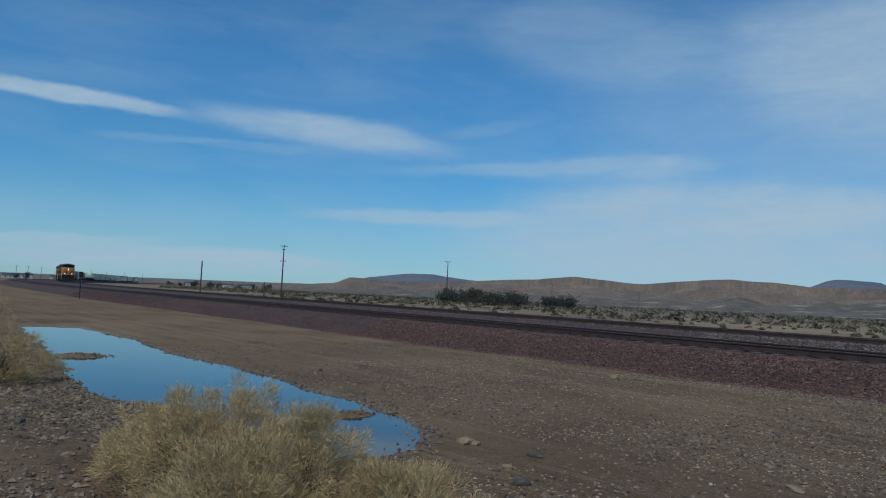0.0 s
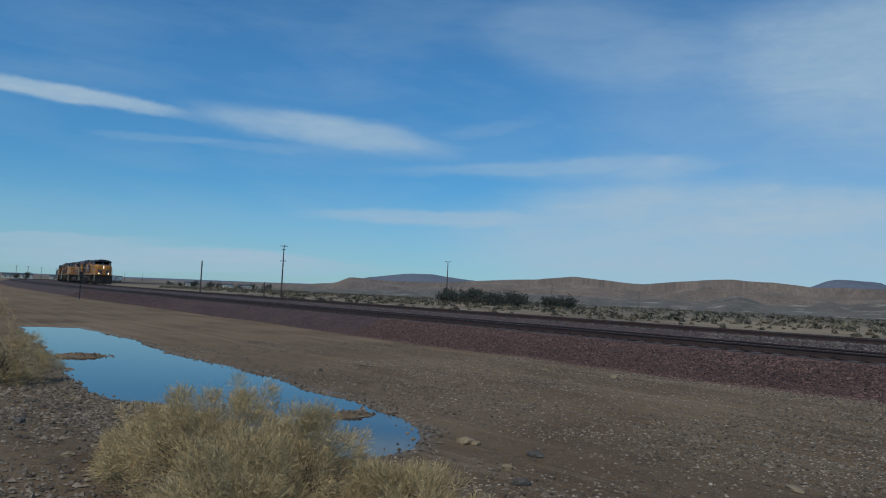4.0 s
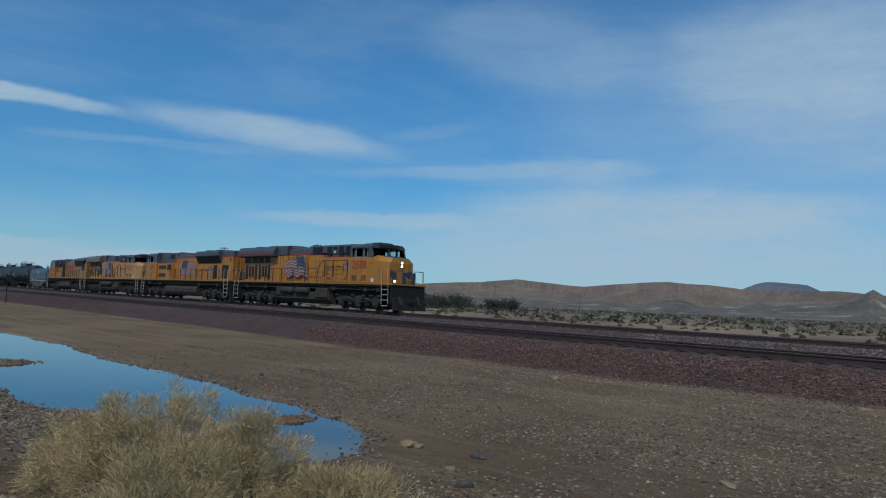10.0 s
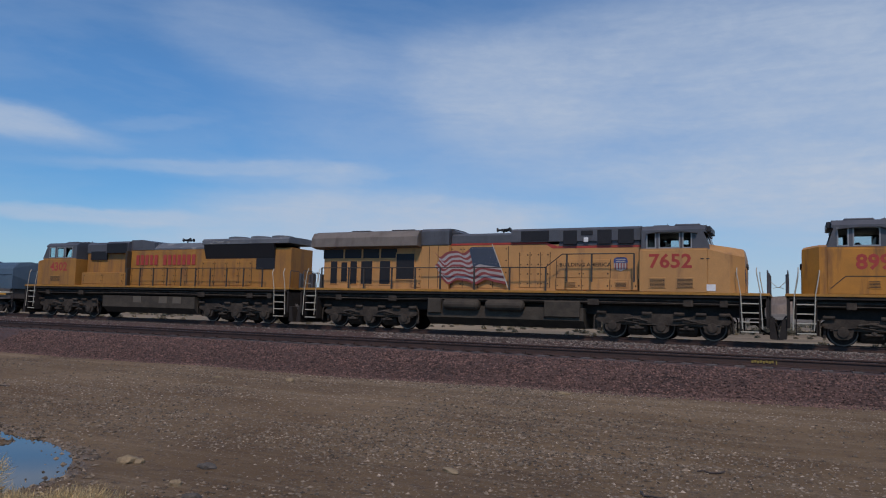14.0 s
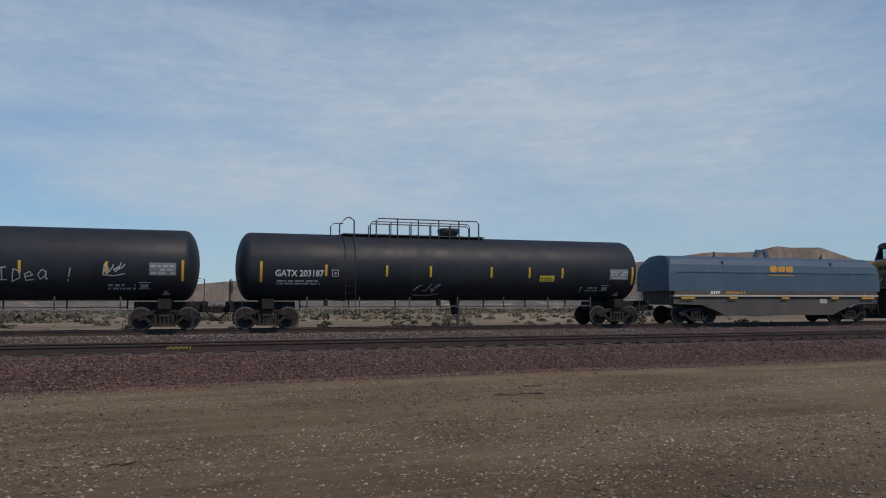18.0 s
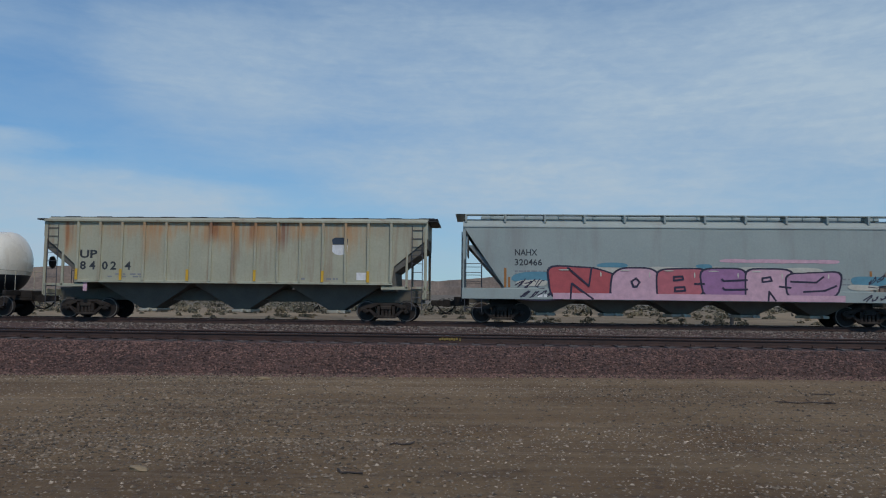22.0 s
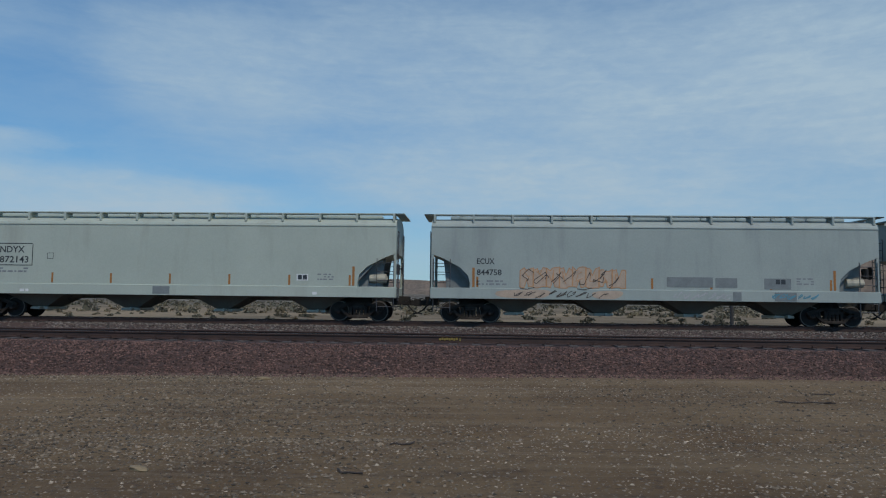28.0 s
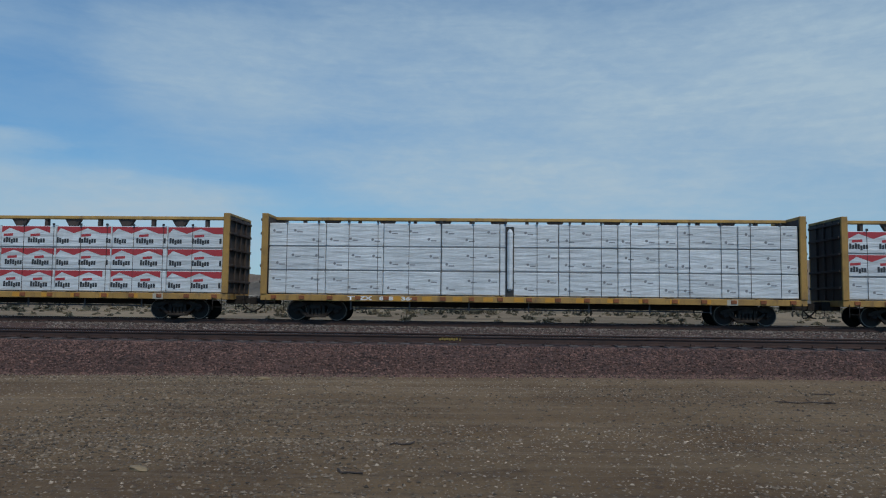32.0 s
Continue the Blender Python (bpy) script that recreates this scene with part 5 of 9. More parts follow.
    if not rear_vents:
        doors = ((-9.5, 0.40, 2.2, 1.15), (-8.85, 0.36, 2.3, 1.0), (-8.3, 0.40, 2.2, 1.15), (-7.65, 0.66, 2.2, 1.15), (-6.55, 0.60, 2.2, 1.15), (-5.6, 1.0, 2.45, 1.25))
    for s in (-1, 1):
        for x, w, z, h in doors:
            p = part("screen_door", box(B(), x - 0.05, x + w + 0.05, *span(s * hy, s * (hy + 0.03)), z - 0.05, z + h + 0.05, 0.01), paint, e)
            part("screen", box(B(), x, x + w, *span(s * (hy + 0.022), s * (hy + 0.036)), z, z + h, 0.01), M["grille"], p)
    rows_of_doors(e, [-5.5, -4.95, -4.2], 3.15, 3.95, hy, paint) if rear_vents else None
    rows_of_doors(e, [-5.5, -4.2] if rear_vents else [-4.75, -4.2], 2.05, 3.08, hy, paint)
    rows_of_doors(e, [-2.6, -2.0, -1.2, -0.45, 0.3], 2.05, 4.0, hy, paint)
    rows_of_doors(e, [0.85, 1.35, 1.85, 2.3], 2.1, 3.7, hy, paint)
    rows_of_doors(e, [2.6, 3.75, 5.0], 2.55, 3.35, hy, paint)
    rows_of_doors(e, [2.6, 3.75, 5.0, 6.2], 2.02, 2.50, hy + 0.06, paint)
    for s in (-1, 1):
        pieces("air_intake", [(x, x + w, *span(s * (hy + 0.06), s * (hy + 0.125)), z, z + h) for x, w, z, h in ((0.94, 1.32, 4.20, 0.46), (2.92, 0.62, 4.02, 0.62), (3.72, 0.52, 4.42, 0.20), (4.45, 0.62, 4.02, 0.62), (5.35, 0.66, 4.02, 0.62))], M["grille"], e, "black intake grille")
        quads("stencil_box", [(3.85, 4.12, 0.2, 0.2)], flat_y(s * (hy + 0.13)), M["white"], e)
    vent_panel(e, 3.0, 3.55, 2.12, 2.40, hy + 0.085, paint, 4)
    vent_panel(e, 5.2, 5.75, 2.12, 2.40, hy + 0.085, paint, 4)
    # cab and nose
    part("cab", box(B(), 6.32, 9.02, -1.53, 1.53, 1.95, 3.69, 0.02), paint, e)
    part("cab_band", box(B(), 6.34, 9.02, -1.515, 1.515, 3.69, 3.75), paint, e)
    hollow_cab(e, 1, 6.40, 9.10, 8.86, ((6.60, 7.00), (7.10, 7.96), (8.04, 8.42)), 1.50, 3.70, (3.75, 4.42), 4.76, M["roof_grey"], ((6.9, 7.25, 0.4), (7.9, 8.5, 0.22)))
    for s in (-1, 1):
        part("window_shade", prism(B(), [(6.62, 4.40), (7.05, 4.48), (8.2, 4.48), (8.62, 4.40), (8.62, 4.35), (8.1, 4.42), (7.1, 4.42), (6.62, 4.35)], "y", *span(s * 1.50, s * 1.66)), M["roof_grey"], e, "sun shade over the side windows")
    bevelled_nose(e, 1, 9.03, 9.85, 10.38, (3.70, 3.47, 3.40), (3.93, 3.80, 3.72), paint, M["roof_grey"])
    cab_fittings(e, 1, 6.45, 9.10, 10.38, 4.76, paint, M["roof_grey"], True, lamps)
    lettering(number, 6.72, 2.96, 0.56, flat_y(-1.538), M["red"], e, "number", 1.70, bold=0.02)
    vent_panel(e, 6.70, 7.40, 2.10, 2.56, 1.53, paint)
    vent_panel(e, 7.80, 8.50, 2.10, 2.56, 1.53, paint)
    quads("paper_notice", [(8.98, 2.02, 0.34, 0.26)], flat_y(-1.54), M["white"], e)
    pieces("grab_iron", [(8.75 + i * 0.22, 8.87 + i * 0.22, *span(s * 1.53, s * 1.545), 3.30, 3.34) for s in (-1, 1) for i in (0, 1)], M["black"], e, bevel=0.0)
    sloped_handrail(e, [-9.75, -8.1, -7.2, -5.6, -4.3, -2.95, -1.2, 0.55, 2.25], [3.2, 4.3, 6.1], 1.52, M["rail_dark"])
    horn(e, -0.35, 4.64)
    waving_flag(e, -3.12 + flag_at, 0.62 + flag_at, 2.12, 4.02, -1.215, True)
    lettering("BUILDING AMERICA", 2.75, 3.05, 0.16, flat_y(-hy - 0.03), M["louvre"], e, "slogan", 2.3, bold=0.004)
    shield(e, 5.15, 2.84, 0.60, 0.60, flat_y(-hy - 0.03))
    if lamps:
        lit_lamps(e, 10.41, 1)
    return e


def loco_sd70ace(half, number, paint, label):
    """A six-axle engine whose cab faces backwards (-x) in this train."""
    e = thing("locomotive", label=label, category="locomotive", group="engines of the train")
    loco_base(e, half, -1, (-3.95, 4.05), tx=(-6.85, 7.28), reservoirs=False, tank_z=(0.35, 1.35), round_tank=True, ends=(-10.65, 11.0))
    steps(e, 10.46, 1)
    steps(e, -10.08, -1)
    y = 1.06
    rear = 10.72
    part("hood", box(B(), -6.45, rear, -y, y, 1.95, 4.02, 0.02), paint, e)
    for a, b in ((-1.9, 3.25), (8.5, rear)):
        part("stripe", box(B(), a, b, -y - 0.006, y + 0.006, 4.085, 4.20, 0.005), M["red"], e, "red stripe")
    part("hood_top_band", box(B(), -1.9, rear - 0.004, -y + 0.002, y - 0.002, 4.021, 4.085), paint, e)
    part("upper_hood", box(B(), -6.45, -2.62, -y - 0.014, y + 0.014, 3.68, 4.20, 0.008), M["roof_grey"], e)
    part("lower_band", box(B(), -6.40, -2.62, -y - 0.016, y + 0.016, 3.62, 3.675, 0.005), M["red"], e, "thin red stripe")
    part("slanted_stripe", prism(B(), [(-2.615, 3.62), (-1.88, 3.62), (-2.28, 4.085), (-1.88, 4.085), (-1.88, 4.20), (-2.615, 4.20)], "y", -y - 0.010, y + 0.010), M["red"], e, "red stripe")
    bm = B()
    prism(bm, section(y, 4.205, 4.50, 0.14), "x", -1.9, 3.2)
    prism(bm, section(y, 4.205, 4.78, 0.10), "x", -6.45, -1.91)
    prism(bm, section(y, 4.205, 4.72, 0.12), "x", 8.48, rear)
    part("hood_roof", bm, M["roof_grey"], e)
    part("roof_hatch", box(B(), -5.4, -4.35, -y - 0.03, y + 0.03, 4.05, 4.66, 0.02), M["roof_grey"], e)
    part("blower_hump", prism(B(), [(-1.95, 4.74), (-1.7, 4.78), (-0.75, 4.76), (-0.25, 4.50), (-0.25, 4.4), (-1.95, 4.4)], "y", -0.98, 0.98), M["roof_grey"], e)
    pieces("air_intake", [(-3.78, -2.70, *span(s * y, s * (y + 0.05)), 4.10, 4.58) for s in (-1, 1)], M["grille"], e, "black intake grille")
    # raised box with louvred side and an open screen behind the cab
    for s in (-1, 1):
        part("side_box", box(B(), -6.42, -2.50, *span(s * y, s * 1.36), 1.96, 3.60, 0.02), paint, e)
        for z in (2.18, 3.00):
            p = part("louvre_panel", box(B(), -6.22, -4.05, *span(s * 1.36, s * 1.385), z - 0.08, z + 0.52, 0.01), paint, e)
            part("vent_screen", box(B(), -6.12, -4.15, *span(s * 1.38, s * 1.392), z, z + 0.40, 0.01), M["louvre"], p)
        p = part("filter_frame", box(B(), -3.88, -2.62, *span(s * 1.36, s * 1.39), 2.86, 3.56, 0.01), paint, e)
        part("filter_screen", box(B(), -3.80, -2.70, *span(s * 1.38, s * 1.398), 2.92, 3.50, 0.01), M["grille"], p)
    # flared radiators
    rad = part("radiator", prism(B(), [(-1.08, 3.56), (-1.45, 4.26), (-1.45, 4.58), (-1.30, 4.72), (1.30, 4.72), (1.45, 4.58), (1.45, 4.26), (1.08, 3.56)], "x", 3.25, 8.46), M["roof_grey"], e, "flared grey radiator housing")
    for s in (-1, 1):
        part("radiator_screen", prism(B(), [(s * 1.09, 3.57), (s * 1.445, 4.25), (s * 1.47, 4.24), (s * 1.115, 3.56)], "x", 3.32, 8.40), M["grille"], rad, "black radiator screen")
    for x in (5.0, 7.3):
        part("fan_hatch", prism(B(), [(x - 0.9, 4.72), (x - 0.62, 4.85), (x + 0.62, 4.85), (x + 0.9, 4.72)], "y", -0.85, 0.85), M["roof_grey"], rad)
    rows_of_doors(e, [-2.62, -1.7], 2.05, 3.55, y, paint)
    rows_of_doors(e, [-1.6, -0.5, 0.6, 1.7, 2.8, 3.2], 2.05, 3.95, y, paint)
    rows_of_doors(e, [3.4, 4.5, 5.6, 6.7], 2.05, 3.45, y, paint)
    pieces("open_doorway", [(6.87, 7.50, *span(s * y, s * (y + 0.03)), 2.08, 3.38) for s in (-1, 1)], M["grille"], e)
    for s in (-1, 1):
        p = part("screen_door", box(B(), 8.58, 9.88, *span(s * y, s * (y + 0.03)), 2.13, 3.36, 0.01), M["grille"], e)
        pieces("slat", [(8.75, 9.75, *span(s * (y + 0.025), s * (y + 0.05)), 2.35 + i * 0.14, 2.39 + i * 0.14) for i in range(6)], M["rail_grey"], p, bevel=0.0)
        part("marker_window", box(B(), 10.12, 10.35, *span(s * y, s * (y + 0.02)), 3.68, 4.0, 0.01), M["black"], e)
    bm = B()
    box(bm, rear - 0.01, rear + 0.06, -0.35, 0.35, 2.0, 4.0, 0.02)
    tube(bm, [(rear + 0.1, -0.7, 2.2), (rear + 0.1, -0.7, 4.2)], 0.02, 5)
    part("rear_door", bm, paint, e)
    # cab, facing -x
    part("cab", box(B(), -9.36, -6.48, -1.53, 1.53, 1.95, 3.66, 0.02), paint, e)
    part("cab_band", box(B(), -9.36, -6.50, -1.515, 1.515, 3.66, 3.72), paint, e)
    hollow_cab(e, -1, 6.55, 9.36, 9.12, ((7.00, 7.40), (7.60, 8.50), (8.62, 9.02)), 1.50, 3.67, (3.74, 4.45), 4.80, M["roof_grey"], ((7.4, 7.7, 0.45), (8.2, 8.4, 0.2)))
    for s in (-1, 1):
        part("window_shade", prism(B(), [(-7.35, 4.40), (-7.55, 4.50), (-8.5, 4.50), (-9.0, 4.42), (-9.0, 4.37), (-8.4, 4.44), (-7.6, 4.44), (-7.35, 4.35)], "y", *span(s * 1.50, s * 1.66)), M["roof_grey"], e, "sun shade over the side windows")
    bevelled_nose(e, -1, 9.36, 9.62, 10.20, (3.74, 3.74, 3.66), (3.84, 3.84, 3.76), paint, M["roof_grey"])
    cab_fittings(e, -1, 6.55, 9.36, 10.20, 4.80, paint, M["roof_grey"], False)
    lettering(number, -8.42, 2.90, 0.54, flat_y(-1.538), M["red"], e, "number", 1.42, bold=0.024)
    polygon("cab_crease", stroke([(-9.25, 2.16), (-8.75, 2.62), (-6.6, 2.62)], 0.035), flat_y(-1.536), M["louvre"], e)
    vent_panel(e, -8.05, -7.60, 2.16, 2.50, 1.53, paint, 5)
    handrail(e, [-2.6, -1.3, 0.0, 1.3, 2.55, 3.85, 5.15, 6.45, 7.75, 8.9], 1.95, 2.98, 1.52, M["rail_dark"])
    horn(e, 0.70, 4.48)
    waving_flag(e, -1.28, 2.72, 2.12, 3.96, -y - 0.03, False)
    lettering("BUILDING AMERICA", 3.40, 2.80, 0.17, flat_y(-y - 0.03), M["louvre"], e, "slogan", 2.2, bold=0.004)
    shield(e, 5.72, 2.30, 0.85, 0.88, flat_y(-y - 0.032))
    return e


def block_word(parent, x, z, w, h, counts, surf, mat, gap=0.30):
    """A brand name as plain letter-high blocks, each with a gap in it like a letter's."""
    total = sum(counts) + (len(counts) - 1) * 0.9
    cw = w / total
    u = 0.0
    for n in counts:
        for k in range(n):
            a, b = x + u, x + u + cw * (1 - gap)
            t = h * 0.22
            polygon("painted_block", [[(a, z), (a + t, z), (a + t, z + h), (a, z + h)], [(a + t, z + h - t), (b, z + h - t), (b, z + h), (a + t, z + h)], [(b - t, z), (b, z), (b, z + h - t), (b - t, z + h - t)]], surf, mat, parent)
            u += cw
        u += 0.9 * cw


def loco_sd70m(half, number, paint, label):
    """An older six-axle engine, cab facing backwards (-x), with peeling roof paint."""
    e = thing("locomotive", label=label, category="locomotive", group="engines of the train")
    loco_base(e, half, -1, (-3.4, 4.1), tx=(-6.9, 6.9), reservoirs=False, tank_z=(0.35, 1.35), ends=(-10.6, 10.6))
    steps(e, 10.1, 1)
    steps(e, -10.0, -1)
    pieces("tank_patch", [(x, x + 0.65, -1.462, 1.462, 0.95, 1.33) for x in (-0.8, 1.3, 2.4)], M["fuel_patch"], e, "dusty patch on the fuel tank")
    y = 0.97
    rear = 10.35
    bm = B()
    box(bm, -5.6, rear, -y, y, 1.95, 4.12, 0.02)
    box(bm, -5.6, -1.75, -1.32, 1.32, 1.95, 2.75, 0.02)
    part("hood", bm, paint, e)
    part("hood_wall", box(B(), -1.85, -1.70, -1.30, 1.30, 1.96, 4.05, 0.01), M["louvre"], e, "dark step in the hood")
    part("hood_roof", prism(B(), section(y, 4.125, 4.56, 0.34), "x", -0.2, 4.15), M["roof_grey_peel"], e, "peeling grey hood roof")
    bm = B()
    prism(bm, section(y + 0.05, 4.0, 4.70, 0.2), "x", -5.6, -3.7)
    prism(bm, section(y + 0.25, 3.95, 4.72, 0.2), "x", -3.69, -1.75)
    prism(bm, [(-1.74, 4.125), (-1.74, 4.74), (-0.8, 4.74), (0.2, 4.56), (0.2, 4.125)], "y", -y - 0.02, y + 0.02)
    part("brake_housing", bm, M["roof_grey"], e)
    pieces("air_intake", [b for s in (-1, 1) for b in ((-5.2, -3.75, *span(s * (y + 0.02), s * (y + 0.10)), 3.55, 4.08), (-3.6, -1.82, *span(s * (y + 0.22), s * (y + 0.28)), 3.95, 4.55))], M["grille"], e, "black intake grille")
    rad = part("radiator", prism(B(), section(y + 0.24, 4.36, 4.70, 0.12), "x", 4.2, rear), M["roof_grey_peel"], e, "radiator housing with three fans")
    bm = B()
    for s in (-1, 1):
        prism(bm, [(s * y, 3.55), (s * (y + 0.22), 4.355), (s * y, 4.355)], "x", 4.3, 9.3)
        box(bm, 8.0, 9.3, *span(s * y, s * (y + 0.03)), 2.95, 3.55, 0.01)
    part("radiator_screen", bm, M["grille"], rad, "black radiator screen")
    for x in (5.9, 7.5, 9.0):
        part("fan", lathe(B(), [(4.70, 0.62), (4.83, 0.62), (4.86, 0.5)], "z", 16, centre=(x, 0, 0)), M["roof_grey_peel"], rad)
    rows_of_doors(e, [-1.6, -0.7, 0.2, 1.1, 2.0, 2.9, 3.8], 2.05, 3.1, y, paint)
    rows_of_doors(e, [4.1, 5.0, 5.9, 6.8, 7.7], 2.05, 3.4, y, paint)
    rows_of_doors(e, [-5.4, -3.7, -1.9], 2.05, 2.65, 1.32, paint)
    part("cab", box(B(), -9.10, -5.95, -1.53, 1.53, 1.95, 3.58, 0.02), paint, e)
    part("cab_band", box(B(), -9.10, -6.0, -1.515, 1.515, 3.58, 3.64), paint, e)
    hollow_cab(e, -1, 5.98, 9.15, 8.80, ((6.35, 7.05), (7.15, 7.85), (7.98, 8.55)), 1.50, 3.60, (3.66, 4.36), 4.68, M["roof_grey"], ((6.9, 7.3, 0.4),))
    bevelled_nose(e, -1, 9.10, 9.55, 10.20, (3.55, 3.45, 3.30), (3.70, 3.60, 3.42), paint, M["roof_grey"])
    cab_fittings(e, -1, 6.0, 9.15, 10.20, 4.68, paint, M["roof_grey"], False)
    lettering(number, -8.35, 2.86, 0.52, flat_y(-1.538), M["red"], e, "number", 1.62, bold=0.02)
    vent_panel(e, -8.3, -7.3, 2.16, 2.56, 1.53, paint, 6)
    handrail(e, [-1.4, -0.3, 0.8, 1.9, 3.0, 4.1, 5.2, 6.4, 7.6, 8.9], 1.95, 2.98, 1.52, M["rail_dark"])
    horn(e, 1.85, 4.54)
    block_word(e, -1.25, 3.22, 4.9, 0.60, (5, 7), flat_y(-y - 0.034), M["red"])
    return e

# ---- freight cars ----
def reflectors(parent, xs, z, w, h, surf, mat="reflector"):
    for x in xs:
        quads("reflector", [(x, z, w, h)], surf, M[mat], parent, "yellow reflector strip")


def tank_shell(bm, R, zc, x0, x1, head, n=36, mi=0):
    prof = []
    for i in range(8):
        a = math.pi / 2 * i / 7
        prof.append((x0 + head * (1 - math.cos(a)), max(0.03, R * math.sin(a))))
    prof += [(x0 + head + (x1 - x0 - 2 * head) * k / 6, R) for k in range(1, 6)]
    for i in range(8):
        a = math.pi / 2 * (1 - i / 7)
        prof.append((x1 - head * (1 - math.cos(a)), max(0.03, R * math.sin(a))))
    lathe(bm, prof, "x", n, mi, (0, 0, zc))


def tank_ends(parent, half, tx, white=False, over=None):
    """Stub sills, bolsters, end platforms, brake gear and corner grabs."""
    for e in (-1, 1):
        for nm, b in (("stub_sill", (*span(e * (tx - 1.2), e * ((over or half) - 0.35)), -0.35, 0.35, 0.72, 1.15)), ("bolster", (*span(e * (tx - 0.25), e * (tx + 0.25)), -1.25, 1.25, 0.82, 1.25)), ("end_beam", (*span(e * (half - 0.60), e * (half - 0.45)), -1.45, 1.45, 0.95, 1.18))):
            pieces(nm, [b], M["under"], parent, bevel=0.02)
        x = e * (half - 0.52)
        for s in (-1, 1):
            # dark stirrup below the beam, painted hand rail above it
            part("stirrup", tube(B(), [(x, s * 1.40, 1.15), (x, s * 1.40, 0.48), (x - e * 0.45, s * 1.40, 0.48), (x - e * 0.45, s * 1.40, 1.2)], 0.018, 5), M["rail_grey"], parent)
            part("end_post", tube(B(), [(x, s * 0.7, 1.18), (x, s * 0.7, 2.05)], 0.015, 5), M["rail_light"] if white else M["rail_grey"], parent)
        part("end_rail", tube(B(), [(x - e * 0.35, -1.36, 2.08), (x, -1.40, 2.05), (x, -1.40, 1.16), (x, -1.40, 2.05), (x, 1.40, 2.05), (x, 1.40, 1.16), (x, 1.40, 2.05), (x - e * 0.35, 1.36, 2.08)], 0.016, 5), M["rail_light"] if white else M["rail_grey"], parent)
    bm = B()
    lathe(bm, [(-half + 0.62, 0.02), (-half + 0.60, 0.28), (-half + 0.57, 0.28), (-half + 0.55, 0.02)], "x", 14, centre=(0, -0.6, 1.75))
    part("brake_wheel", bm, M["iron"], parent)
    part("brake_cylinder", lathe(B(), [(-half + 0.7, 0.13), (-half + 1.5, 0.13)], "x", 10, centre=(0, 0.7, 1.0)), M["iron"], parent)


def side_rail(parent, a, b, z, y, mat, step=1.8):
    """Safety rail that hangs along the flank under the tank."""
    for s in (-1, 1):
        bm = B()
        tube(bm, [(a, s * y, z), (b, s * y, z)], 0.022, 5)
        n = max(2, int((b - a) / step))
        for i in range(n + 1):
            x = a + (b - a) * i / n
            box(bm, x - 0.03, x + 0.03, *span(s * (y - 0.02), s * (y + 0.02)), z - 0.08, z + 0.42)
        part("side_rail", bm, mat, parent)


def pipe_rail(bm, x0, x1, y, z0, z1, posts, r=0.025, mid=False):
    tube(bm, [(x0, y, z0), (x0, y, z1 - 0.12), (x0 + 0.10, y, z1), (x1 - 0.10, y, z1), (x1, y, z1 - 0.12), (x1, y, z0)], r, 6)
    for i in range(1, posts):
        x = x0 + (x1 - x0) * i / posts
        tube(bm, [(x, y, z0), (x, y, z1)], r, 5)
    if mid:
        tube(bm, [(x0, y, (z0 + z1) / 2 + 0.1), (x1, y, (z0 + z1) / 2 + 0.1)], r * 0.8, 5)


def manway(bm, x, z, r=0.42, h=0.36):
    lathe(bm, [(z - 0.10, r * 0.70), (z + 0.05, r * 0.75), (z + h * 0.55, r * 1.0), (z + h * 0.85, r * 1.05), (z + h, r * 0.98), (z + h + 0.03, r * 0.4)], "z", 16, centre=(x, 0, 0))


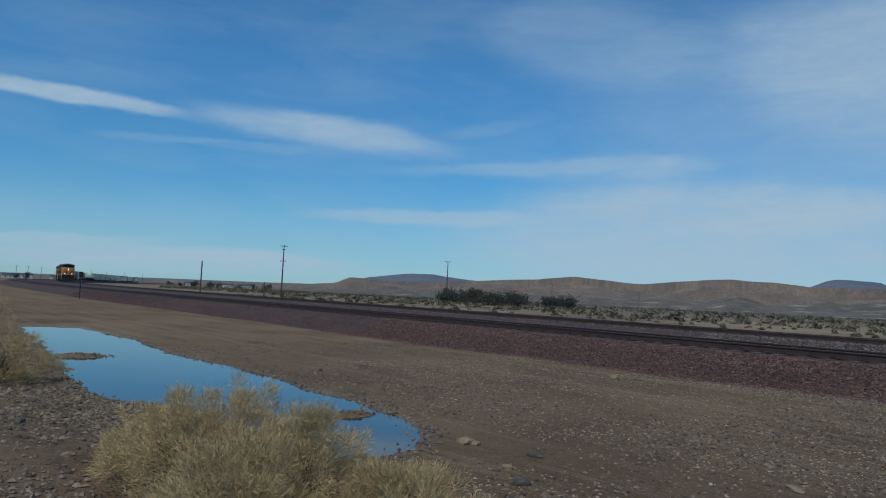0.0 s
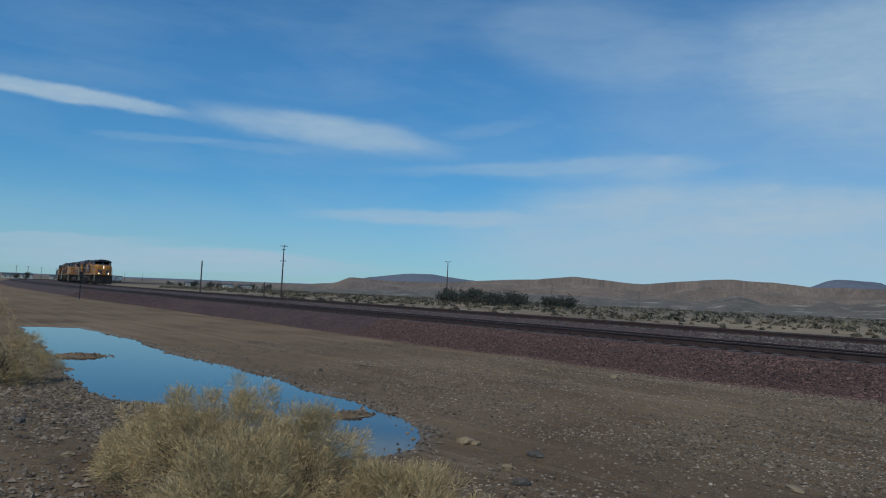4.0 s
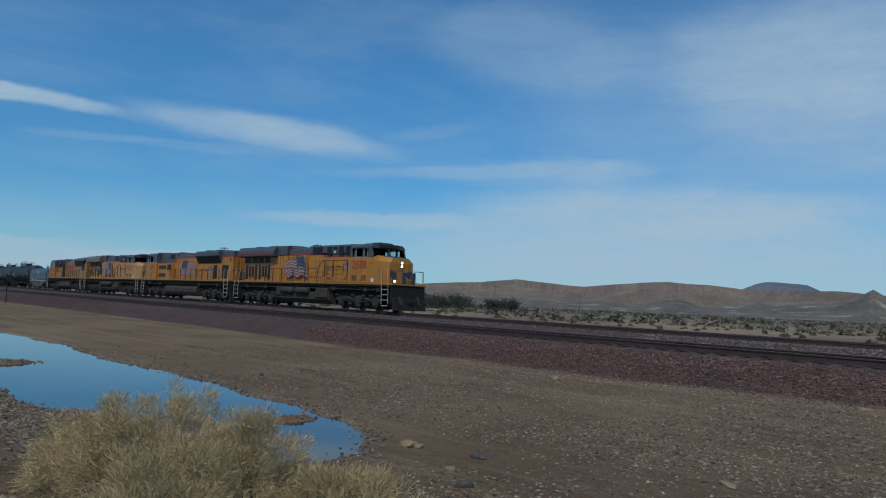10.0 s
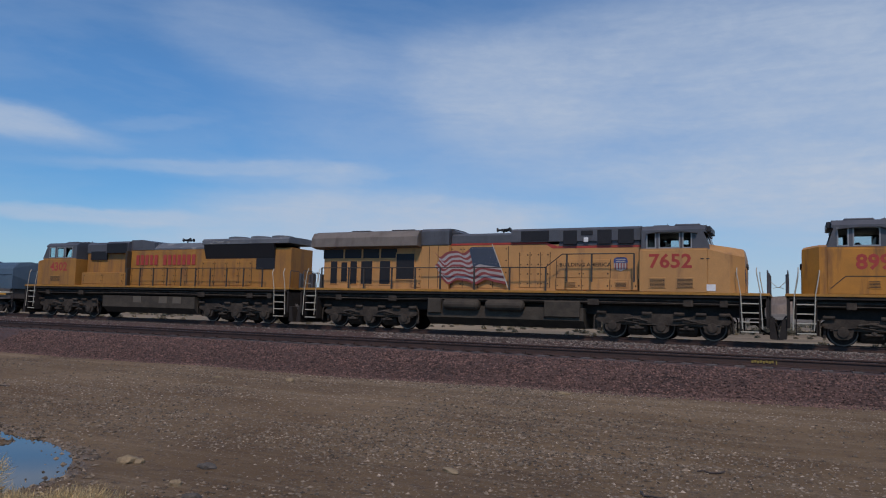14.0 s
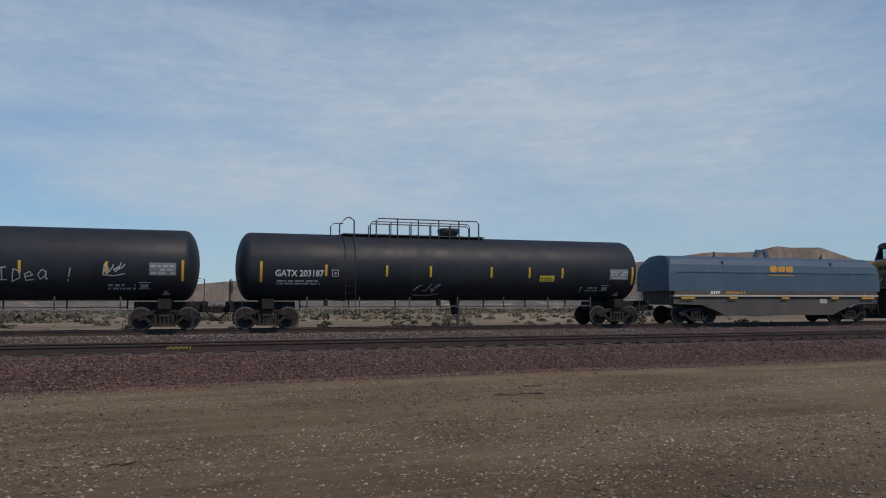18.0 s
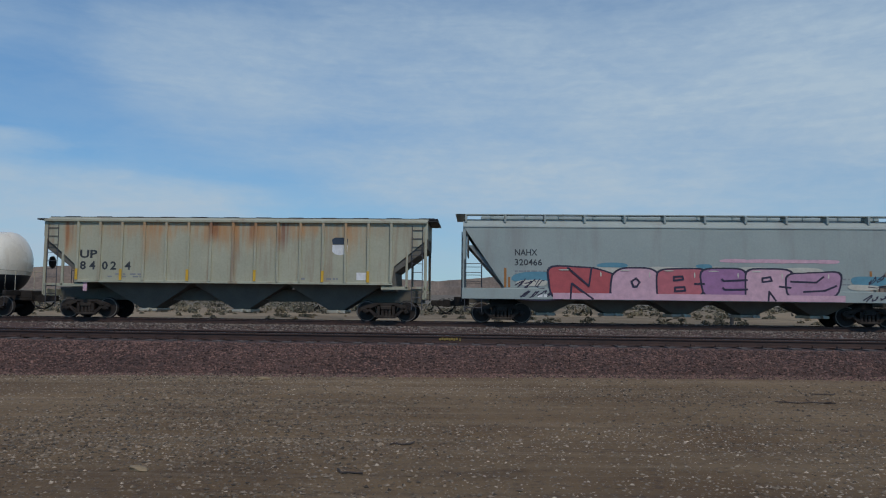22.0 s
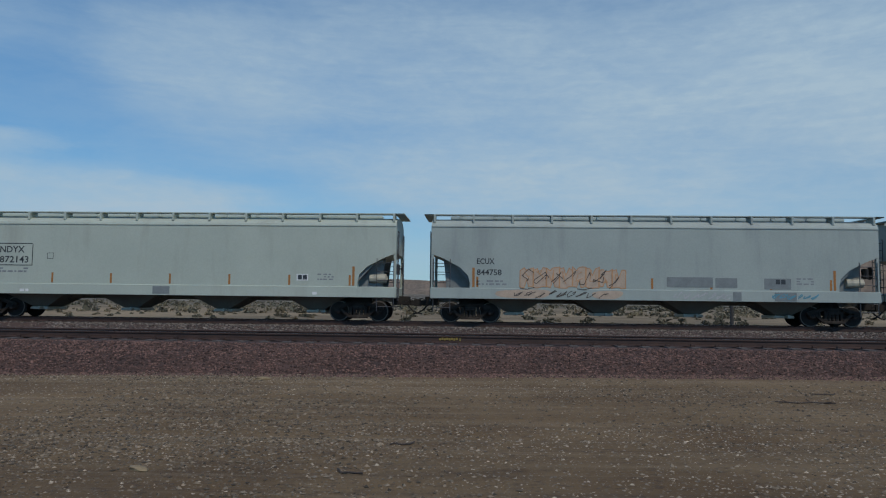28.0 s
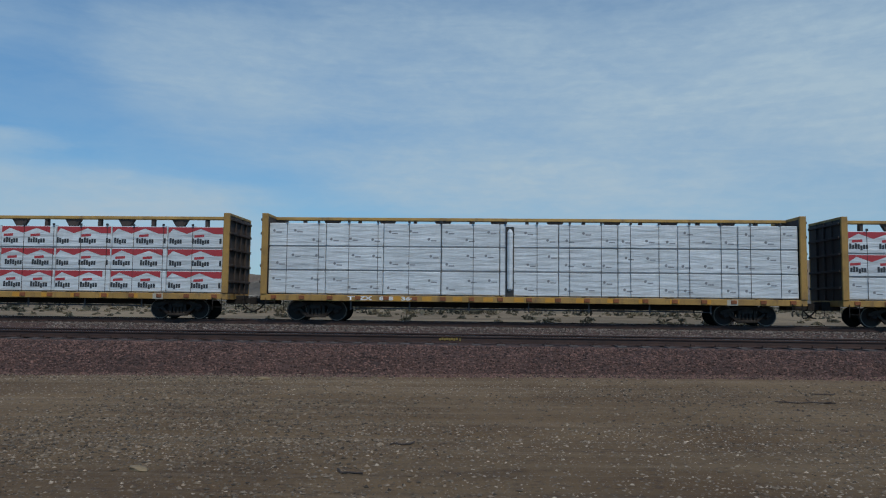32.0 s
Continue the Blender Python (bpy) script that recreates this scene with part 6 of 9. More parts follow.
def black_tank(half, label, mark, full_rail=False, x_man=0.0, rails=(-4.4, 1.3), tags=(), seed=1, words=(), placard=4.95, strips=(1.25, 4.7, 6.7, 8.5, 12.2, 14.2, 15.8)):
    e = thing("tank_car", label=label, category="tank car", group="black tank cars")
    R, zc = 1.47, 2.66
    bm = B()
    tank_shell(bm, R, zc, -half + 0.72, half - 0.72, 0.60)
    part("tank", bm, M["tank_black"], e, smooth=True)
    surf = round_y(R, zc)
    tx = half - 2.02
    tank_ends(e, half, tx)
    for x in (-tx, tx):
        add_truck(e, x, False, 0.46, 1.78)
    add_couplers(e, half)
    side_rail(e, -tx + 1.6, tx - 1.6, 0.92, 1.30, M["rail_grey"], 2.0)
    pieces("hanger", [(x, x + 0.14, -0.9, -0.6, 0.95, 1.25) for x in (-tx + 2.4, -0.8)], M["under"], e, bevel=0.02)
    part("outlet_valve", lathe(B(), [(0.55, 0.16), (0.8, 0.20), (1.25, 0.26)], "z", 10, centre=(0.3, 0, 0)), M["under"], e)
    # top rails and manway
    bm = B()
    manway(bm, x_man, zc + R, 0.50, 0.42)
    part("manway", bm, M["manway_grey"], e)
    zt = zc + R
    bm = B()
    if full_rail:
        for y in (-0.55,):
            pipe_rail(bm, -half + 1.1, x_man - 0.55, y, zt - 0.1, zt + 0.78, 4, 0.028)
            pipe_rail(bm, x_man + 0.05, half - 1.0, y, zt - 0.1, zt + 0.78, 4, 0.028)
            pipe_rail(bm, x_man - 1.35, x_man - 0.7, y, zt - 0.1, zt + 0.52, 1, 0.025)
            pipe_rail(bm, x_man + 0.75, x_man + 1.4, y, zt - 0.1, zt + 0.52, 1, 0.025)
        box(bm, -half + 1.2, half - 1.1, -0.42, 0.42, zt + 0.02, zt + 0.07)
    else:
        a, b = rails
        for y in (-0.62,):
            g = 1 if b > a else -1
            pipe_rail(bm, *span(a + g * 1.3, b), y, zt - 0.15, zt + 0.74, 5, 0.032)
            pipe_rail(bm, *span(a + g * 0.95, b - g * 0.5), y - 0.02, zt - 0.15, zt + 0.48, 5, 0.028)
            pipe_rail(bm, *span(a + g * 1.3, b), -y, zt - 0.15, zt + 0.74, 5, 0.026)
            tube(bm, [(a + g * u, y, zt + w) for u, w in ((-0.35, -0.2), (-0.35, 0.40), (-0.05, 0.72), (0.10, 0.74), (0.30, 0.60), (0.30, -0.2))], 0.032, 6)
            tube(bm, [(a + g * u, y - 0.03, zt + w) for u, w in ((-0.75, -0.3), (-0.75, 0.30), (-0.6, 0.44), (-0.2, 0.46))], 0.026, 6)
        box(bm, *span(a - g * 0.2, b + g * 0.3), -0.60, 0.60, zt - 0.02, zt + 0.03)
    part("top_rail", bm, M["rail_grey"], e)
    bm = B()
    lx = rails[0] if not full_rail else -half + 0.95
    for s in (-1, 1):
        for q in (-0.22, 0.22):
            tube(bm, [(lx + q, s * 1.42, 0.5), (lx + q, s * 1.42, 2.58)] + [(lx + q, s * (R + 0.05) * math.cos(a), zc + (R + 0.05) * math.sin(a)) for a in (0.3, 0.6, 0.9, 1.2)], 0.012, 4)
        for z in np.arange(0.6, 2.6, 0.3):
            tube(bm, [(lx - 0.22, s * 1.42, z), (lx + 0.22, s * 1.42, z)], 0.011, 4)
    part("ladder", bm, M["tank_black"], e)
    # markings
    for x in [-half + u for u in strips] + [half - 1.4]:
        end = abs(x) > half - 2
        reflectors(e, [x], 1.95 if end else 2.22, 0.10, 0.85 if end else 0.48, surf)
    if mark:
        lettering(mark, -half + 2.28, 2.20, 0.26, surf, M["chalk_bright"], e, "reporting_mark", 2.02, bold=0.008)
    small_print(-half + 2.35, 1.86, 1.8, 0.22, 2, surf, M["chalk"], e, seed)
    quads("stencil_box", [(-half + 4.65, 2.20, 0.28, 0.03), (-half + 4.65, 2.46, 0.28, 0.03), (-half + 4.65, 2.2, 0.03, 0.28), (-half + 4.90, 2.2, 0.03, 0.28), (-half + 4.74, 2.29, 0.1, 0.09)], surf, M["chalk"], e)
    quads("placard", [(half - placard, 2.06, 0.75, 0.28)], surf, M["placard"], e, "yellow warning placard")
    small_print(half - placard + 0.06, 2.11, 0.63, 0.17, 2, lambda z: surf(z) - 0.004, M["wrap_dark"], e, seed + 3)
    quads("data_plate", [(half - 2.6, 2.18, 1.0, 0.50)], surf, M["patch"], e)
    small_print(half - 2.55, 2.22, 0.92, 0.42, 3, lambda z: surf(z) - 0.004, M["chalk"], e, seed + 5)
    small_print(half - 4.1, 1.62, 1.0, 0.26, 2, surf, M["chalk"], e, seed + 6)
    quads("stencil_box", [(half - 3.0, 1.64, 0.45, 0.03), (half - 3.0, 1.88, 0.45, 0.03), (half - 2.93, 1.70, 0.3, 0.12)], surf, M["chalk"], e)
    polygon("hazard_diamond", [[(half - 2.15, 1.42), (half - 1.98, 1.60), (half - 1.81, 1.42), (half - 1.98, 1.24)]], surf, M["tag_rose"], e)
    for x, z, w, h, n, sd in tags:
        scribble(x, z, w, h, n, sd, surf, M["chalk"], e, 0.04)
    for txt, x, z, w, h in words:
        pen_words(txt, x, z, w, h, surf, M["chalk"], e, seed=seed)
    return e


def run_down(mat, name, runs, top=3.80):
    """A copy of a tank's paint with runs of rust below its fittings. runs: middle, half width, length, strength, colour."""
    mt = mat.copy()
    mt.name = name
    nd, ln = mt.node_tree.nodes, mt.node_tree.links
    b = nd["Principled BSDF"]
    tc = nd.new("ShaderNodeTexCoord")
    sep = nd.new("ShaderNodeSeparateXYZ")
    ln.new(tc.outputs["Object"], sep.inputs[0])

    def math_node(op, a, c):
        n = nd.new("ShaderNodeMath")
        n.operation = op
        for sock, v in ((n.inputs[0], a), (n.inputs[1], c)):
            if isinstance(v, (int, float)):
                sock.default_value = v
            else:
                ln.new(v, sock)
        return n.outputs[0]

    def ramp(v, lo, hi, a, c):
        n = nd.new("ShaderNodeMapRange")
        n.interpolation_type = "SMOOTHSTEP"
        for k, w in (("From Min", lo), ("From Max", hi), ("To Min", a), ("To Max", c)):
            n.inputs[k].default_value = w
        ln.new(v, n.inputs[0])
        return n.outputs[0]

    def noise(sx, sz, seed):
        mp = nd.new("ShaderNodeMapping")
        mp.inputs["Scale"].default_value = (sx, 0.4, sz)
        mp.inputs["Location"].default_value = (seed, 0, seed * 0.7)
        ln.new(tc.outputs["Object"], mp.inputs[0])
        n = nd.new("ShaderNodeTexNoise")
        n.inputs["Scale"].default_value = 1.0
        n.inputs["Detail"].default_value = 7
        ln.new(mp.outputs[0], n.inputs["Vector"])
        return n.outputs["Fac"]
    col = b.inputs["Base Color"].links[0].from_socket
    for i, (x, w, length, amount, tint) in enumerate(runs):
        off = math_node("ABSOLUTE", math_node("SUBTRACT", sep.outputs[0], x), 0.0)
        wide = ramp(off, w * 0.45, w * 1.15, 1.0, 0.0)
        # each run ends at a height of its own
        foot = math_node("ADD", sep.outputs[2], math_node("MULTIPLY", math_node("SUBTRACT", noise(5.0, 0.15, 3.1 + i), 0.5), 1.6))
        tall = ramp(foot, top - length, top - length * 0.35, 0.0, 1.0)
        thread = ramp(noise(7.0, 0.35, 9.7 + 2 * i), 0.34, 0.58, 0.10 + 0.35 * amount ** 3, 1.0)
        fac = math_node("MULTIPLY", math_node("MULTIPLY", wide, tall), math_node("MULTIPLY", thread, amount))
        fac = math_node("MULTIPLY", fac, ramp(noise(2.0, 1.2, 5.3 + i), 0.3, 0.6, 0.55, 1.0))
        mx = nd.new("ShaderNodeMix")
        mx.data_type = "RGBA"
        ln.new(fac, mx.inputs[0])
        ln.new(col, mx.inputs[6])
        mx.inputs[7].default_value = tint
        col = mx.outputs[2]
    ln.new(col, b.inputs["Base Color"])
    return mt


OCHRE, RUST_RED = (0.48, 0.215, 0.06, 1), (0.21, 0.042, 0.012, 1)


def white_tank(half, label, mark, paint, runs=(), tags=(), flip=False, seed=1, rusty_ladder=False):
    e = thing("tank_car", label=label, category="tank car", group="white tank cars")
    R, zc = 1.40, 2.45
    over, half = half, half - 0.55
    bm = B()
    x0, x1 = -half + 0.45, half - 0.42
    tank_shell(bm, R, zc, x0, x1, 0.72, 40)
    cut = bmesh.ops.bisect_plane(bm, geom=bm.verts[:] + bm.edges[:] + bm.faces[:], plane_co=(0, 0, 1.87), plane_no=(0, 0, 1))
    for f in bm.faces:
        f.material_index = 1 if f.calc_center_median().z < 1.87 else 0
    part("tank", bm, [run_down(paint, "rust_run_tank_paint", runs), M["tank_black"]], e, smooth=True)
    surf = round_y(R, zc)
    tx = half - 1.68
    tank_ends(e, half + 0.15, tx, True, over)
    for x in (-tx, tx):
        add_truck(e, x, False, 0.46, 1.80)
    add_couplers(e, over)
    side_rail(e, -tx + 1.7, tx - 1.5, 0.86, 1.25, M["rail_grey"], 1.7)
    pieces("hanger", [(x, x + 0.18, -0.9, -0.65, 0.78, 1.2) for x in (-2.6, -0.9, 1.0)], M["under"], e, bevel=0.02)
    part("outlet_valve", lathe(B(), [(0.55, 0.16), (0.8, 0.20), (1.25, 0.26)], "z", 10, centre=(0.3, 0, 0)), M["under"], e)
    g = -1 if flip else 1
    zt = zc + R
    # loading platform with bonnet and rails
    bm = B()
    box(bm, *span(g * -1.75, g * 1.05), -1.0, 1.0, zt - 0.10, zt - 0.02, 0.01)
    part("platform", bm, paint, e)
    bm = B()
    lathe(bm, [(zt - 0.05, 0.50), (zt + 0.12, 0.50)], "z", 18, centre=(0, 0, 0))
    lathe(bm, [(zt + 0.12, 0.44), (zt + 0.62, 0.44), (zt + 0.66, 0.50), (zt + 0.72, 0.50), (zt + 0.74, 0.2)], "z", 18, centre=(0, 0, 0))
    part("bonnet", bm, paint, e, "white valve bonnet with rust")
    bm = B()
    box(bm, *span(-0.26, 0.26), -0.47, -0.42, zt + 0.20, zt + 0.58, 0.02)
    part("bonnet_hatch", bm, M["rust_pale"], e)
    bm = B()
    for y in (-0.98, 0.98):
        for x in (-0.75, 1.05):
            tube(bm, [(g * x, y, zt - 0.05), (g * x, y, zt + 0.72)], 0.018, 5)
        tube(bm, [(g * -0.35, y, zt + 0.72), (g * 0.55, y, zt + 0.72), (g * 1.05, y, zt + 0.50)], 0.018, 5)
        tube(bm, [(g * -0.35, y, zt + 0.36), (g * 0.55, y, zt + 0.36), (g * 1.05, y, zt + 0.20)], 0.018, 5)
        tube(bm, [(g * -1.75, y, zt + 0.75), (g * -1.1, y, zt + 0.72)], 0.018, 5)
        tube(bm, [(g * -1.75, y, zt + 0.78), (g * -1.15, y, zt + 0.48)], 0.018, 5)
        tube(bm, [(g * -1.75, y, zt + 0.30), (g * -1.15, y, zt + 0.05)], 0.018, 5)
        tube(bm, [(g * -1.1, y, zt - 0.05), (g * -1.1, y, zt + 0.74)], 0.018, 5)
    part("platform_rail", bm, M["white"], e)
    bm = B()
    lx = g * -0.62
    for s in (-1, 1):
        pth = [(s * 1.44, 1.93), (s * 1.44, 2.40)] + [(s * (R + 0.06) * math.cos(a), zc + (R + 0.06) * math.sin(a)) for a in (0.25, 0.5, 0.75, 1.0)]
        for q in (-0.22, 0.22):
            tube(bm, [(lx + q, yy, zz) for yy, zz in pth], 0.014, 5)
        part("lower_ladder", ladder(B(), lx, s * 1.44, 0.5, 1.87, 0.44, 5, 0.014), M["tank_black"], e)
        for i in range(5, 12):
            z = 0.6 + i * 0.26
            yy = 1.44 if z < 2.45 else (R + 0.06) * math.cos(math.asin(min(1, (z - zc) / (R + 0.06))))
            tube(bm, [(lx - 0.22, s * yy, z), (lx + 0.22, s * yy, z)], 0.012, 4)
    part("ladder", bm, M["rust_pale"] if rusty_ladder else M["white"], e)
    rx = [(-half + 1.15, 0.95), (-half + 4.1, 0.50), (g * 1.45 - 0.4, 0.5), (half - 3.6, 0.52), (half - 1.55, 0.95)]
    for x, h in rx:
        reflectors(e, [x], 2.30, 0.13, h, surf)
    lettering(mark, -half + 1.85, 2.00, 0.23, surf, M["wrap_dark"], e, "reporting_mark", 1.85, bold=0.006)
    small_print(-half + 1.85, 1.66, 1.8, 0.22, 2, surf, M["chalk"], e, seed)
    small_print(-half + 4.3, 1.55, 1.2, 0.34, 4, surf, M["chalk"], e, seed + 1)
    quads("placard", [(half - 4.75, 2.28, 0.78, 0.30)], surf, M["placard"], e, "yellow warning placard")
    small_print(half - 4.7, 2.33, 0.68, 0.2, 2, lambda z: surf(z) - 0.004, M["wrap_dark"], e, seed + 3)
    small_print(half - 2.75, 2.25, 1.05, 0.52, 5, surf, M["wrap_grey"], e, seed + 5)
    polygon("hazard_diamond", [[(half - 1.99, 1.58), (half - 1.86, 1.71), (half - 1.73, 1.58), (half - 1.86, 1.45)]], surf, M["chalk"], e)
    for x, z, w, h, n, sd in tags:
        scribble(x, z, w, h, n, sd, surf, M["wrap_dark"], e, 0.045)
    return e


def hopper_ends(parent, half, xb, paint, top, cutout=True):
    """End frame: corner posts, ladders, platform, brake gear."""
    for e in (-1, 1):
        x = e * xb
        pieces("corner_post", [(*span(x - e * 0.02, x - e * 0.14), *span(s * 1.50, s * 1.36), 1.0, top - 0.05) for s in (-1, 1)], paint, parent)
        pieces("end_sill", [(*span(x, x - e * 0.3), -1.5, 1.5, 1.02, 1.45)], paint, parent, bevel=0.02)
        for s in (-1, 1):
            part("side_ladder", ladder(B(), x - e * 0.48, s * 1.53, 0.45, 2.7, 0.72), M["rail_grey"], parent)
            part("end_ladder", ladder(B(), x + e * 0.02, s * 1.1, 0.9, top - 0.2, 0.42, along="y"), M["rail_grey"], parent)
        pieces("draft_sill", [(*span(e * (xb - 0.3), e * (half - 0.35)), -0.35, 0.35, 0.72, 1.1)], M["under"], parent, bevel=0.02)
        pieces("bolster", [(*span(e * (xb - 2.6), e * (xb - 1.2)), -0.4, 0.4, 0.75, 1.3)], M["under"], parent, bevel=0.03)
    bm = B()
    lathe(bm, [(xb + 0.10, 0.02), (xb + 0.12, 0.28), (xb + 0.15, 0.28), (xb + 0.17, 0.02)], "x", 14, centre=(0, -0.45, 2.3))
    tube(bm, [(xb, -0.45, 2.3), (xb + 0.15, -0.45, 2.3)], 0.03, 6)
    box(bm, xb - 0.15, xb + 0.02, -0.62, -0.28, 2.05, 2.5, 0.03)
    part("brake_wheel", bm, M["iron"], parent)
    bm = B()
    lathe(bm, [(xb - 1.25, 0.06), (xb - 1.2, 0.2), (xb - 0.5, 0.2), (xb - 0.42, 0.06)], "x", 12, centre=(0, -1.05, 1.85))
    part("brake_cylinder", bm, M["rail_light"], parent, "pale brake reservoir")


def roofwalk(parent, xb, z, mat, step=1.63):
    bm = B()
    n = int(2 * xb / step)
    for s in (-1, 1):
        box(bm, -xb - 0.28, xb + 0.28, *span(s * 0.95, s * 1.40), z + 0.09, z + 0.13)
        for i in range(n + 1):
            x = -xb + 0.15 + (2 * xb - 0.3) * i / n
            box(bm, x - 0.045, x + 0.045, *span(s * 0.9, s * 1.48), z - 0.24, z + 0.10, 0.01)
    for e in (-1, 1):
        box(bm, *span(e * (xb - 0.1), e * (xb + 0.3)), -1.40, 1.40, z + 0.085, z + 0.125)
    part("roofwalk", bm, mat, parent, "roof walkway with brackets")
    bm = B()
    box(bm, -xb + 0.8, xb - 0.8, -0.35, 0.35, z + 0.02, z + 0.16, 0.03)
    for x in np.arange(-xb + 1.2, xb - 1.0, 1.5):
        box(bm, x, x + 0.16, -0.42, 0.42, z + 0.03, z + 0.19, 0.02)
    part("hatch_cover", bm, mat, parent)


def bottom_hoppers(parent, xs, w, zt, zb, paint, gate=True):
    for x in xs:
        bm = B()
        prism(bm, [(x - w, zt), (x - 0.30, zb), (x + 0.30, zb), (x + w, zt)], "y", -1.05, 1.05)
        for v in bm.verts:
            if v.co.z < zb + 0.01:
                v.co.y *= 0.62
        h = part("bottom_hopper", bm, paint, parent, "dark discharge hopper")
        if gate:
            bm = B()
            box(bm, x - 0.42, x + 0.42, -0.72, 0.72, zb - 0.12, zb, 0.02)
            lathe(bm, [(-0.98, 0.07), (-0.72, 0.07)], "y", 8, centre=(x + 0.1, 0, zb - 0.05))
            part("gate", bm, M["rail_light"], h)


def end_web(parent, xb, cut):
    """Web plates behind the end cut-outs, in grey darkened for the shade there."""
    for q in (-1, 1):
        for s in (-1, 1):
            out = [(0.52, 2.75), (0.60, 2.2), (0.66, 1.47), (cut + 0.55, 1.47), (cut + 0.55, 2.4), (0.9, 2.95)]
            part("end_web", prism(B(), [(q * (xb - u), z) for u, z in out], "y", *span(s * 1.02, s * 1.06)), M["slope_grey"], parent, "end web plate, grey darkened for shade")


def covered_hopper(half, paint, label, marks, roof_z=4.50, rounded=True, tags=None, seed=1, outlets=4, sill=(1.02, 1.48), tx=None, cut=1.25, inset=0.80, straight=False):
    """A smooth-sided covered hopper with curved roof and end cut-outs."""
    e = thing("covered_hopper", label=label, category="hopper car", group="covered hopper cars")
    xb = half - inset
    bm = B()
    z1 = 4.10
    out = [(-xb + 0.03, z1), (-xb + 0.14, 3.95), (-xb + cut, 1.60), (-xb + cut + 0.03, sill[1])] if straight else [(-xb + 0.03, z1), (-xb + 0.03, 2.92), (-xb + min(0.55, cut), 2.72), (-xb + cut, 2.35), (-xb + cut + min(0.35, 0.3 * cut), 2.0), (-xb + cut + min(0.42, 0.35 * cut), 1.70), (-xb + cut + min(0.42, 0.35 * cut), sill[1])]
    prism(bm, out + [(-x, z) for x, z in out[::-1]], "y", -1.52, 1.52)
    body = part("body", bm, paint, e)
    bm = B()
    prism(bm, [(-1.52, 4.105), (-1.50, 4.18), (-1.36, 4.34), (-1.0, roof_z - 0.06), (-0.5, roof_z), (0.5, roof_z), (1.0, roof_z - 0.06), (1.36, 4.34), (1.50, 4.18), (1.52, 4.105)], "x", -xb + 0.03, xb - 0.03)
    part("roof", bm, paint, e)
    for s in (-1, 1):
        pieces("eave_rail", [(-xb + 0.02, xb - 0.02, *span(s * 1.515, s * 1.545), 4.06, 4.12)], paint, e)
        pieces("side_sill", [(-xb, xb, *span(s * 1.42, s * 1.56), sill[0], sill[1])], paint, e, bevel=0.015)
    bm = B()
    # inner slope sheets, their grey darkened for shade, and centre sill
    for q in (-1, 1):
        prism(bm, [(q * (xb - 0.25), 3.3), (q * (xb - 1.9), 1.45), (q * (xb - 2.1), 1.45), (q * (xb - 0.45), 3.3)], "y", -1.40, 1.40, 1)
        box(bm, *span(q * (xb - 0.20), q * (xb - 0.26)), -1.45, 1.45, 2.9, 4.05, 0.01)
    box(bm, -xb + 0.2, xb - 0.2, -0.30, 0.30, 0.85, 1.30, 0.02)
    part("slope_sheet", bm, [M["hop_dark"], M["slope_grey"]], e, "end slope sheet, grey darkened for shade")
    if cut > 1.0 and not straight:
        end_web(e, xb, cut)
    n = outlets
    xs = [-(xb - 3.6) + 2 * (xb - 3.6) * i / (n - 1) for i in range(n)]
    bottom_hoppers(e, xs, 1.35 if n > 3 else 1.9, sill[0] + 0.02, 0.46, M["hop_dark"])
    hopper_ends(e, half, xb, paint, 4.1)
    roofwalk(e, xb, roof_z, paint)
    t = tx or xb - 1.70
    for x in (-t, t):
        add_truck(e, x, False, 0.44, 1.70)
    add_couplers(e, half)
    surf = flat_y(-1.524)
    reflectors(e, [-xb + 1.95 + i * (2 * xb - 4.0) / 6 for i in range(7)], 1.52, 0.09, 0.44, surf, "reflector_dull")
    reflectors(e, [-xb + 1.78, xb - 1.9], 1.52, 0.10, 0.82, lambda z: -1.528, "reflector_dull")
    for txt, x, z, hh, ww in marks:
        lettering(txt, x, z, hh, surf, M["wrap_dark"], e, "reporting_mark", ww, bold=0.006)
    if marks:
        x0 = marks[0][1]
        small_print(x0, marks[-1][2] - 0.42, 1.3, 0.26, 2, surf, M["wrap_grey"], e, seed)
    small_print(xb - 3.4, 1.75, 0.7, 0.32, 3, surf, M["wrap_grey"], e, seed + 2)
    quads("stencil_box", [(xb - 4.3, 1.72, 0.50, 0.28)], surf, M["white"], e)
    quads("stencil_print", [(xb - 4.25, 1.76, 0.18, 0.2), (xb - 4.03, 1.76, 0.18, 0.2)], lambda z: -1.528, M["wrap_dark"], e)
    quads("data_tag", [(-xb + 3.2, 1.12, 0.2, 0.12), (-xb + 3.45, 1.12, 0.14, 0.12), (xb - 3.6, 1.12, 0.2, 0.12)], flat_y(-1.564), M["white"], e)
    if tags:
        tags(e, half, xb)
    return e


def side_skin(z):
    """Flank of a hopper: the sill stands a little proud of the body."""
    return -1.527 if z > 1.48 else -1.566


def bubble(cx, cz, w, h, seed, n=22, square=2.6):
    r = random.Random(seed)
    ph = [r.uniform(0, 6.28) for _ in range(3)]
    pts = []
    for i in range(n):
        a = 2 * math.pi * i / n
        c, s = math.cos(a), math.sin(a)
        k = 1 + 0.07 * math.sin(2 * a + ph[0]) + 0.06 * math.sin(3 * a + ph[1])
        pts.append((cx + w / 2 * k * math.copysign(abs(c) ** (2 / square), c), cz + h / 2 * k * math.copysign(abs(s) ** (2 / square), s)))
    return pts


def clipped(p, lo, hi):
    return [(x, min(max(z, lo), hi)) for x, z in p]


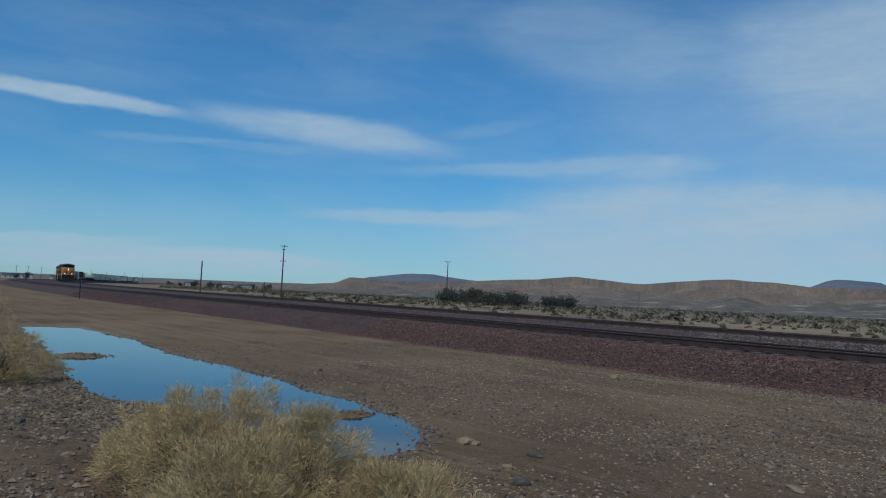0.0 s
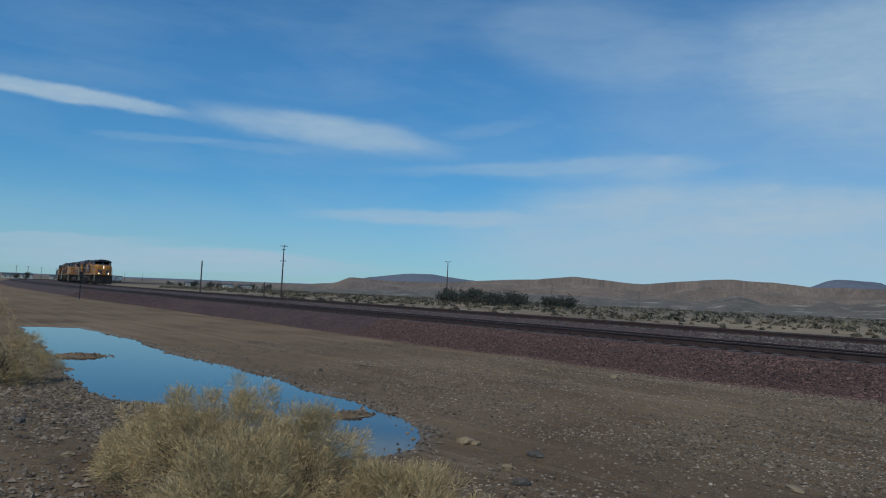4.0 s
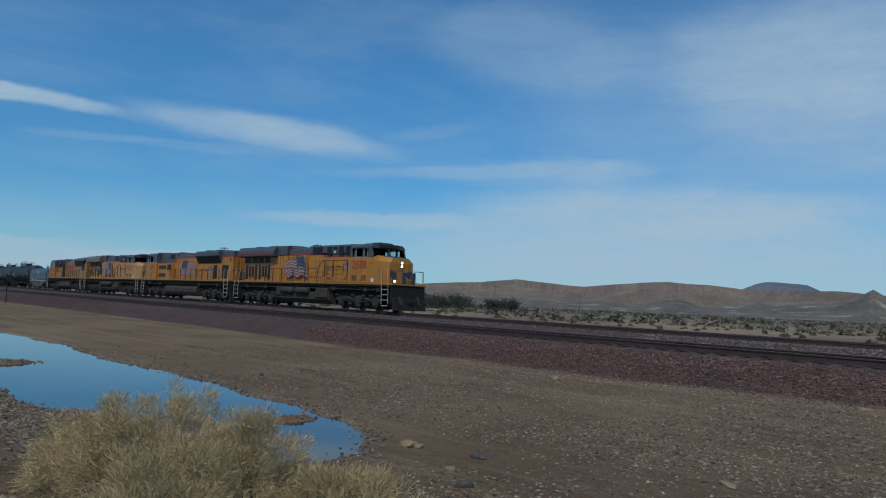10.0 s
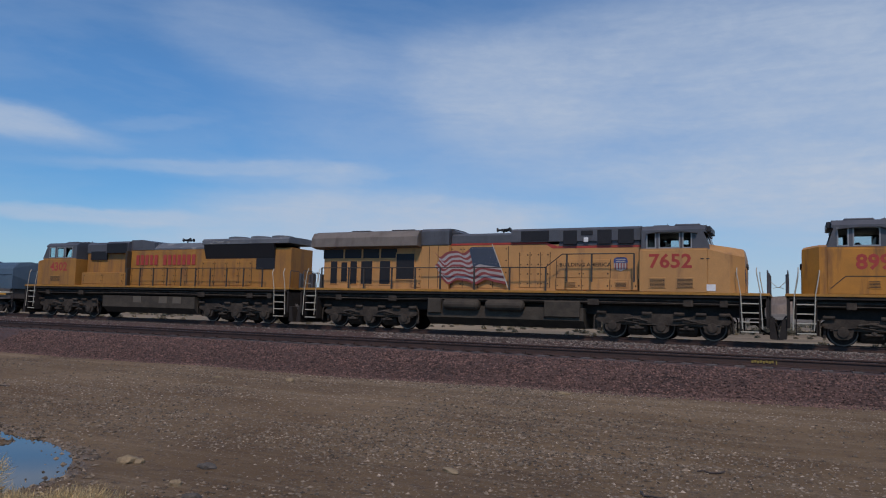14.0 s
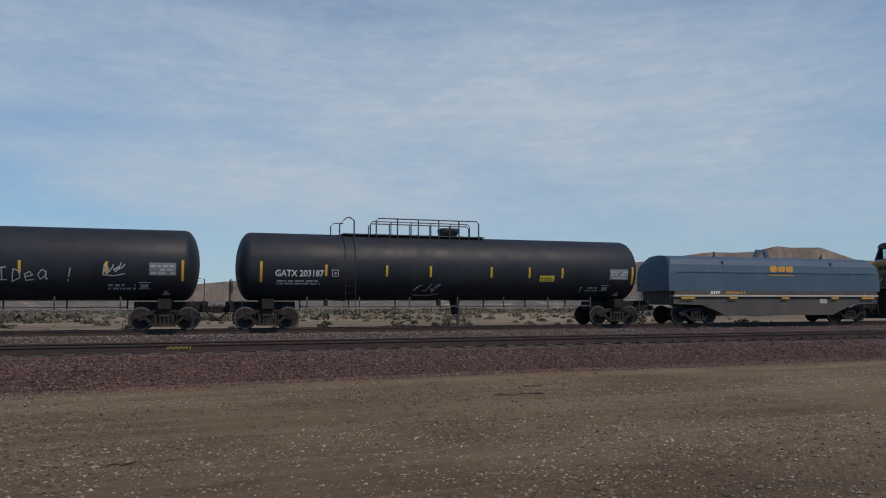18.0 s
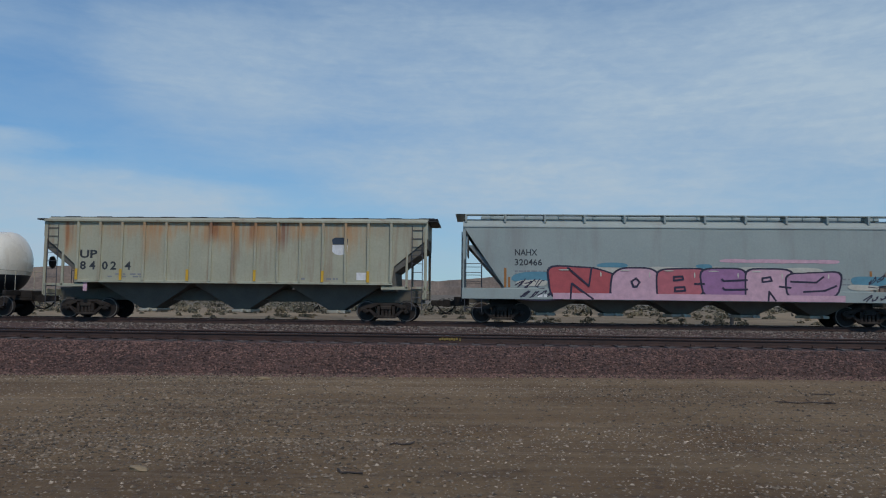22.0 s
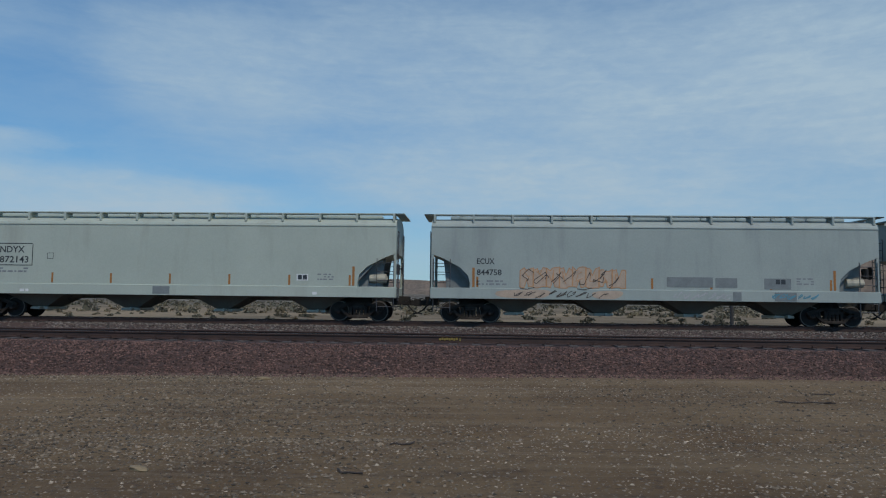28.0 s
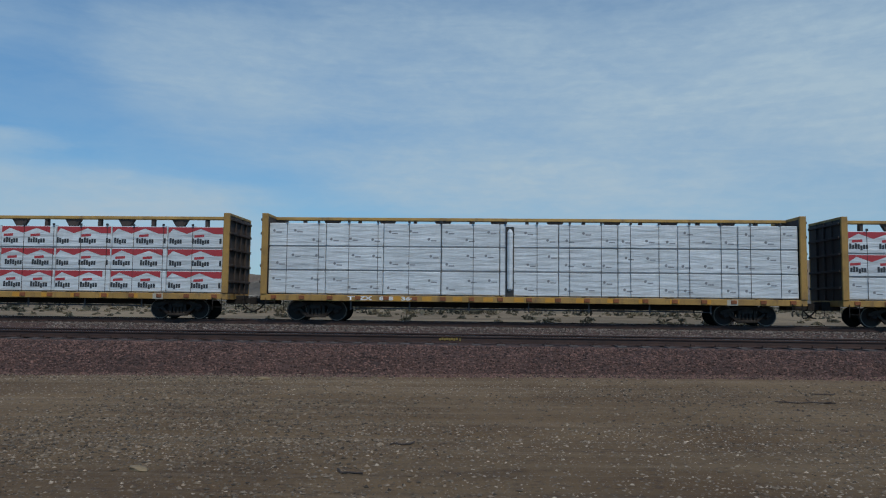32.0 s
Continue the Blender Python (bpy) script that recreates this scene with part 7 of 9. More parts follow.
def pink_piece(e, half, xb):
    """Large bubble letters in pink, coral and violet with dark outlines, on a pale sprayed ground."""
    x0, x1, lo = -half + 4.35, half - 3.55, 1.05

    def skin(push):
        return lambda z: -1.568 - push
    # the sprayed ground behind the letters
    sprayed = [("graffiti_ground", bubble(x0 + 1.0 + i * 1.9, 2.26, 2.0, 0.40, 30 + i), 1.5265, "tag_cream") for i in range(6)]
    sprayed += [("graffiti_haze", bubble(x1 - 0.9 - i * 0.9, 2.72, 1.3, 0.16, 40 + i), 1.5285, "tag_rose") for i in range(5)]
    sprayed += [("graffiti_ground", bubble(x0 + a, z, w, h, k), 1.5305, "tag_teal") for a, z, w, h, k in ((2.7, 2.50, 1.2, 0.22, 3), (6.5, 2.48, 0.7, 0.18, 5))]
    sprayed += [("graffiti_ground", bubble(a, z, w, h, k), y, mat) for a, z, w, h, k, y, mat in (
        (-half + 3.9, 1.95, 2.0, 0.5, 3, 1.5325, "tag_teal"), (half - 2.6, 1.92, 1.5, 0.45, 4, 1.5325, "tag_teal"),
        (-half + 3.7, 1.72, 1.4, 0.25, 6, 1.5345, "tag_cream"), (half - 2.9, 1.66, 1.2, 0.25, 7, 1.5345, "tag_cream"))]
    for i, (nm, shape, y, mat) in enumerate(sprayed):
        polygon(nm, [shape], flat_y(-y - 0.0001 * i), M[mat], e)
    # letter blocks overlap from one end to the other: outline, fill, then dark inner strokes (shares of width and height)
    lo_z, tall = 1.07, 1.30
    for i, (u, w, mat, cuts) in enumerate((
            (0.0, 2.75, "tag_coral", [[(0.30, 1.0), (0.62, 0.42), (0.66, 1.0)], [(0.34, 0.0), (0.36, 0.50), (0.68, 0.0)]]),
            (2.72, 1.88, "tag_rose", [[(0.44, 0.42), (0.40, 0.58), (0.50, 0.68), (0.58, 0.56), (0.52, 0.42), (0.44, 0.42)]]),
            (4.52, 1.95, "tag_red_pink", [[(0.36, 0.62), (0.56, 0.66), (0.54, 0.76), (0.36, 0.74), (0.36, 0.62)], [(0.38, 0.28), (0.60, 0.30), (0.58, 0.42), (0.38, 0.40), (0.38, 0.28)], [(1.0, 0.52), (0.80, 0.52)]]),
            (6.38, 1.85, "tag_violet", [[(1.0, 0.66), (0.48, 0.62), (0.44, 0.68)], [(1.0, 0.36), (0.50, 0.34), (0.46, 0.40)]]),
            (8.12, 1.92, "tag_rose", [[(0.38, 0.60), (0.58, 0.64), (0.55, 0.76), (0.38, 0.72), (0.38, 0.60)], [(0.50, 0.0), (0.52, 0.30), (0.66, 0.0)], [(0.98, 0.42), (0.74, 0.46)]]),
            (9.90, 2.05, "tag_mauve", [[(0.05, 0.62), (0.55, 0.60), (0.70, 0.78)], [(0.30, 0.30), (0.72, 0.34), (0.95, 0.50)]]))):
        cx, cz, h = x0 + u + w / 2, lo_z + tall / 2, tall * (1.0 if i < 5 else 0.86)
        polygon("graffiti_outline", [clipped(bubble(cx, cz, w + 0.16, h + 0.14, 50 + i, 26, 4.0), lo, 2.6)], skin(0.004 * i), M["tag_dark"], e)
        block = polygon("graffiti_letter", [clipped(bubble(cx, cz, w, h, 50 + i, 26, 4.0), lo, 2.6)], skin(0.004 * i + 0.002), M[mat], e)
        for c in cuts:
            polygon("graffiti_line", stroke([(x0 + u + p * w, lo_z + r * tall) for p, r in c], 0.075), skin(0.028), M["tag_dark"], e)
        polygon("graffiti_shine", [bubble(x0 + u + w * 0.26, lo_z + tall * 0.93, w * 0.22, 0.05, 70 + i, 10, 2.0)], skin(0.028), M["tag_cream"], e)
        polygon("graffiti_shine", [bubble(x0 + u + w * 0.80, lo_z + tall * 0.80, 0.06, 0.24, 80 + i, 10, 2.0)], skin(0.028), M["tag_cream"], e)
    quads("graffiti_band", [(x0 + 0.2, lo, x1 - x0 - 0.3, 0.26)], skin(0.0265), M["tag_rose"], e)
    scribble(-half + 3.0, 1.52, 1.2, 0.42, 3, 12, lambda z: -1.5365, M["tag_dark"], e, 0.04)
    scribble(-half + 3.2, 1.08, 1.8, 0.32, 5, 11, side_skin, M["tag_dark"], e, 0.05)
    scribble(half - 2.9, 1.08, 1.6, 0.30, 5, 13, side_skin, M["tag_dark"], e, 0.05)
    scribble(half - 2.7, 1.75, 0.7, 0.42, 2, 14, lambda z: -1.5365, M["tag_dark"], e, 0.035)


def red_piece(e, half, xb):
    """Sharp interlocked graffiti in red and blue with green clouds at its ends."""
    x0, x1, lo = -half + 3.9, half - 5.3, 1.03
    r = random.Random(5)
    for za, zb in ((1.485, 2.9), (lo, 1.475)):
        for cloud in [bubble(x0 - 0.4, 1.35, 2.2, 0.75, 1), bubble(x1 + 0.5, 1.42, 1.7, 0.85, 2)] + [bubble(x0 + 2 + i * 1.3, 2.52, 0.7, 0.3, 9 + i) for i in range(6)]:
            if max(z for _, z in cloud) > za and min(z for _, z in cloud) < zb:
                polygon("graffiti_cloud", [clipped(cloud, za, zb)], side_skin, M["tag_green"], e)
        pts = [(x0 - 0.3, lo), (x0 + 0.5, 2.0), (x0 + 1.6, 2.45), (x1 - 1.8, 2.55), (x1 - 0.9, 2.35), (x1 - 0.3, 1.95), (x1 - 0.2, 1.6), (x1 + 0.1, lo)]
        polygon("graffiti_ground", [clipped(pts, za, zb)], lambda z: side_skin(z) - 0.003, M["tag_coral"], e)
    rr = random.Random(8)
    dark, red, pink = [], [], []
    n = 46
    for i in range(n):
        cx = x0 + 0.3 + (x1 - x0 - 0.3) * (i + rr.uniform(0, 0.6)) / n
        a = rr.choice((0.5, 0.8, 2.2, 2.6, 0.15, 1.4)) + rr.uniform(-0.2, 0.2)
        l, w = rr.uniform(0.35, 0.8), rr.uniform(0.08, 0.17)
        cz = rr.uniform(1.7, 2.2)
        bow = rr.uniform(-0.35, 0.35)

        def shape(k):
            up, dn = [], []
            for j in range(7):
                q = j / 6 * 2 - 1
                t = (w + k) * (1 - 0.65 * abs(q) ** 2)
                px, pz = q * (l + k), bow * (1 - q * q)
                up.append((cx + px * math.cos(a) - (pz + t) * math.sin(a), cz + px * math.sin(a) * 0.75 + (pz + t) * math.cos(a)))
                dn.append((cx + px * math.cos(a) - (pz - t) * math.sin(a), cz + px * math.sin(a) * 0.75 + (pz - t) * math.cos(a)))
            return clipped(up + dn[::-1], 1.49, 2.62)
        layer = 0.006 + i * 0.0012
        polygon("graffiti_outline", [shape(0.045)], lambda z: side_skin(z) - layer, M["tag_dark"], e)
        polygon("graffiti_letter", [shape(0.0)], lambda z: side_skin(z) - layer - 0.0008, M["tag_blue"] if i % 6 == 2 else M["tag_pink"] if i % 7 == 3 else M["tag_coral"], e)
    quads("graffiti_band", [(x0 + 0.2, 1.06, x1 - x0 - 0.2, 0.40)], lambda z: side_skin(z) - 0.006, M["tag_coral"], e)
    scribble(x1 + 2.0, 1.95, 1.3, 0.4, 5, 21, side_skin, M["tag_dark"], e, 0.05)


def block_tag(e, x, w, z, h, n, fill, line, seed):
    """A row of crooked outlined block shapes, thick paint with thin drawn edges."""
    r = random.Random(seed)
    step = w / n
    for i in range(n):
        a = x + i * step
        top = [(a + step * q, z + h * r.uniform(0.78, 1.0)) for q in (0.0, 0.32, 0.45, 0.75, 1.04)]
        foot = [(a + step * q, z + h * r.uniform(0.0, 0.12)) for q in (1.02, 0.66, 0.58, 0.30, -0.02)]
        notch = (a + step * 0.5, z + h * r.uniform(0.45, 0.65))
        pts = top[:2] + [notch] + top[3:] + foot if i % 2 else top + foot[:2] + [(notch[0], z + h * 0.4)] + foot[3:]
        push = 0.002 * (i % 2)
        polygon("graffiti_letter", [pts], lambda zz: side_skin(zz) - push, fill, e)
        polygon("graffiti_outline", stroke(pts + pts[:1], 0.035), lambda zz: side_skin(zz) - push - 0.005, line, e)
        polygon("graffiti_line", stroke([(a + step * r.uniform(0.2, 0.8), z + h * r.uniform(0.2, 0.85)) for _ in range(4)], 0.03), lambda zz: side_skin(zz) - push - 0.007, line, e)


def orange_piece(e, half, xb):
    block_tag(e, -half + 4.45, 4.4, 1.50, 0.92, 8, M["tag_peach"], M["tag_orange"], 43)
    for i in range(7):
        scribble(-half + 4.45 + i * 0.6, 1.55, 0.6, 0.7, 1, 140 + i, lambda z: side_skin(z) - 0.012, M["coil_brown"], e, 0.028)
    polygon("graffiti_ground", [clipped(bubble(-half + 4.6, 1.25, 2.2, 0.4, 1), 1.05, 1.47)], side_skin, M["tag_peach"], e)
    polygon("graffiti_ground", [clipped(bubble(-half + 8.1, 1.25, 1.3, 0.35, 2), 1.05, 1.47)], side_skin, M["tag_peach"], e)
    scribble(-half + 4.2, 1.10, 3.9, 0.28, 9, 46, lambda z: side_skin(z) - 0.004, M["coil_brown"], e, 0.03)
    for q in ((0.6, 1.60, 1.9, 0.42), (2.6, 1.60, 0.9, 0.40), (4.6, 1.55, 1.1, 0.45), (3.3, 1.06, 0.35, 0.36), (5.0, 1.06, 0.9, 0.36)):
        quads("paint_patch", [q], side_skin, M["patch"], e, "grey paint over old graffiti")
    scribble(0.9, 1.10, 2.4, 0.28, 7, 77, lambda z: side_skin(z) - 0.004, M["chalk"], e, 0.04)
    scribble(4.9, 1.12, 1.9, 0.24, 6, 78, lambda z: side_skin(z) - 0.004, M["tag_teal"], e, 0.04)


def blue_tags(e, half, xb):
    block_tag(e, -half + 5.93, 2.40, 1.50, 0.98, 4, M["tag_ice"], M["tag_dark"], 90)
    block_tag(e, 1.5, 2.8, 1.50, 0.55, 5, M["hop_pale"], M["wrap_grey"], 60)
    scribble(-1.9, 1.55, 0.7, 0.2, 3, 31, side_skin, M["wrap_grey"], e, 0.03)
    quads("paint_patch", [(half - 4.2, 1.08, 1.4, 0.35)], side_skin, M["hop_pale"], e)


def mark_frame(e, half, xb):
    x, z, w, h = -half + 2.83, 2.25, 1.62, 0.95
    quads("stencil_box", [(x, z, w, 0.035), (x, z + h, w, 0.035), (x, z, 0.035, h), (x + w, z, 0.035, h)], flat_y(-1.526), M["wrap_dark"], e)
    quads("stencil_box", [(x + 2.3, 2.55, 0.28, 0.02), (x + 2.3, 2.8, 0.28, 0.02), (x + 2.3, 2.55, 0.02, 0.26), (x + 2.56, 2.55, 0.02, 0.26)], flat_y(-1.526), M["wrap_dark"], e)
    quads("paint_patch", [(xb - 1.75, 3.75, 0.55, 0.30)], flat_y(-1.526), M["hop_pale"], e)
    quads("paint_patch", [(-half + 9.9, 1.08, 0.75, 0.33)], side_skin, M["patch"], e)


def ribbed_hopper(half, label):
    """An old grain hopper with outside posts, rust runs and three deep bottom hoppers."""
    e = thing("covered_hopper", label=label, category="hopper car", group="covered hopper cars")
    xb = half - 0.75
    paint = M["hop_old"]
    bm = B()
    out = [(-xb + 0.02, 4.28), (-xb + 0.02, 3.55), (-xb + 1.45, 2.35), (-xb + 1.55, 1.62)]
    prism(bm, out + [(-x, z) for x, z in out[::-1]], "y", -1.45, 1.45)
    runs = [(-half + 1.95, 0.35, 1.9, 0.8, OCHRE), (-half + 1.9, 0.2, 1.5, 0.8, RUST_RED), (0.2, 1.9, 1.5, 0.5, OCHRE), (0.9, 0.25, 1.3, 0.6, RUST_RED), (0.0, xb - 1.4, 1.0, 0.6, OCHRE), (2.2, 0.3, 1.6, 0.7, RUST_RED), (-0.9, 0.3, 1.2, 0.6, RUST_RED), (-3.6, 0.5, 2.2, 0.45, OCHRE), (5.2, 0.6, 1.9, 0.4, OCHRE)]
    rusty = run_down(paint, "rust_run_hopper_paint", runs, 4.25)
    part("body", bm, rusty, e)
    bm = B()
    prism(bm, [(-1.48, 4.285), (-1.0, 4.44), (1.0, 4.44), (1.48, 4.285)], "x", -xb + 0.02, xb - 0.02)
    part("roof", bm, paint, e)
    # outside posts, each a rib of its own
    n = 15
    for s in (-1, 1):
        for i in range(n):
            x = -xb + 1.58 + (2 * xb - 3.16) * i / (n - 1)
            bm = B()
            box(bm, x - 0.06, x + 0.06, *span(s * 1.45, s * 1.55), 1.62, 4.28, 0.02)
            part("side_post", bm, rusty, e)
    for s in (-1, 1):
        part("side_chord", box(B(), -xb + 0.05, xb - 0.05, *span(s * 1.44, s * 1.56), 4.20, 4.30, 0.01), paint, e)
        part("side_sill", box(B(), -xb + 1.5, xb - 1.5, *span(s * 1.44, s * 1.53), 1.55, 1.66, 0.01), paint, e)
    bm = B()
    for q in (-1, 1):
        prism(bm, [(q * (xb - 0.02), 3.58), (q * (xb - 1.80), 2.32), (q * (xb - 2.0), 1.55), (q * (xb - 1.9), 1.3), (q * (xb - 1.35), 1.3), (q * (xb - 1.4), 2.1), (q * (xb - 0.02), 3.12)], "y", -1.38, 1.38)
    box(bm, -xb + 0.2, xb - 0.2, -0.32, 0.32, 0.8, 1.35, 0.02)
    part("slope_sheet", bm, M["hop_dark"], e)
    bottom_hoppers(e, (-4.55 + 0.55, 0.2, 4.4), 2.1, 1.56, 0.45, M["hop_dark"])
    for q in (-1, 1):
        x = q * (xb - 0.10)
        for s in (-1, 1):
            part("end_post", box(B(), x - 0.06, x + 0.06, *span(s * 1.46, s * 1.36), 1.0, 4.2, 0.01), paint, e)
            part("end_post", box(B(), x - q * 0.80 - 0.05, x - q * 0.80 + 0.05, *span(s * 1.46, s * 1.36), 1.4, 3.15, 0.01), paint, e)
            part("end_brace", box(B(), *span(x, x - q * 1.9), *span(s * 1.46, s * 1.40), 1.36, 1.50, 0.01), paint, e)
        part("end_sill", box(B(), *span(x, x - q * 0.15), -1.46, 1.46, 0.95, 1.25, 0.02), paint, e)
        part("ladder", ladder(B(), x - q * 0.35, -1.48, 0.5, 4.1, 0.45), M["rail_grey"], e)
        part("ladder", ladder(B(), x + q * 0.05, 1.0, 0.9, 4.1, 0.42, along="y"), M["rail_grey"], e)
    bm = B()
    lathe(bm, [(-xb - 0.08, 0.02), (-xb - 0.10, 0.28), (-xb - 0.13, 0.28), (-xb - 0.15, 0.02)], "x", 14, centre=(0, -0.5, 2.45))
    part("brake_wheel", bm, M["iron"], e)
    bm = B()
    box(bm, -xb - 0.35, xb + 0.35, -0.4, 0.4, 4.50, 4.54)
    for x in np.arange(-xb + 0.5, xb - 0.3, 1.45):
        box(bm, x, x + 0.7, -0.75, 0.75, 4.44, 4.52, 0.02)
    for q in (-1, 1):
        box(bm, *span(q * (xb - 0.05), q * (xb + 0.42)), -1.3, 1.3, 4.30, 4.36)
    part("roofwalk", bm, M["iron"], e)
    t = half - 2.56
    for x in (-t, t):
        add_truck(e, x, False, 0.44, 1.74)
    add_couplers(e, half)
    surf = flat_y(-1.454)
    lettering("UP", -half + 2.42, 2.62, 0.34, surf, M["wrap_dark"], e, "reporting_mark", 0.78, bold=0.015)
    for i, (c, x) in enumerate((("8", 2.70), ("4", 3.12), ("0", 3.68), ("2", 4.06), ("4", 4.70))):
        lettering(c, -half + x - 0.26, 2.12, 0.34, surf, M["wrap_dark"], e, "reporting_mark", 0.27, bold=0.015)
    polygon("shield_band", [[(x + 4.35, z) for x, z in ((0, 3.28), (0.62, 3.28), (0.66, 3.5), (0.56, 3.58), (0.33, 3.54), (0.1, 3.58), (-0.04, 3.5))]], surf, M["flag_blue"], e)
    polygon("shield", [[(x + 4.35, z) for x, z in ((-0.02, 3.26), (0.64, 3.26), (0.64, 2.98), (0.5, 2.86), (0.31, 2.82), (0.12, 2.86), (-0.02, 2.98))]], surf, M["white"], e)
    for k in (0, 2, 5, 8, 11, 13):
        quads("reflector", [(-xb + 1.53 + k * (2 * xb - 3.16) / 14, 1.66, 0.12, 0.48)], flat_y(-1.556), M["reflector"], e, "yellow reflector strip")
    quads("stencil_box", [(5.4, 1.76, 0.5, 0.32)], surf, M["white"], e)
    small_print(-half + 3.7, 1.78, 1.5, 0.22, 2, surf, M["wrap_grey"], e, 4)
    small_print(3.0, 1.75, 1.6, 0.16, 1, surf, M["wrap_grey"], e, 9)
    quads("warning_tag", [(-xb + 1.88, 1.18, 0.18, 0.36)], flat_y(-1.47), M["tag_rose"], e)
    return e


def coil_car(half, label):
    e = thing("coil_car", label=label, category="coil car")
    over, half = half, half - 0.40
    bm = B()
    out = [(-half + 0.62, 1.35), (-half + 0.62, 1.00), (-half + 2.3, 0.95), (-half + 3.3, 0.60), (-half + 3.7, 0.40)]
    prism(bm, out + [(-x, z) for x, z in out[::-1]], "y", -1.35, 1.35)
    part("fishbelly_sill", bm, M["coil_brown"], e)
    bm = B()
    box(bm, -half + 0.6, half - 0.6, -1.46, 1.46, 1.36, 1.46, 0.015)
    part("deck_edge", bm, M["rail_light"], e)
    bm = B()
    box(bm, -half + 0.65, half - 0.65, -1.43, 1.43, 1.465, 1.66, 0.02)
    part("trough", bm, M["coil_brown"], e, "rusty brown side trough")
    bm = B()
    sec = [(-1.42, 1.665), (-1.42, 2.55), (-1.35, 3.00), (-1.13, 3.29), (-0.70, 3.46), (0, 3.52), (0.70, 3.46), (1.13, 3.29), (1.35, 3.00), (1.42, 2.55), (1.42, 1.665)]
    prism(bm, sec, "x", -half + 0.35, half - 0.45)
    for v in bm.verts:
        v.co.x *= 0.985 if 2.9 < v.co.z < 3.2 else 0.955 if v.co.z > 3.2 else 1.0
    cover = part("coil_cover", bm, M["coil_blue"], e, "blue rounded coil cover")
    bm = B()
    for s in (-1, 1):
        box(bm, -half + 0.76, half - 0.58, *span(s * 1.42, s * 1.445), 2.60, 2.645)
    for x in np.arange(-half + 1.0, half - 0.7, 1.2):
        for s in (-1, 1):
            box(bm, x, x + 0.05, *span(s * 1.42, s * 1.45), 2.55, 2.60)
    part("cover_rib", bm, M["coil_blue"], cover)
    bm = B()
    prism(bm, [(-0.48, 3.43), (-0.26, 3.95), (0.38, 3.95), (0.62, 3.43), (0.36, 3.43), (0.28, 3.60), (0.22, 3.80), (-0.10, 3.80), (-0.16, 3.60), (-0.24, 3.43)], "y", -0.06, 0.06)
    box(bm, -3.3, 3.45, -0.08, 0.08, 3.43, 3.52, 0.01)
    for x in (-3.55, 3.5):
        tube(bm, [(x, -0.7, 3.1), (x, -0.7, 3.72)], 0.05, 6)
        tube(bm, [(x, -0.7, 3.62), (x + 0.25, -0.3, 3.5)], 0.04, 6)
        box(bm, x - 0.04, x + 0.04, -1.36, -0.75, 2.85, 3.2, 0.02)
    part("lifting_lug", bm, M["coil_blue"], cover)
    for q in (-1, 1):
        bm = B()
        box(bm, *span(q * (half - 0.55), q * (half - 0.62)), -1.2, 1.2, 1.0, 2.1, 0.02)
        for s in (-1, 1):
            tube(bm, [(q * (half - 0.5), s * 1.3, 0.45), (q * (half - 0.5), s * 1.3, 2.2)], 0.02, 5)
        part("end_platform", bm, M["coil_brown"], e)
    t = half - 2.22
    for x in (-t, t):
        add_truck(e, x, False, 0.46, 1.80)
    add_couplers(e, over)
    s2 = flat_y(-1.435)
    lettering("ATW", -half + 2.75, 1.50, 0.15, s2, M["white"], e, "reporting_mark", 0.62, bold=0.012)
    lettering("496641", -half + 3.68, 1.50, 0.15, s2, M["mark_orange"], e, "reporting_mark", 1.22, bold=0.006)
    small_print(-half + 5.5, 1.50, 1.6, 0.14, 1, s2, M["coil_brown"], e, 3)
    quads("reflector", [(-half + x, 1.25, w, 0.10) for x, w in ((1.0, 0.8), (3.9, 0.5), (7.2, 0.5), (10.5, 0.5), (12.6, 0.9))], flat_y(-1.475), M["mark_orange"], e)
    quads("stencil_box", [(2.6, 1.02, 0.5, 0.24)], flat_y(-1.355), M["rail_light"], e)
    # emblem as three plain blocks over a bar
    for i in range(3):
        polygon("painted_block", [bubble(-0.42 + i * 0.52, 2.82, 0.48, 0.32, i, 14, 4)], lambda z: -1.40 if z < 2.75 else -1.42 + (z - 2.55) * 0.16, M["mark_orange"], cover, 0.02)
    quads("painted_bar", [(-0.72, 2.47, 1.6, 0.05)], flat_y(-1.428), M["mark_orange"], cover)
    return e


WRAP_COL = 1.27


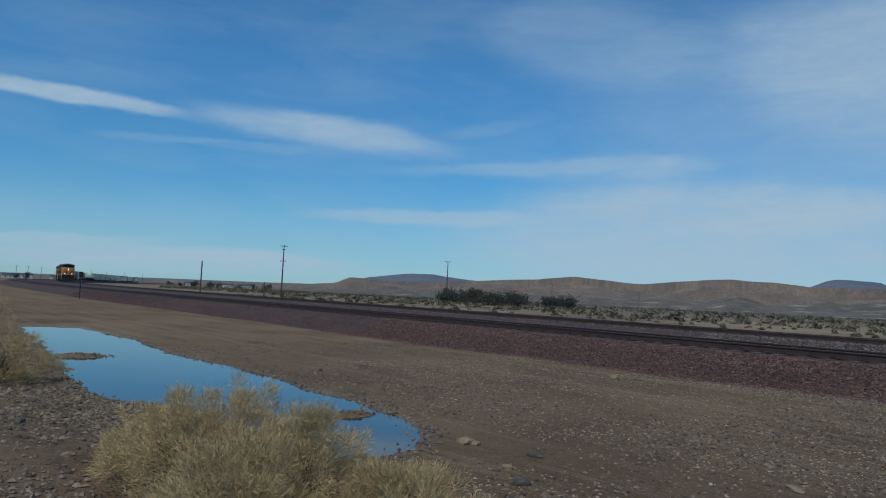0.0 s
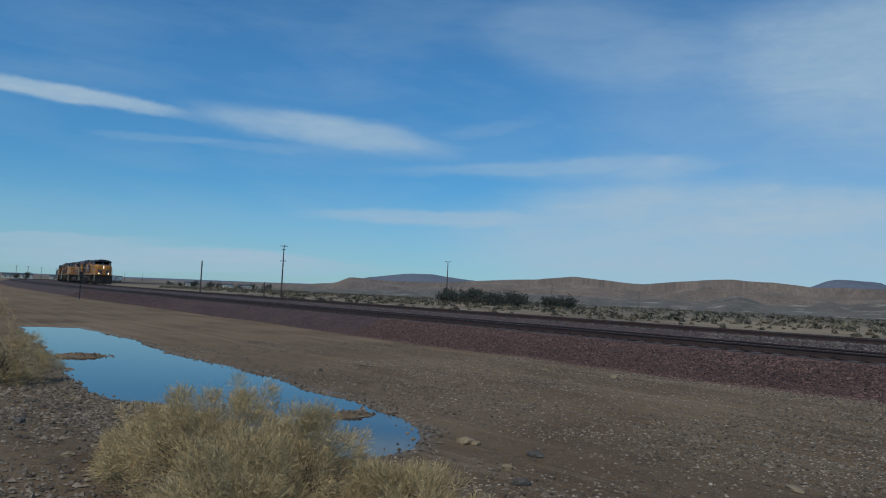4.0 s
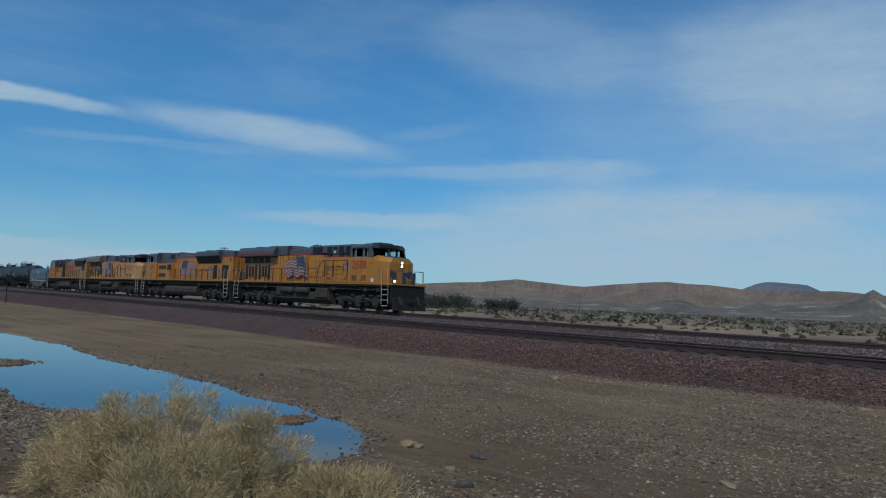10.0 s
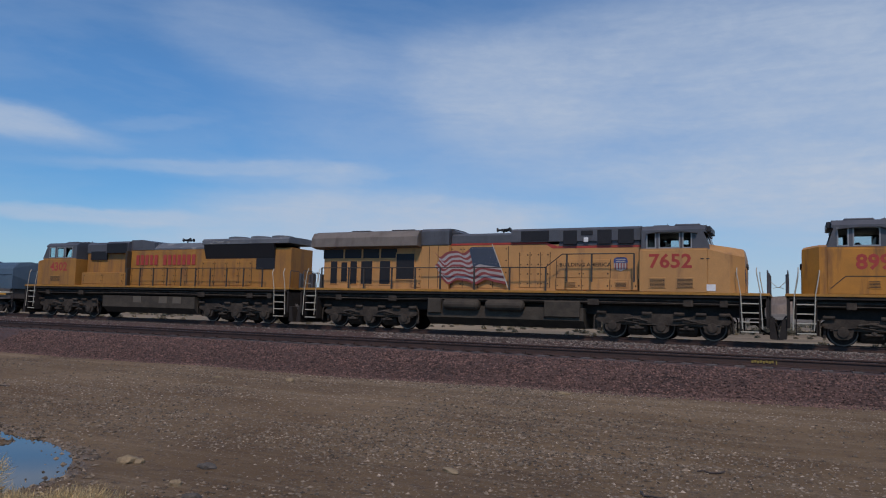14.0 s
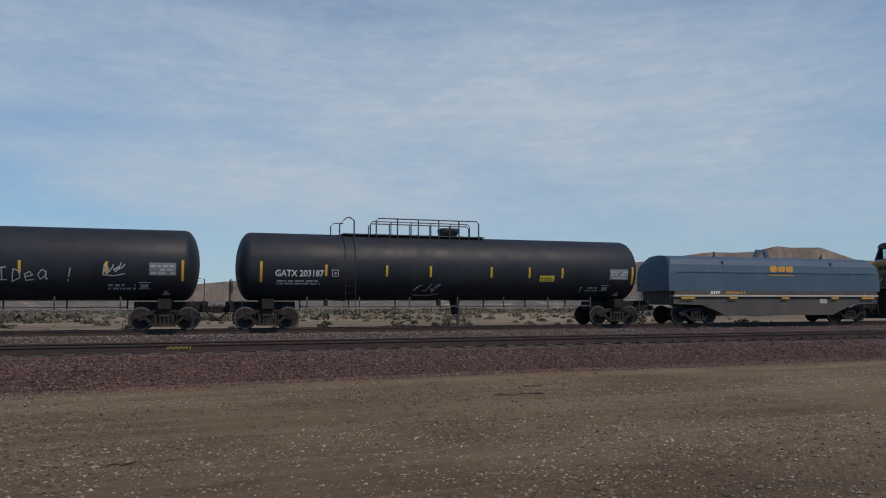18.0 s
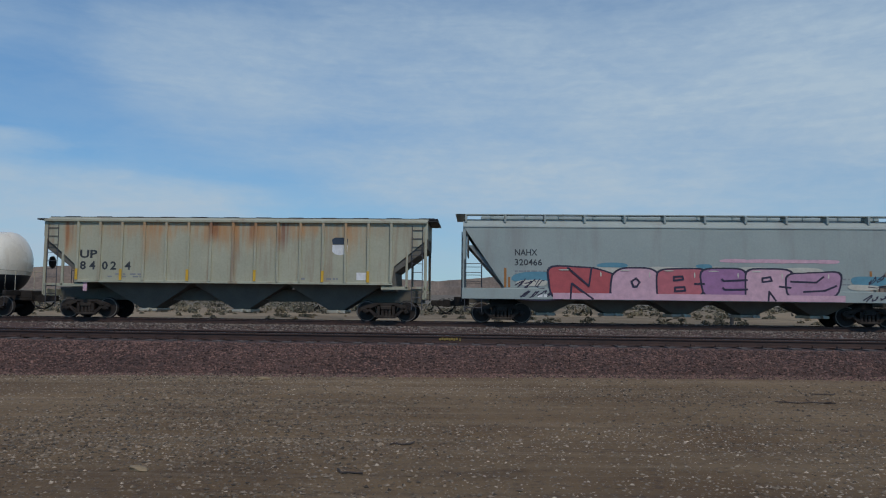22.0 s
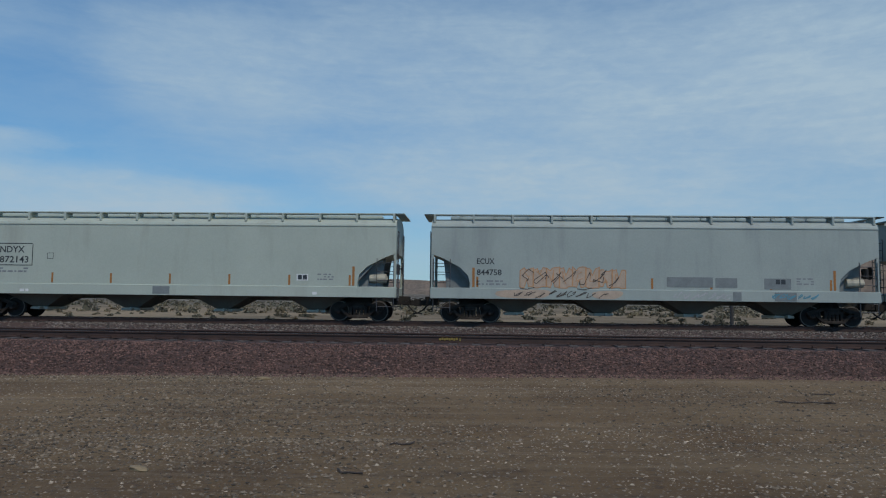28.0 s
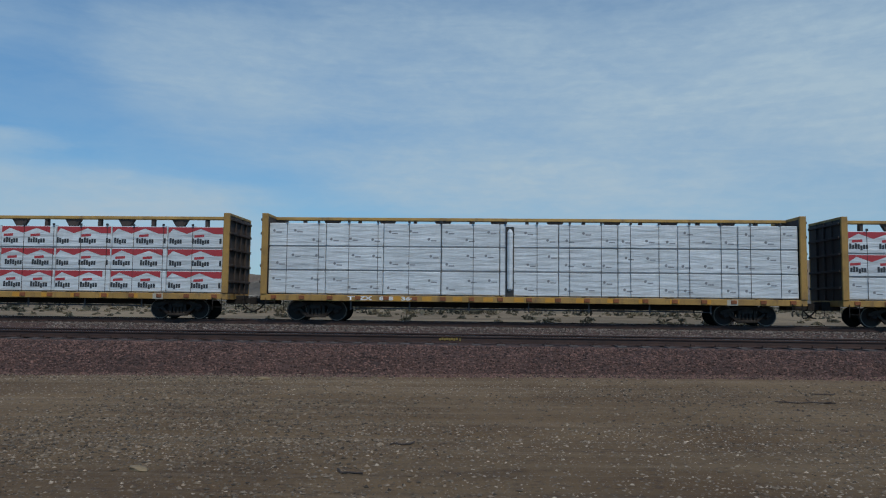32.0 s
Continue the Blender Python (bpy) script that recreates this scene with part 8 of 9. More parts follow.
def lumber(parent, half, rows_red, plain_from, seed, z0=1.14, zt=4.14):
    """Three tiers of wrapped lumber on both sides of the centre beam; rows_red: tiers with red printed wrap (0 is the lowest)."""
    r = random.Random(seed)
    hgt = (zt - z0) / 3
    span_x = 2 * half - 1.2
    n = 9
    L = span_x / n
    for s in (-1, 1):
        for row in range(3):
            for i in range(n):
                x = -half + 0.6 + i * L
                bm = B()
                jit = r.uniform(-0.015, 0.015)
                z = z0 + row * hgt
                box(bm, x + 0.012, x + L - 0.012, *span(s * 0.22, s * (1.36 + jit)), z + 0.02, z + hgt - 0.025, 0.03)
                b = part("wrapped_package", bm, M["wrap"], parent, "lumber in white plastic wrap")
                if s > 0:
                    continue
                y = -(1.36 + jit) - 0.004
                red = row in rows_red and x + L < plain_from
                if red:
                    rp, dk, k = [], [], 0
                    u = x + r.uniform(-0.5, 0.0)
                    while u < x + L - 0.1:
                        a, c = max(u, x + 0.04), min(u + 1.22, x + L - 0.04)
                        m = u + 0.61
                        if c - a > 0.3:
                            pts = [(a, z + hgt - 0.05), (c, z + hgt - 0.05), (c, z + hgt - 0.34)]
                            if a < m < c:
                                pts.append((m, z + hgt - 0.12))
                            pts.append((a, z + hgt - 0.34))
                            rp.append(pts)
                            if a < m - 0.25 and c > m + 0.15:
                                rp.append([(m - 0.27, z + hgt - 0.50), (m + 0.16, z + hgt - 0.47), (m + 0.16, z + hgt - 0.36), (m - 0.27, z + hgt - 0.39)])
                            w0 = m - 0.38
                            for q in range(7):
                                hh = (0.23, 0.18, 0.24, 0.21, 0.20, 0.18, 0.18)[q]
                                xa = w0 + q * 0.112
                                if xa > a - 0.02 and xa + 0.07 < c:
                                    dk.append((xa, z + 0.20 - (0.05 if q == 4 else 0), 0.094, hh))
                        u += 1.22
                    polygon("red_print", rp, flat_y(y), M["wrap_red"], b)
                    quads("dark_print", dk, flat_y(y - 0.001), M["wrap_dark"], b)
                else:
                    rp, dk = [], []
                    for q in range(3):
                        cx, cz = x + 0.3 + q * 0.85 + r.uniform(-0.1, 0.1), z + r.choice((0.32, 0.66)) + r.uniform(-0.03, 0.03)
                        if cx < x + L - 0.3:
                            rp.append(bubble(cx, cz, 0.12, 0.12, q, 8, 2))
                            dk.append((cx + 0.09, cz - 0.09, 0.24, 0.045))
                    polygon("round_print", rp, flat_y(y), M["wrap_grey"], b)
                    quads("small_print", dk, flat_y(y), M["wrap_grey"], b)
    # dark tie-down straps from deck to beam
    x = -half + 1.4
    while x < half - 0.9:
        for s in (-1, 1):
            bm = B()
            box(bm, x - 0.008, x + 0.008, *span(s * 1.372, s * 1.386), z0 - 0.1, zt, 0.0)
            box(bm, x - 0.008, x + 0.008, *span(s * 0.2, s * 1.386), zt, zt + 0.012, 0.0)
            box(bm, x - 0.05, x + 0.05, *span(s * 1.37, s * 1.42), zt - 0.02, zt + 0.09, 0.01)
            part("strap", bm, M["strap"], parent)
        x += WRAP_COL + r.uniform(-0.12, 0.12)
    # dunnage between tiers
    bm = B()
    for row in (1, 2):
        box(bm, -half + 0.62, half - 0.62, -1.33, 1.33, z0 + row * hgt - 0.025, z0 + row * hgt + 0.02)
    part("dunnage", bm, M["wrap_grey"], parent)


def centerbeam(half, label, mark, rows_red, plain_from, seed, air_bag=None, top=4.10):
    e = thing("centerbeam_flatcar", label=label, category="flat car", group="lumber cars")
    over, half = half, half - 0.40
    bm = B()
    box(bm, -half + 0.32, half - 0.32, -1.46, 1.46, 0.86, 1.12, 0.015)
    part("deck", bm, M["beam_yellow"], e)
    bm = B()
    out = [(-half + 2.0, 0.86), (-half + 3.4, 0.62), (half - 3.4, 0.62), (half - 2.0, 0.86)]
    prism(bm, out, "y", -0.3, 0.3)
    part("centre_sill", bm, M["under"], e)
    for q in (-1, 1):
        x = q * (half - 0.32)
        bm = B()
        box(bm, *span(x, x - q * 0.24), -1.46, 1.46, 1.125, 4.60, 0.02)
        bh = part("bulkhead", bm, M["beam_brown"], e, "dark bulkhead with ribs")
        bm = B()
        for s in (-1, 1):
            box(bm, *span(x + q * 0.01, x - q * 0.26), *span(s * 1.38, s * 1.50), 1.12, 4.62, 0.02)
        box(bm, *span(x + q * 0.012, x - q * 0.262), -1.38, 1.38, 4.50, 4.62, 0.02)
        part("bulkhead_post", bm, M["beam_yellow"], bh)
        bm = B()
        for z in (1.6, 2.3, 3.0, 3.7, 4.3):
            box(bm, *span(x, x + q * 0.09), -1.38, 1.38, z, z + 0.10, 0.01)
        for y in (-0.7, 0.0, 0.7):
            box(bm, *span(x, x + q * 0.07), y - 0.05, y + 0.05, 1.13, 4.5, 0.01)
        part("bulkhead_rib", bm, M["beam_brown"], bh)
    bm = B()
    box(bm, -half + 0.56, half - 0.56, -0.20, 0.20, 4.47, 4.60, 0.015)
    part("top_chord", bm, M["beam_yellow"], e)
    for i in range(19):
        bm = B()
        x = -half + 0.6 + (2 * half - 1.2) * i / 18
        w = 0.07 if i % 2 else 0.16
        box(bm, x - w, x + w, -0.12, 0.12, 1.12, 4.47, 0.01)
        if i % 2 == 0:
            prism(bm, [(x - w, 4.12), (x - w - 0.22, 4.47), (x + w + 0.22, 4.47), (x + w, 4.12)], "y", -0.10, 0.10)
        part("centre_post", bm, M["beam_brown"], e)
    for i in range(19):
        x = -half + 0.9 + (2 * half - 1.8) * i / 18
        pieces("winch", [(x - 0.12, x + 0.12, *span(s * 1.45, s * 1.50), 0.92, 1.08) for s in (-1, 1)], M["rust"], e)
    side_rail(e, -half + 4.2, half - 4.2, 0.56, 1.2, M["rail_grey"], 2.4)
    for q in (-1, 1):
        pieces("draft_sill", [(*span(q * (over - 0.35), q * (half - 0.75)), -0.35, 0.35, 0.68, 1.05)], M["under"], e, bevel=0.02)
        for s in (-1, 1):
            part("corner_step", ladder(B(), q * (half - 0.75), s * 1.5, 0.4, 0.95, 0.4, 2), M["under"], e)
    t = half - 2.65
    for x in (-t, t):
        add_truck(e, x, False, 0.44, 1.76)
    add_couplers(e, over)
    lumber(e, half, rows_red, plain_from, seed, 1.14, top)
    if air_bag is not None:
        bm = B()
        lathe(bm, [(1.35, 0.03), (1.45, 0.12), (3.85, 0.13), (4.0, 0.05)], "z", 12, centre=(air_bag, -1.40, 0))
        part("air_bag", bm, M["wrap"], e, "pale inflated dunnage bag")
        # black strip over the wraps, drawn for the shade in the bag's gap
        bm = B()
        box(bm, air_bag - 0.17, air_bag + 0.17, -1.392, -1.375, 1.12, 4.1, 0.01)
        part("bag_gap", bm, M["strap"], e)
    lettering(mark, -half + 4.1, 0.92, 0.15, flat_y(-1.468), M["white"], e, "reporting_mark", 2.9, bold=0.01)
    quads("stencil_box", [(half - 3.6, 0.86, 0.45, 0.24)], flat_y(-1.468), M["rail_light"], e)
    for x in np.arange(-half + 6.0, half - 4.0, 1.3):
        quads("deck_stripe", [(x, 0.90, 0.4, 0.18)], flat_y(-1.466), M["mark_orange"], e)
    return e

# ---- the train, from its head backwards ----
LENGTHS = [23.00, 22.92, 22.32, 22.72, 15.23, 20.69, 21.20, 21.16, 21.47, 20.20, 18.41, 15.04, 15.18, 14.98, 20.86, 20.59, 19.94, 21.27, 19.80, 24.46, 24.46, 24.46]
H = [l / 2 for l in LENGTHS]

TRAIN = [
    loco_ge(H[0], "2588", M["yellow"], "yellow and grey freight locomotive with lit headlights and painted flag", M["roof_grey"], lamps=True),
    loco_sd70ace(H[1], "8991", M["yellow"], "yellow and grey locomotive running backwards with painted flag"),
    loco_ge(H[2], "7652", M["yellow_pale"], "faded yellow freight locomotive with painted flag", M["roof_grey_faded"], flag_at=-0.3, stripe=False, rear_vents=False),
    loco_sd70m(H[3], "4302", M["yellow_worn"], "older dirty yellow locomotive with peeling grey roof"),
    coil_car(H[4], "short steel coil car with a blue rounded cover"),
    black_tank(H[5], "long black tank car with short top railing", "GATX 203187", False, 0.0, placard=6.3, rails=(-4.9, 1.3), strips=(1.66, 4.35, 7.0, 9.0, 11.9, 13.8, 15.5), tags=[(-2.0, 1.5, 1.2, 0.4, 3, 2)], seed=2),
    black_tank(H[6], "long black tank car scrawled with white graffiti words", "GATX 25497", False, 0.0, (-5.2, 1.15), tags=[(-3.7, 1.6, 0.6, 0.3, 3, 3), (6.3, 2.25, 0.8, 0.4, 4, 4)], seed=5,
               words=[("HuckaI Have No IDea !", -4.05, 1.95, 9.4, 0.56)], placard=9.75, strips=(1.42, 4.44, 7.83, 11.3, 14.0, 17.0)),
    black_tank(H[7], "long black tank car with full-length top railing", "GATX 51923", True, 0.05, placard=6.15, strips=(1.33, 5.2, 7.2, 8.85, 12.67, 14.75, 16.3), tags=[(-5.9, 1.95, 1.2, 0.5, 5, 7), (-6.7, 1.75, 1.0, 0.3, 5, 8), (-4.1, 1.95, 0.9, 0.4, 3, 9)], seed=8),
    black_tank(H[8], "long black tank car with faint graffiti", "GATX 201154", False, 0.05, (5.5, -1.3), placard=8.95, strips=(1.47, 4.6, 7.75, 11.4, 13.98, 17.1), tags=[(-5.2, 1.6, 1.9, 0.4, 7, 12)], seed=11),
    covered_hopper(H[9], M["hop_grey"], "grey covered hopper with large pink graffiti", [("NAHX", -H[9] + 2.95, 2.88, 0.26, 0.95), ("320466", -H[9] + 2.95, 2.46, 0.26, 1.15)], 4.52, tags=pink_piece, seed=3, sill=(1.02, 1.48), cut=1.75, inset=0.72, outlets=5, straight=True),
    ribbed_hopper(H[10], "weathered grain hopper with rust runs and outside posts"),
    white_tank(H[11], "white and black tank car with black scribbled tags", "TILX 112179", M["tank_white"], runs=[(-0.1, 0.55, 1.9, 0.50, OCHRE), (-0.9, 0.35, 0.9, 0.35, OCHRE), (3.0, 1.6, 0.5, 0.2, OCHRE)],
               tags=[(-5.7, 2.75, 1.1, 0.32, 4, 5), (-3.95, 2.75, 1.5, 0.35, 5, 6), (-1.9, 2.8, 0.35, 0.2, 1, 7), (-6.1, 2.05, 1.0, 0.35, 5, 8), (-2.9, 2.0, 1.2, 0.3, 5, 9), (-0.9, 2.0, 1.2, 0.3, 5, 10), (1.2, 2.02, 1.6, 0.45, 5, 11), (3.1, 2.02, 0.9, 0.4, 4, 12), (4.7, 2.0, 1.0, 0.3, 4, 13)], seed=21),
    white_tank(H[12], "clean white and black tank car", "TILX 112183", M["tank_white"], runs=[(0.0, 0.4, 1.3, 0.38, OCHRE), (0.5, 0.5, 0.5, 0.25, OCHRE)], flip=True, seed=24),
    white_tank(H[13], "cream and black tank car with heavy rust runs", "TILX 110212", M["tank_cream"], runs=[(-1.6, 1.2, 2.0, 0.75, OCHRE), (0.4, 1.9, 2.4, 0.6, OCHRE), (2.4, 3.6, 0.35, 0.8, OCHRE), (0.28, 0.62, 2.9, 1.0, RUST_RED), (-0.55, 0.3, 1.7, 0.6, RUST_RED), (-1.3, 0.5, 0.8, 0.5, RUST_RED)], seed=27, rusty_ladder=True),
    covered_hopper(H[14], M["hop_blue"], "blue-grey covered hopper with teal and grey tags", [("ECUX", -H[14] + 1.95, 2.62, 0.24, 0.78), ("860268", -H[14] + 1.95, 2.12, 0.24, 1.05)], 4.50, tags=blue_tags, seed=6, cut=0.3, inset=0.85),
    covered_hopper(H[15], M["hop_blue"], "pale grey covered hopper with clean flanks", [("MBLX", -H[15] + 2.65, 2.50, 0.25, 1.0), ("53684", -H[15] + 2.65, 2.05, 0.25, 1.0)], 4.50, seed=7),
    covered_hopper(H[16], M["hop_blue"], "blue-grey covered hopper with orange tags and paint patches", [("ECUX", -H[16] + 2.62, 2.50, 0.24, 0.75), ("844758", -H[16] + 2.62, 2.03, 0.24, 1.05)], 4.50, tags=orange_piece, seed=8, inset=0.65),
    covered_hopper(H[17], M["hop_pale"], "plain grey covered hopper with a boxed mark", [("NDYX", -H[17] + 3.0, 2.82, 0.28, 1.1), ("872143", -H[17] + 3.0, 2.38, 0.28, 1.3)], 4.52, tags=mark_frame, seed=9),
    covered_hopper(H[18], M["hop_light"], "pale grey covered hopper with red and blue graffiti", [("E C U X", -H[18] + 1.95, 2.55, 0.26, 0.72), ("8 6 0 4 8 3", -H[18] + 1.95, 2.12, 0.26, 1.1)], 4.45, tags=red_piece, seed=10, cut=0.3, inset=0.72),
    centerbeam(H[19], "centerbeam flat car with red printed and white lumber wraps", "TTZX   856   364", (1, 2), 8.96, 31, 1.42, 4.04),
    centerbeam(H[20], "centerbeam flat car loaded with white wrapped lumber", "TTZX   868   364", (), 99, 32, -0.81, 4.24),
    centerbeam(H[21], "centerbeam flat car with red printed lumber wraps", "TTZX   856   364", (0, 1, 2), 99, 33, None, 4.04),
]


def head_at(t):
    """Metres along the track of the train's leading coupler; it gathers speed on the bend."""
    u = (t - 20) / 10
    return 168.36 + 205.93 * u + 0.28 * u * u + 27.1 * (max(0.0, 10.0 - t) / 10) ** 1.6


def motions():
    at, places = 0.0, []
    for car, l in zip(TRAIN, LENGTHS):
        mid = at + l / 2
        at += l
        rows = []
        for k in range(65):
            t = k * 0.5
            c = head_at(t) - mid
            a, b = on_track(c - l * 0.34, FAR_Y), on_track(c + l * 0.34, FAR_Y)
            rows.append((t, pose((a[0] + b[0]) / 2, (a[1] + b[1]) / 2, 0, 0, 0, math.degrees(math.atan2(b[1] - a[1], b[0] - a[0])))))
        walk(car, rows)
    # wheels roll: less than a quarter turn from row to row
    for wheel, dx, r in SPIN:
        walk(wheel, [(k / 30, pose(dx, 0, r, 0, math.degrees(head_at(k / 30) / r) % 360, 0)) for k in range(961)])

# ---- rail mark ----
M["crayon"] = plain("yellow_crayon", (0.26, 0.185, 0.04), 0.7)
quads("chalk_mark", [(-0.97 + i * 0.062, -0.125 + (0.015 if i % 2 else 0), 0.05, 0.06) for i in range(8)] + [(-0.44, -0.14, 0.03, 0.09)], flat_y(NEAR_Y - 0.755 - 0.035), M["crayon"], near_track, "yellow crayon mark on the rail web")

# ---- stones ----
OCTA = np.array([(1, 0, 0), (-1, 0, 0), (0, 1, 0), (0, -1, 0), (0, 0, 1), (0, 0, -1)], float)
OCTF = np.array([(0, 2, 4), (2, 1, 4), (1, 3, 4), (3, 0, 4), (2, 0, 5), (1, 2, 5), (3, 1, 5), (0, 3, 5)])


def stones(name, pts, sizes, flat, mat, seed, label, category, sink=0.25):
    """Many small angular stones as one mesh."""
    r = np.random.RandomState(seed)
    n = len(pts)
    v = OCTA[None] * (1 + r.uniform(-0.35, 0.35, (n, 6, 1)))
    v = v + r.uniform(-0.25, 0.25, (n, 6, 3))
    a = r.uniform(0, 6.28, n)
    sc = np.stack([sizes * r.uniform(0.7, 1.3, n), sizes * r.uniform(0.7, 1.3, n), sizes * flat * r.uniform(0.7, 1.2, n)], 1)
    v = v * sc[:, None, :]
    c, s = np.cos(a)[:, None], np.sin(a)[:, None]
    x, y = v[..., 0] * c - v[..., 1] * s, v[..., 0] * s + v[..., 1] * c
    v = np.stack([x, y, v[..., 2]], 2) + pts[:, None, :]
    v[..., 2] += (sizes * flat * (1 - 2 * sink) * 0.5)[:, None]
    f = (OCTF[None] + (np.arange(n) * 6)[:, None, None]).reshape(-1, 3)
    me = bpy.data.meshes.new(name)
    me.from_pydata(v.reshape(-1, 3).tolist(), [], f.tolist())
    me.materials.append(mat)
    return tagged(new(name, me), label, category, kind="stuff")


def bed_height(y):
    u = y - NEAR_Y
    return np.interp(u, [p[0] for p in bed], [p[1] for p in bed])


_r = np.random.RandomState(12)
# ballast shoulder, dark red
n = 64000
_x = np.where(_r.rand(n) < 0.75, _r.uniform(-26, 20, n), _r.uniform(-80, 40, n))
_y = NEAR_Y - 1.55 - 2.35 * _r.rand(n) ** 0.95
_z = np.maximum(bed_height(_y), ground_height(_x, _y) - 0.01)
stones("ballast_stones", np.stack([_x, _y, _z], 1), _r.uniform(0.015, 0.038, n), 0.8, M["ballast_stone"], 1, "loose dark red crushed stone on the shoulder", "ballast")
# between the rails and between the tracks
n = 52000
_x = np.where(_r.rand(n) < 0.6, _r.uniform(-18, 20, n), _r.uniform(-60, 40, n))
_y = NEAR_Y + _r.uniform(1.3, 11.3, n)
stones("ballast_stones_grey", np.stack([_x, _y, bed_height(_y)], 1), _r.uniform(0.022, 0.055, n), 0.8, M["ballast_grey"], 2, "mixed grey crushed stone between the tracks", "ballast")
# pebbles on the dirt
n = 190000
_x = np.where(_r.rand(n) < 0.75, _r.uniform(-22, 9, n), _r.normal(-4.5, 2.6, n))
_y = np.where(_r.rand(n) < 0.05, _r.uniform(-5, 2.6, n), 2.2 + 14.3 * _r.rand(n) ** 1.6)
_k = (wave(_x, _y, 21, 0.8) > _r.normal(-0.2, 1.0, n)) & (inside_depth(_x, _y, PUDDLE) < 0.12)
_x, _y = _x[_k], _y[_k]
_s = 0.006 + 0.024 * _r.rand(len(_x)) ** 3.2
stones("pebbles", np.stack([_x, _y, ground_height(_x, _y)], 1), _s, 0.6, M["pebble"], 3, "pale and dark pebbles strewn over the dirt", "pebbles", 0.2)
# pale chips pressed into the wheel tracks
n = 90000
_x = _r.uniform(-16, 16, n)
_y = 3.0 + 13.0 * _r.rand(n) ** 1.15
_k = (wave(_x * 0.25, _y, 27, 1.1) > _r.normal(0.3, 1.2, n)) & (inside_depth(_x, _y, PUDDLE) < -0.05)
_x, _y = _x[_k], _y[_k]
stones("pale_chips", np.stack([_x, _y, ground_height(_x, _y)], 1), 0.006 + 0.016 * _r.rand(len(_x)) ** 2.4, 0.5, M["pale_chip"], 6, "pale stone chips pressed into the dirt", "pebbles", 0.25)
# rubble on the bank and along the water's edge
n = 13000
_x = _r.uniform(-16, -5.2, n)
_y = _r.uniform(0.2, 3.4, n)
_k = (inside_depth(_x, _y, PUDDLE) < 0.02) & (wave(_x, _y, 22, 0.9) > _r.normal(-0.5, 0.9, n))
_x, _y = _x[_k], _y[_k]
stones("bank_rubble", np.stack([_x, _y, ground_height(_x, _y)], 1), 0.008 + 0.032 * _r.rand(len(_x)) ** 2.2, 0.65, M["pebble"], 4, "broken stones on the bank by the water", "rubble", 0.2)
n = 26000
_x, _y = _r.uniform(-26, -5.8, n), _r.uniform(2.6, 7.2, n)
_d = inside_depth(_x, _y, PUDDLE)
_k = (np.abs(_d + 0.02) < np.where(_x > -9.5, 0.42, 0.2) * _r.rand(n) ** 2)
_bar = (((_x + 8.95) / 0.26) ** 2 + ((_y - 5.62) / 0.42) ** 2 < 1)
_bar |= (((_x + 18.15) / 0.5) ** 2 + ((_y - 4.15) / 0.75) ** 2 < 1)
_k |= _bar & (_r.rand(n) < 0.9)
_x, _y = _x[_k], _y[_k]
stones("shore_stones", np.stack([_x, _y, np.maximum(ground_height(_x, _y), GROUND_Z - 0.12)], 1), 0.010 + 0.03 * _r.rand(len(_x)) ** 2, 0.7, M["pebble"], 5, "wet dark stones along the puddle's edge", "stones", 0.25)


M["dark_rock"] = surface("dark_rock", (0.10, 0.088, 0.072), 0.9, vary=0.3, scale=6, fine=40, bump=0.4, bump_scale=25)


def rock(x, y, sx, sy, sz, seed, mat, label):
    bm = B()
    bmesh.ops.create_icosphere(bm, subdivisions=2, radius=1.0)
    noise.seed_set(seed + 1)
    for v in bm.verts:
        k = 1 + 0.35 * noise.noise(v.co * 1.7 + Vector((seed, 0, 0))) + 0.12 * noise.noise(v.co * 4.1)
        v.co = Vector((v.co.x * sx, v.co.y * sy, v.co.z * sz)) * k
    z = float(ground_height(x, y)) + sz * 0.35
    ob = part("rock", bm, mat)
    ob.matrix_world = pose(x, y, z, 0, 0, seed * 47 % 360)
    return tagged(ob, label, "rock", "rocks on the dirt")


for i, (x, y, a, b, c, dark) in enumerate([(-10.9, 14.2, 0.12, 0.10, 0.07, 0), (-6.55, 5.75, 0.12, 0.09, 0.06, 0), (-6.42, 5.80, 0.06, 0.05, 0.04, 0), (-5.28, 5.2, 0.06, 0.06, 0.045, 0), (-5.6, 5.95, 0.10, 0.07, 0.045, 1),
                                          (-4.78, 4.9, 0.09, 0.06, 0.05, 1), (-6.1, 14.9, 0.10, 0.07, 0.05, 0), (-3.35, 7.2, 0.14, 0.06, 0.03, 0), (-4.5, 15.2, 0.17, 0.07, 0.05, 0), (-12.6, 13.6, 0.13, 0.06, 0.04, 0), (-11.9, 12.4, 0.10, 0.05, 0.03, 0),
                                          (-9.7, 1.6, 0.10, 0.06, 0.05, 1), (7.4, 17.9, 0.10, 0.08, 0.06, 0), (-7.7, 1.7, 0.06, 0.05, 0.03, 0), (-14.0, 8.0, 0.05, 0.05, 0.05, 1)]):
    rock(x, y, a, b, c, i, M["dark_rock"] if dark else M["rock"], "grey lump of rock half sunk in the dirt" if dark else "pale tan rock lying on the dirt")


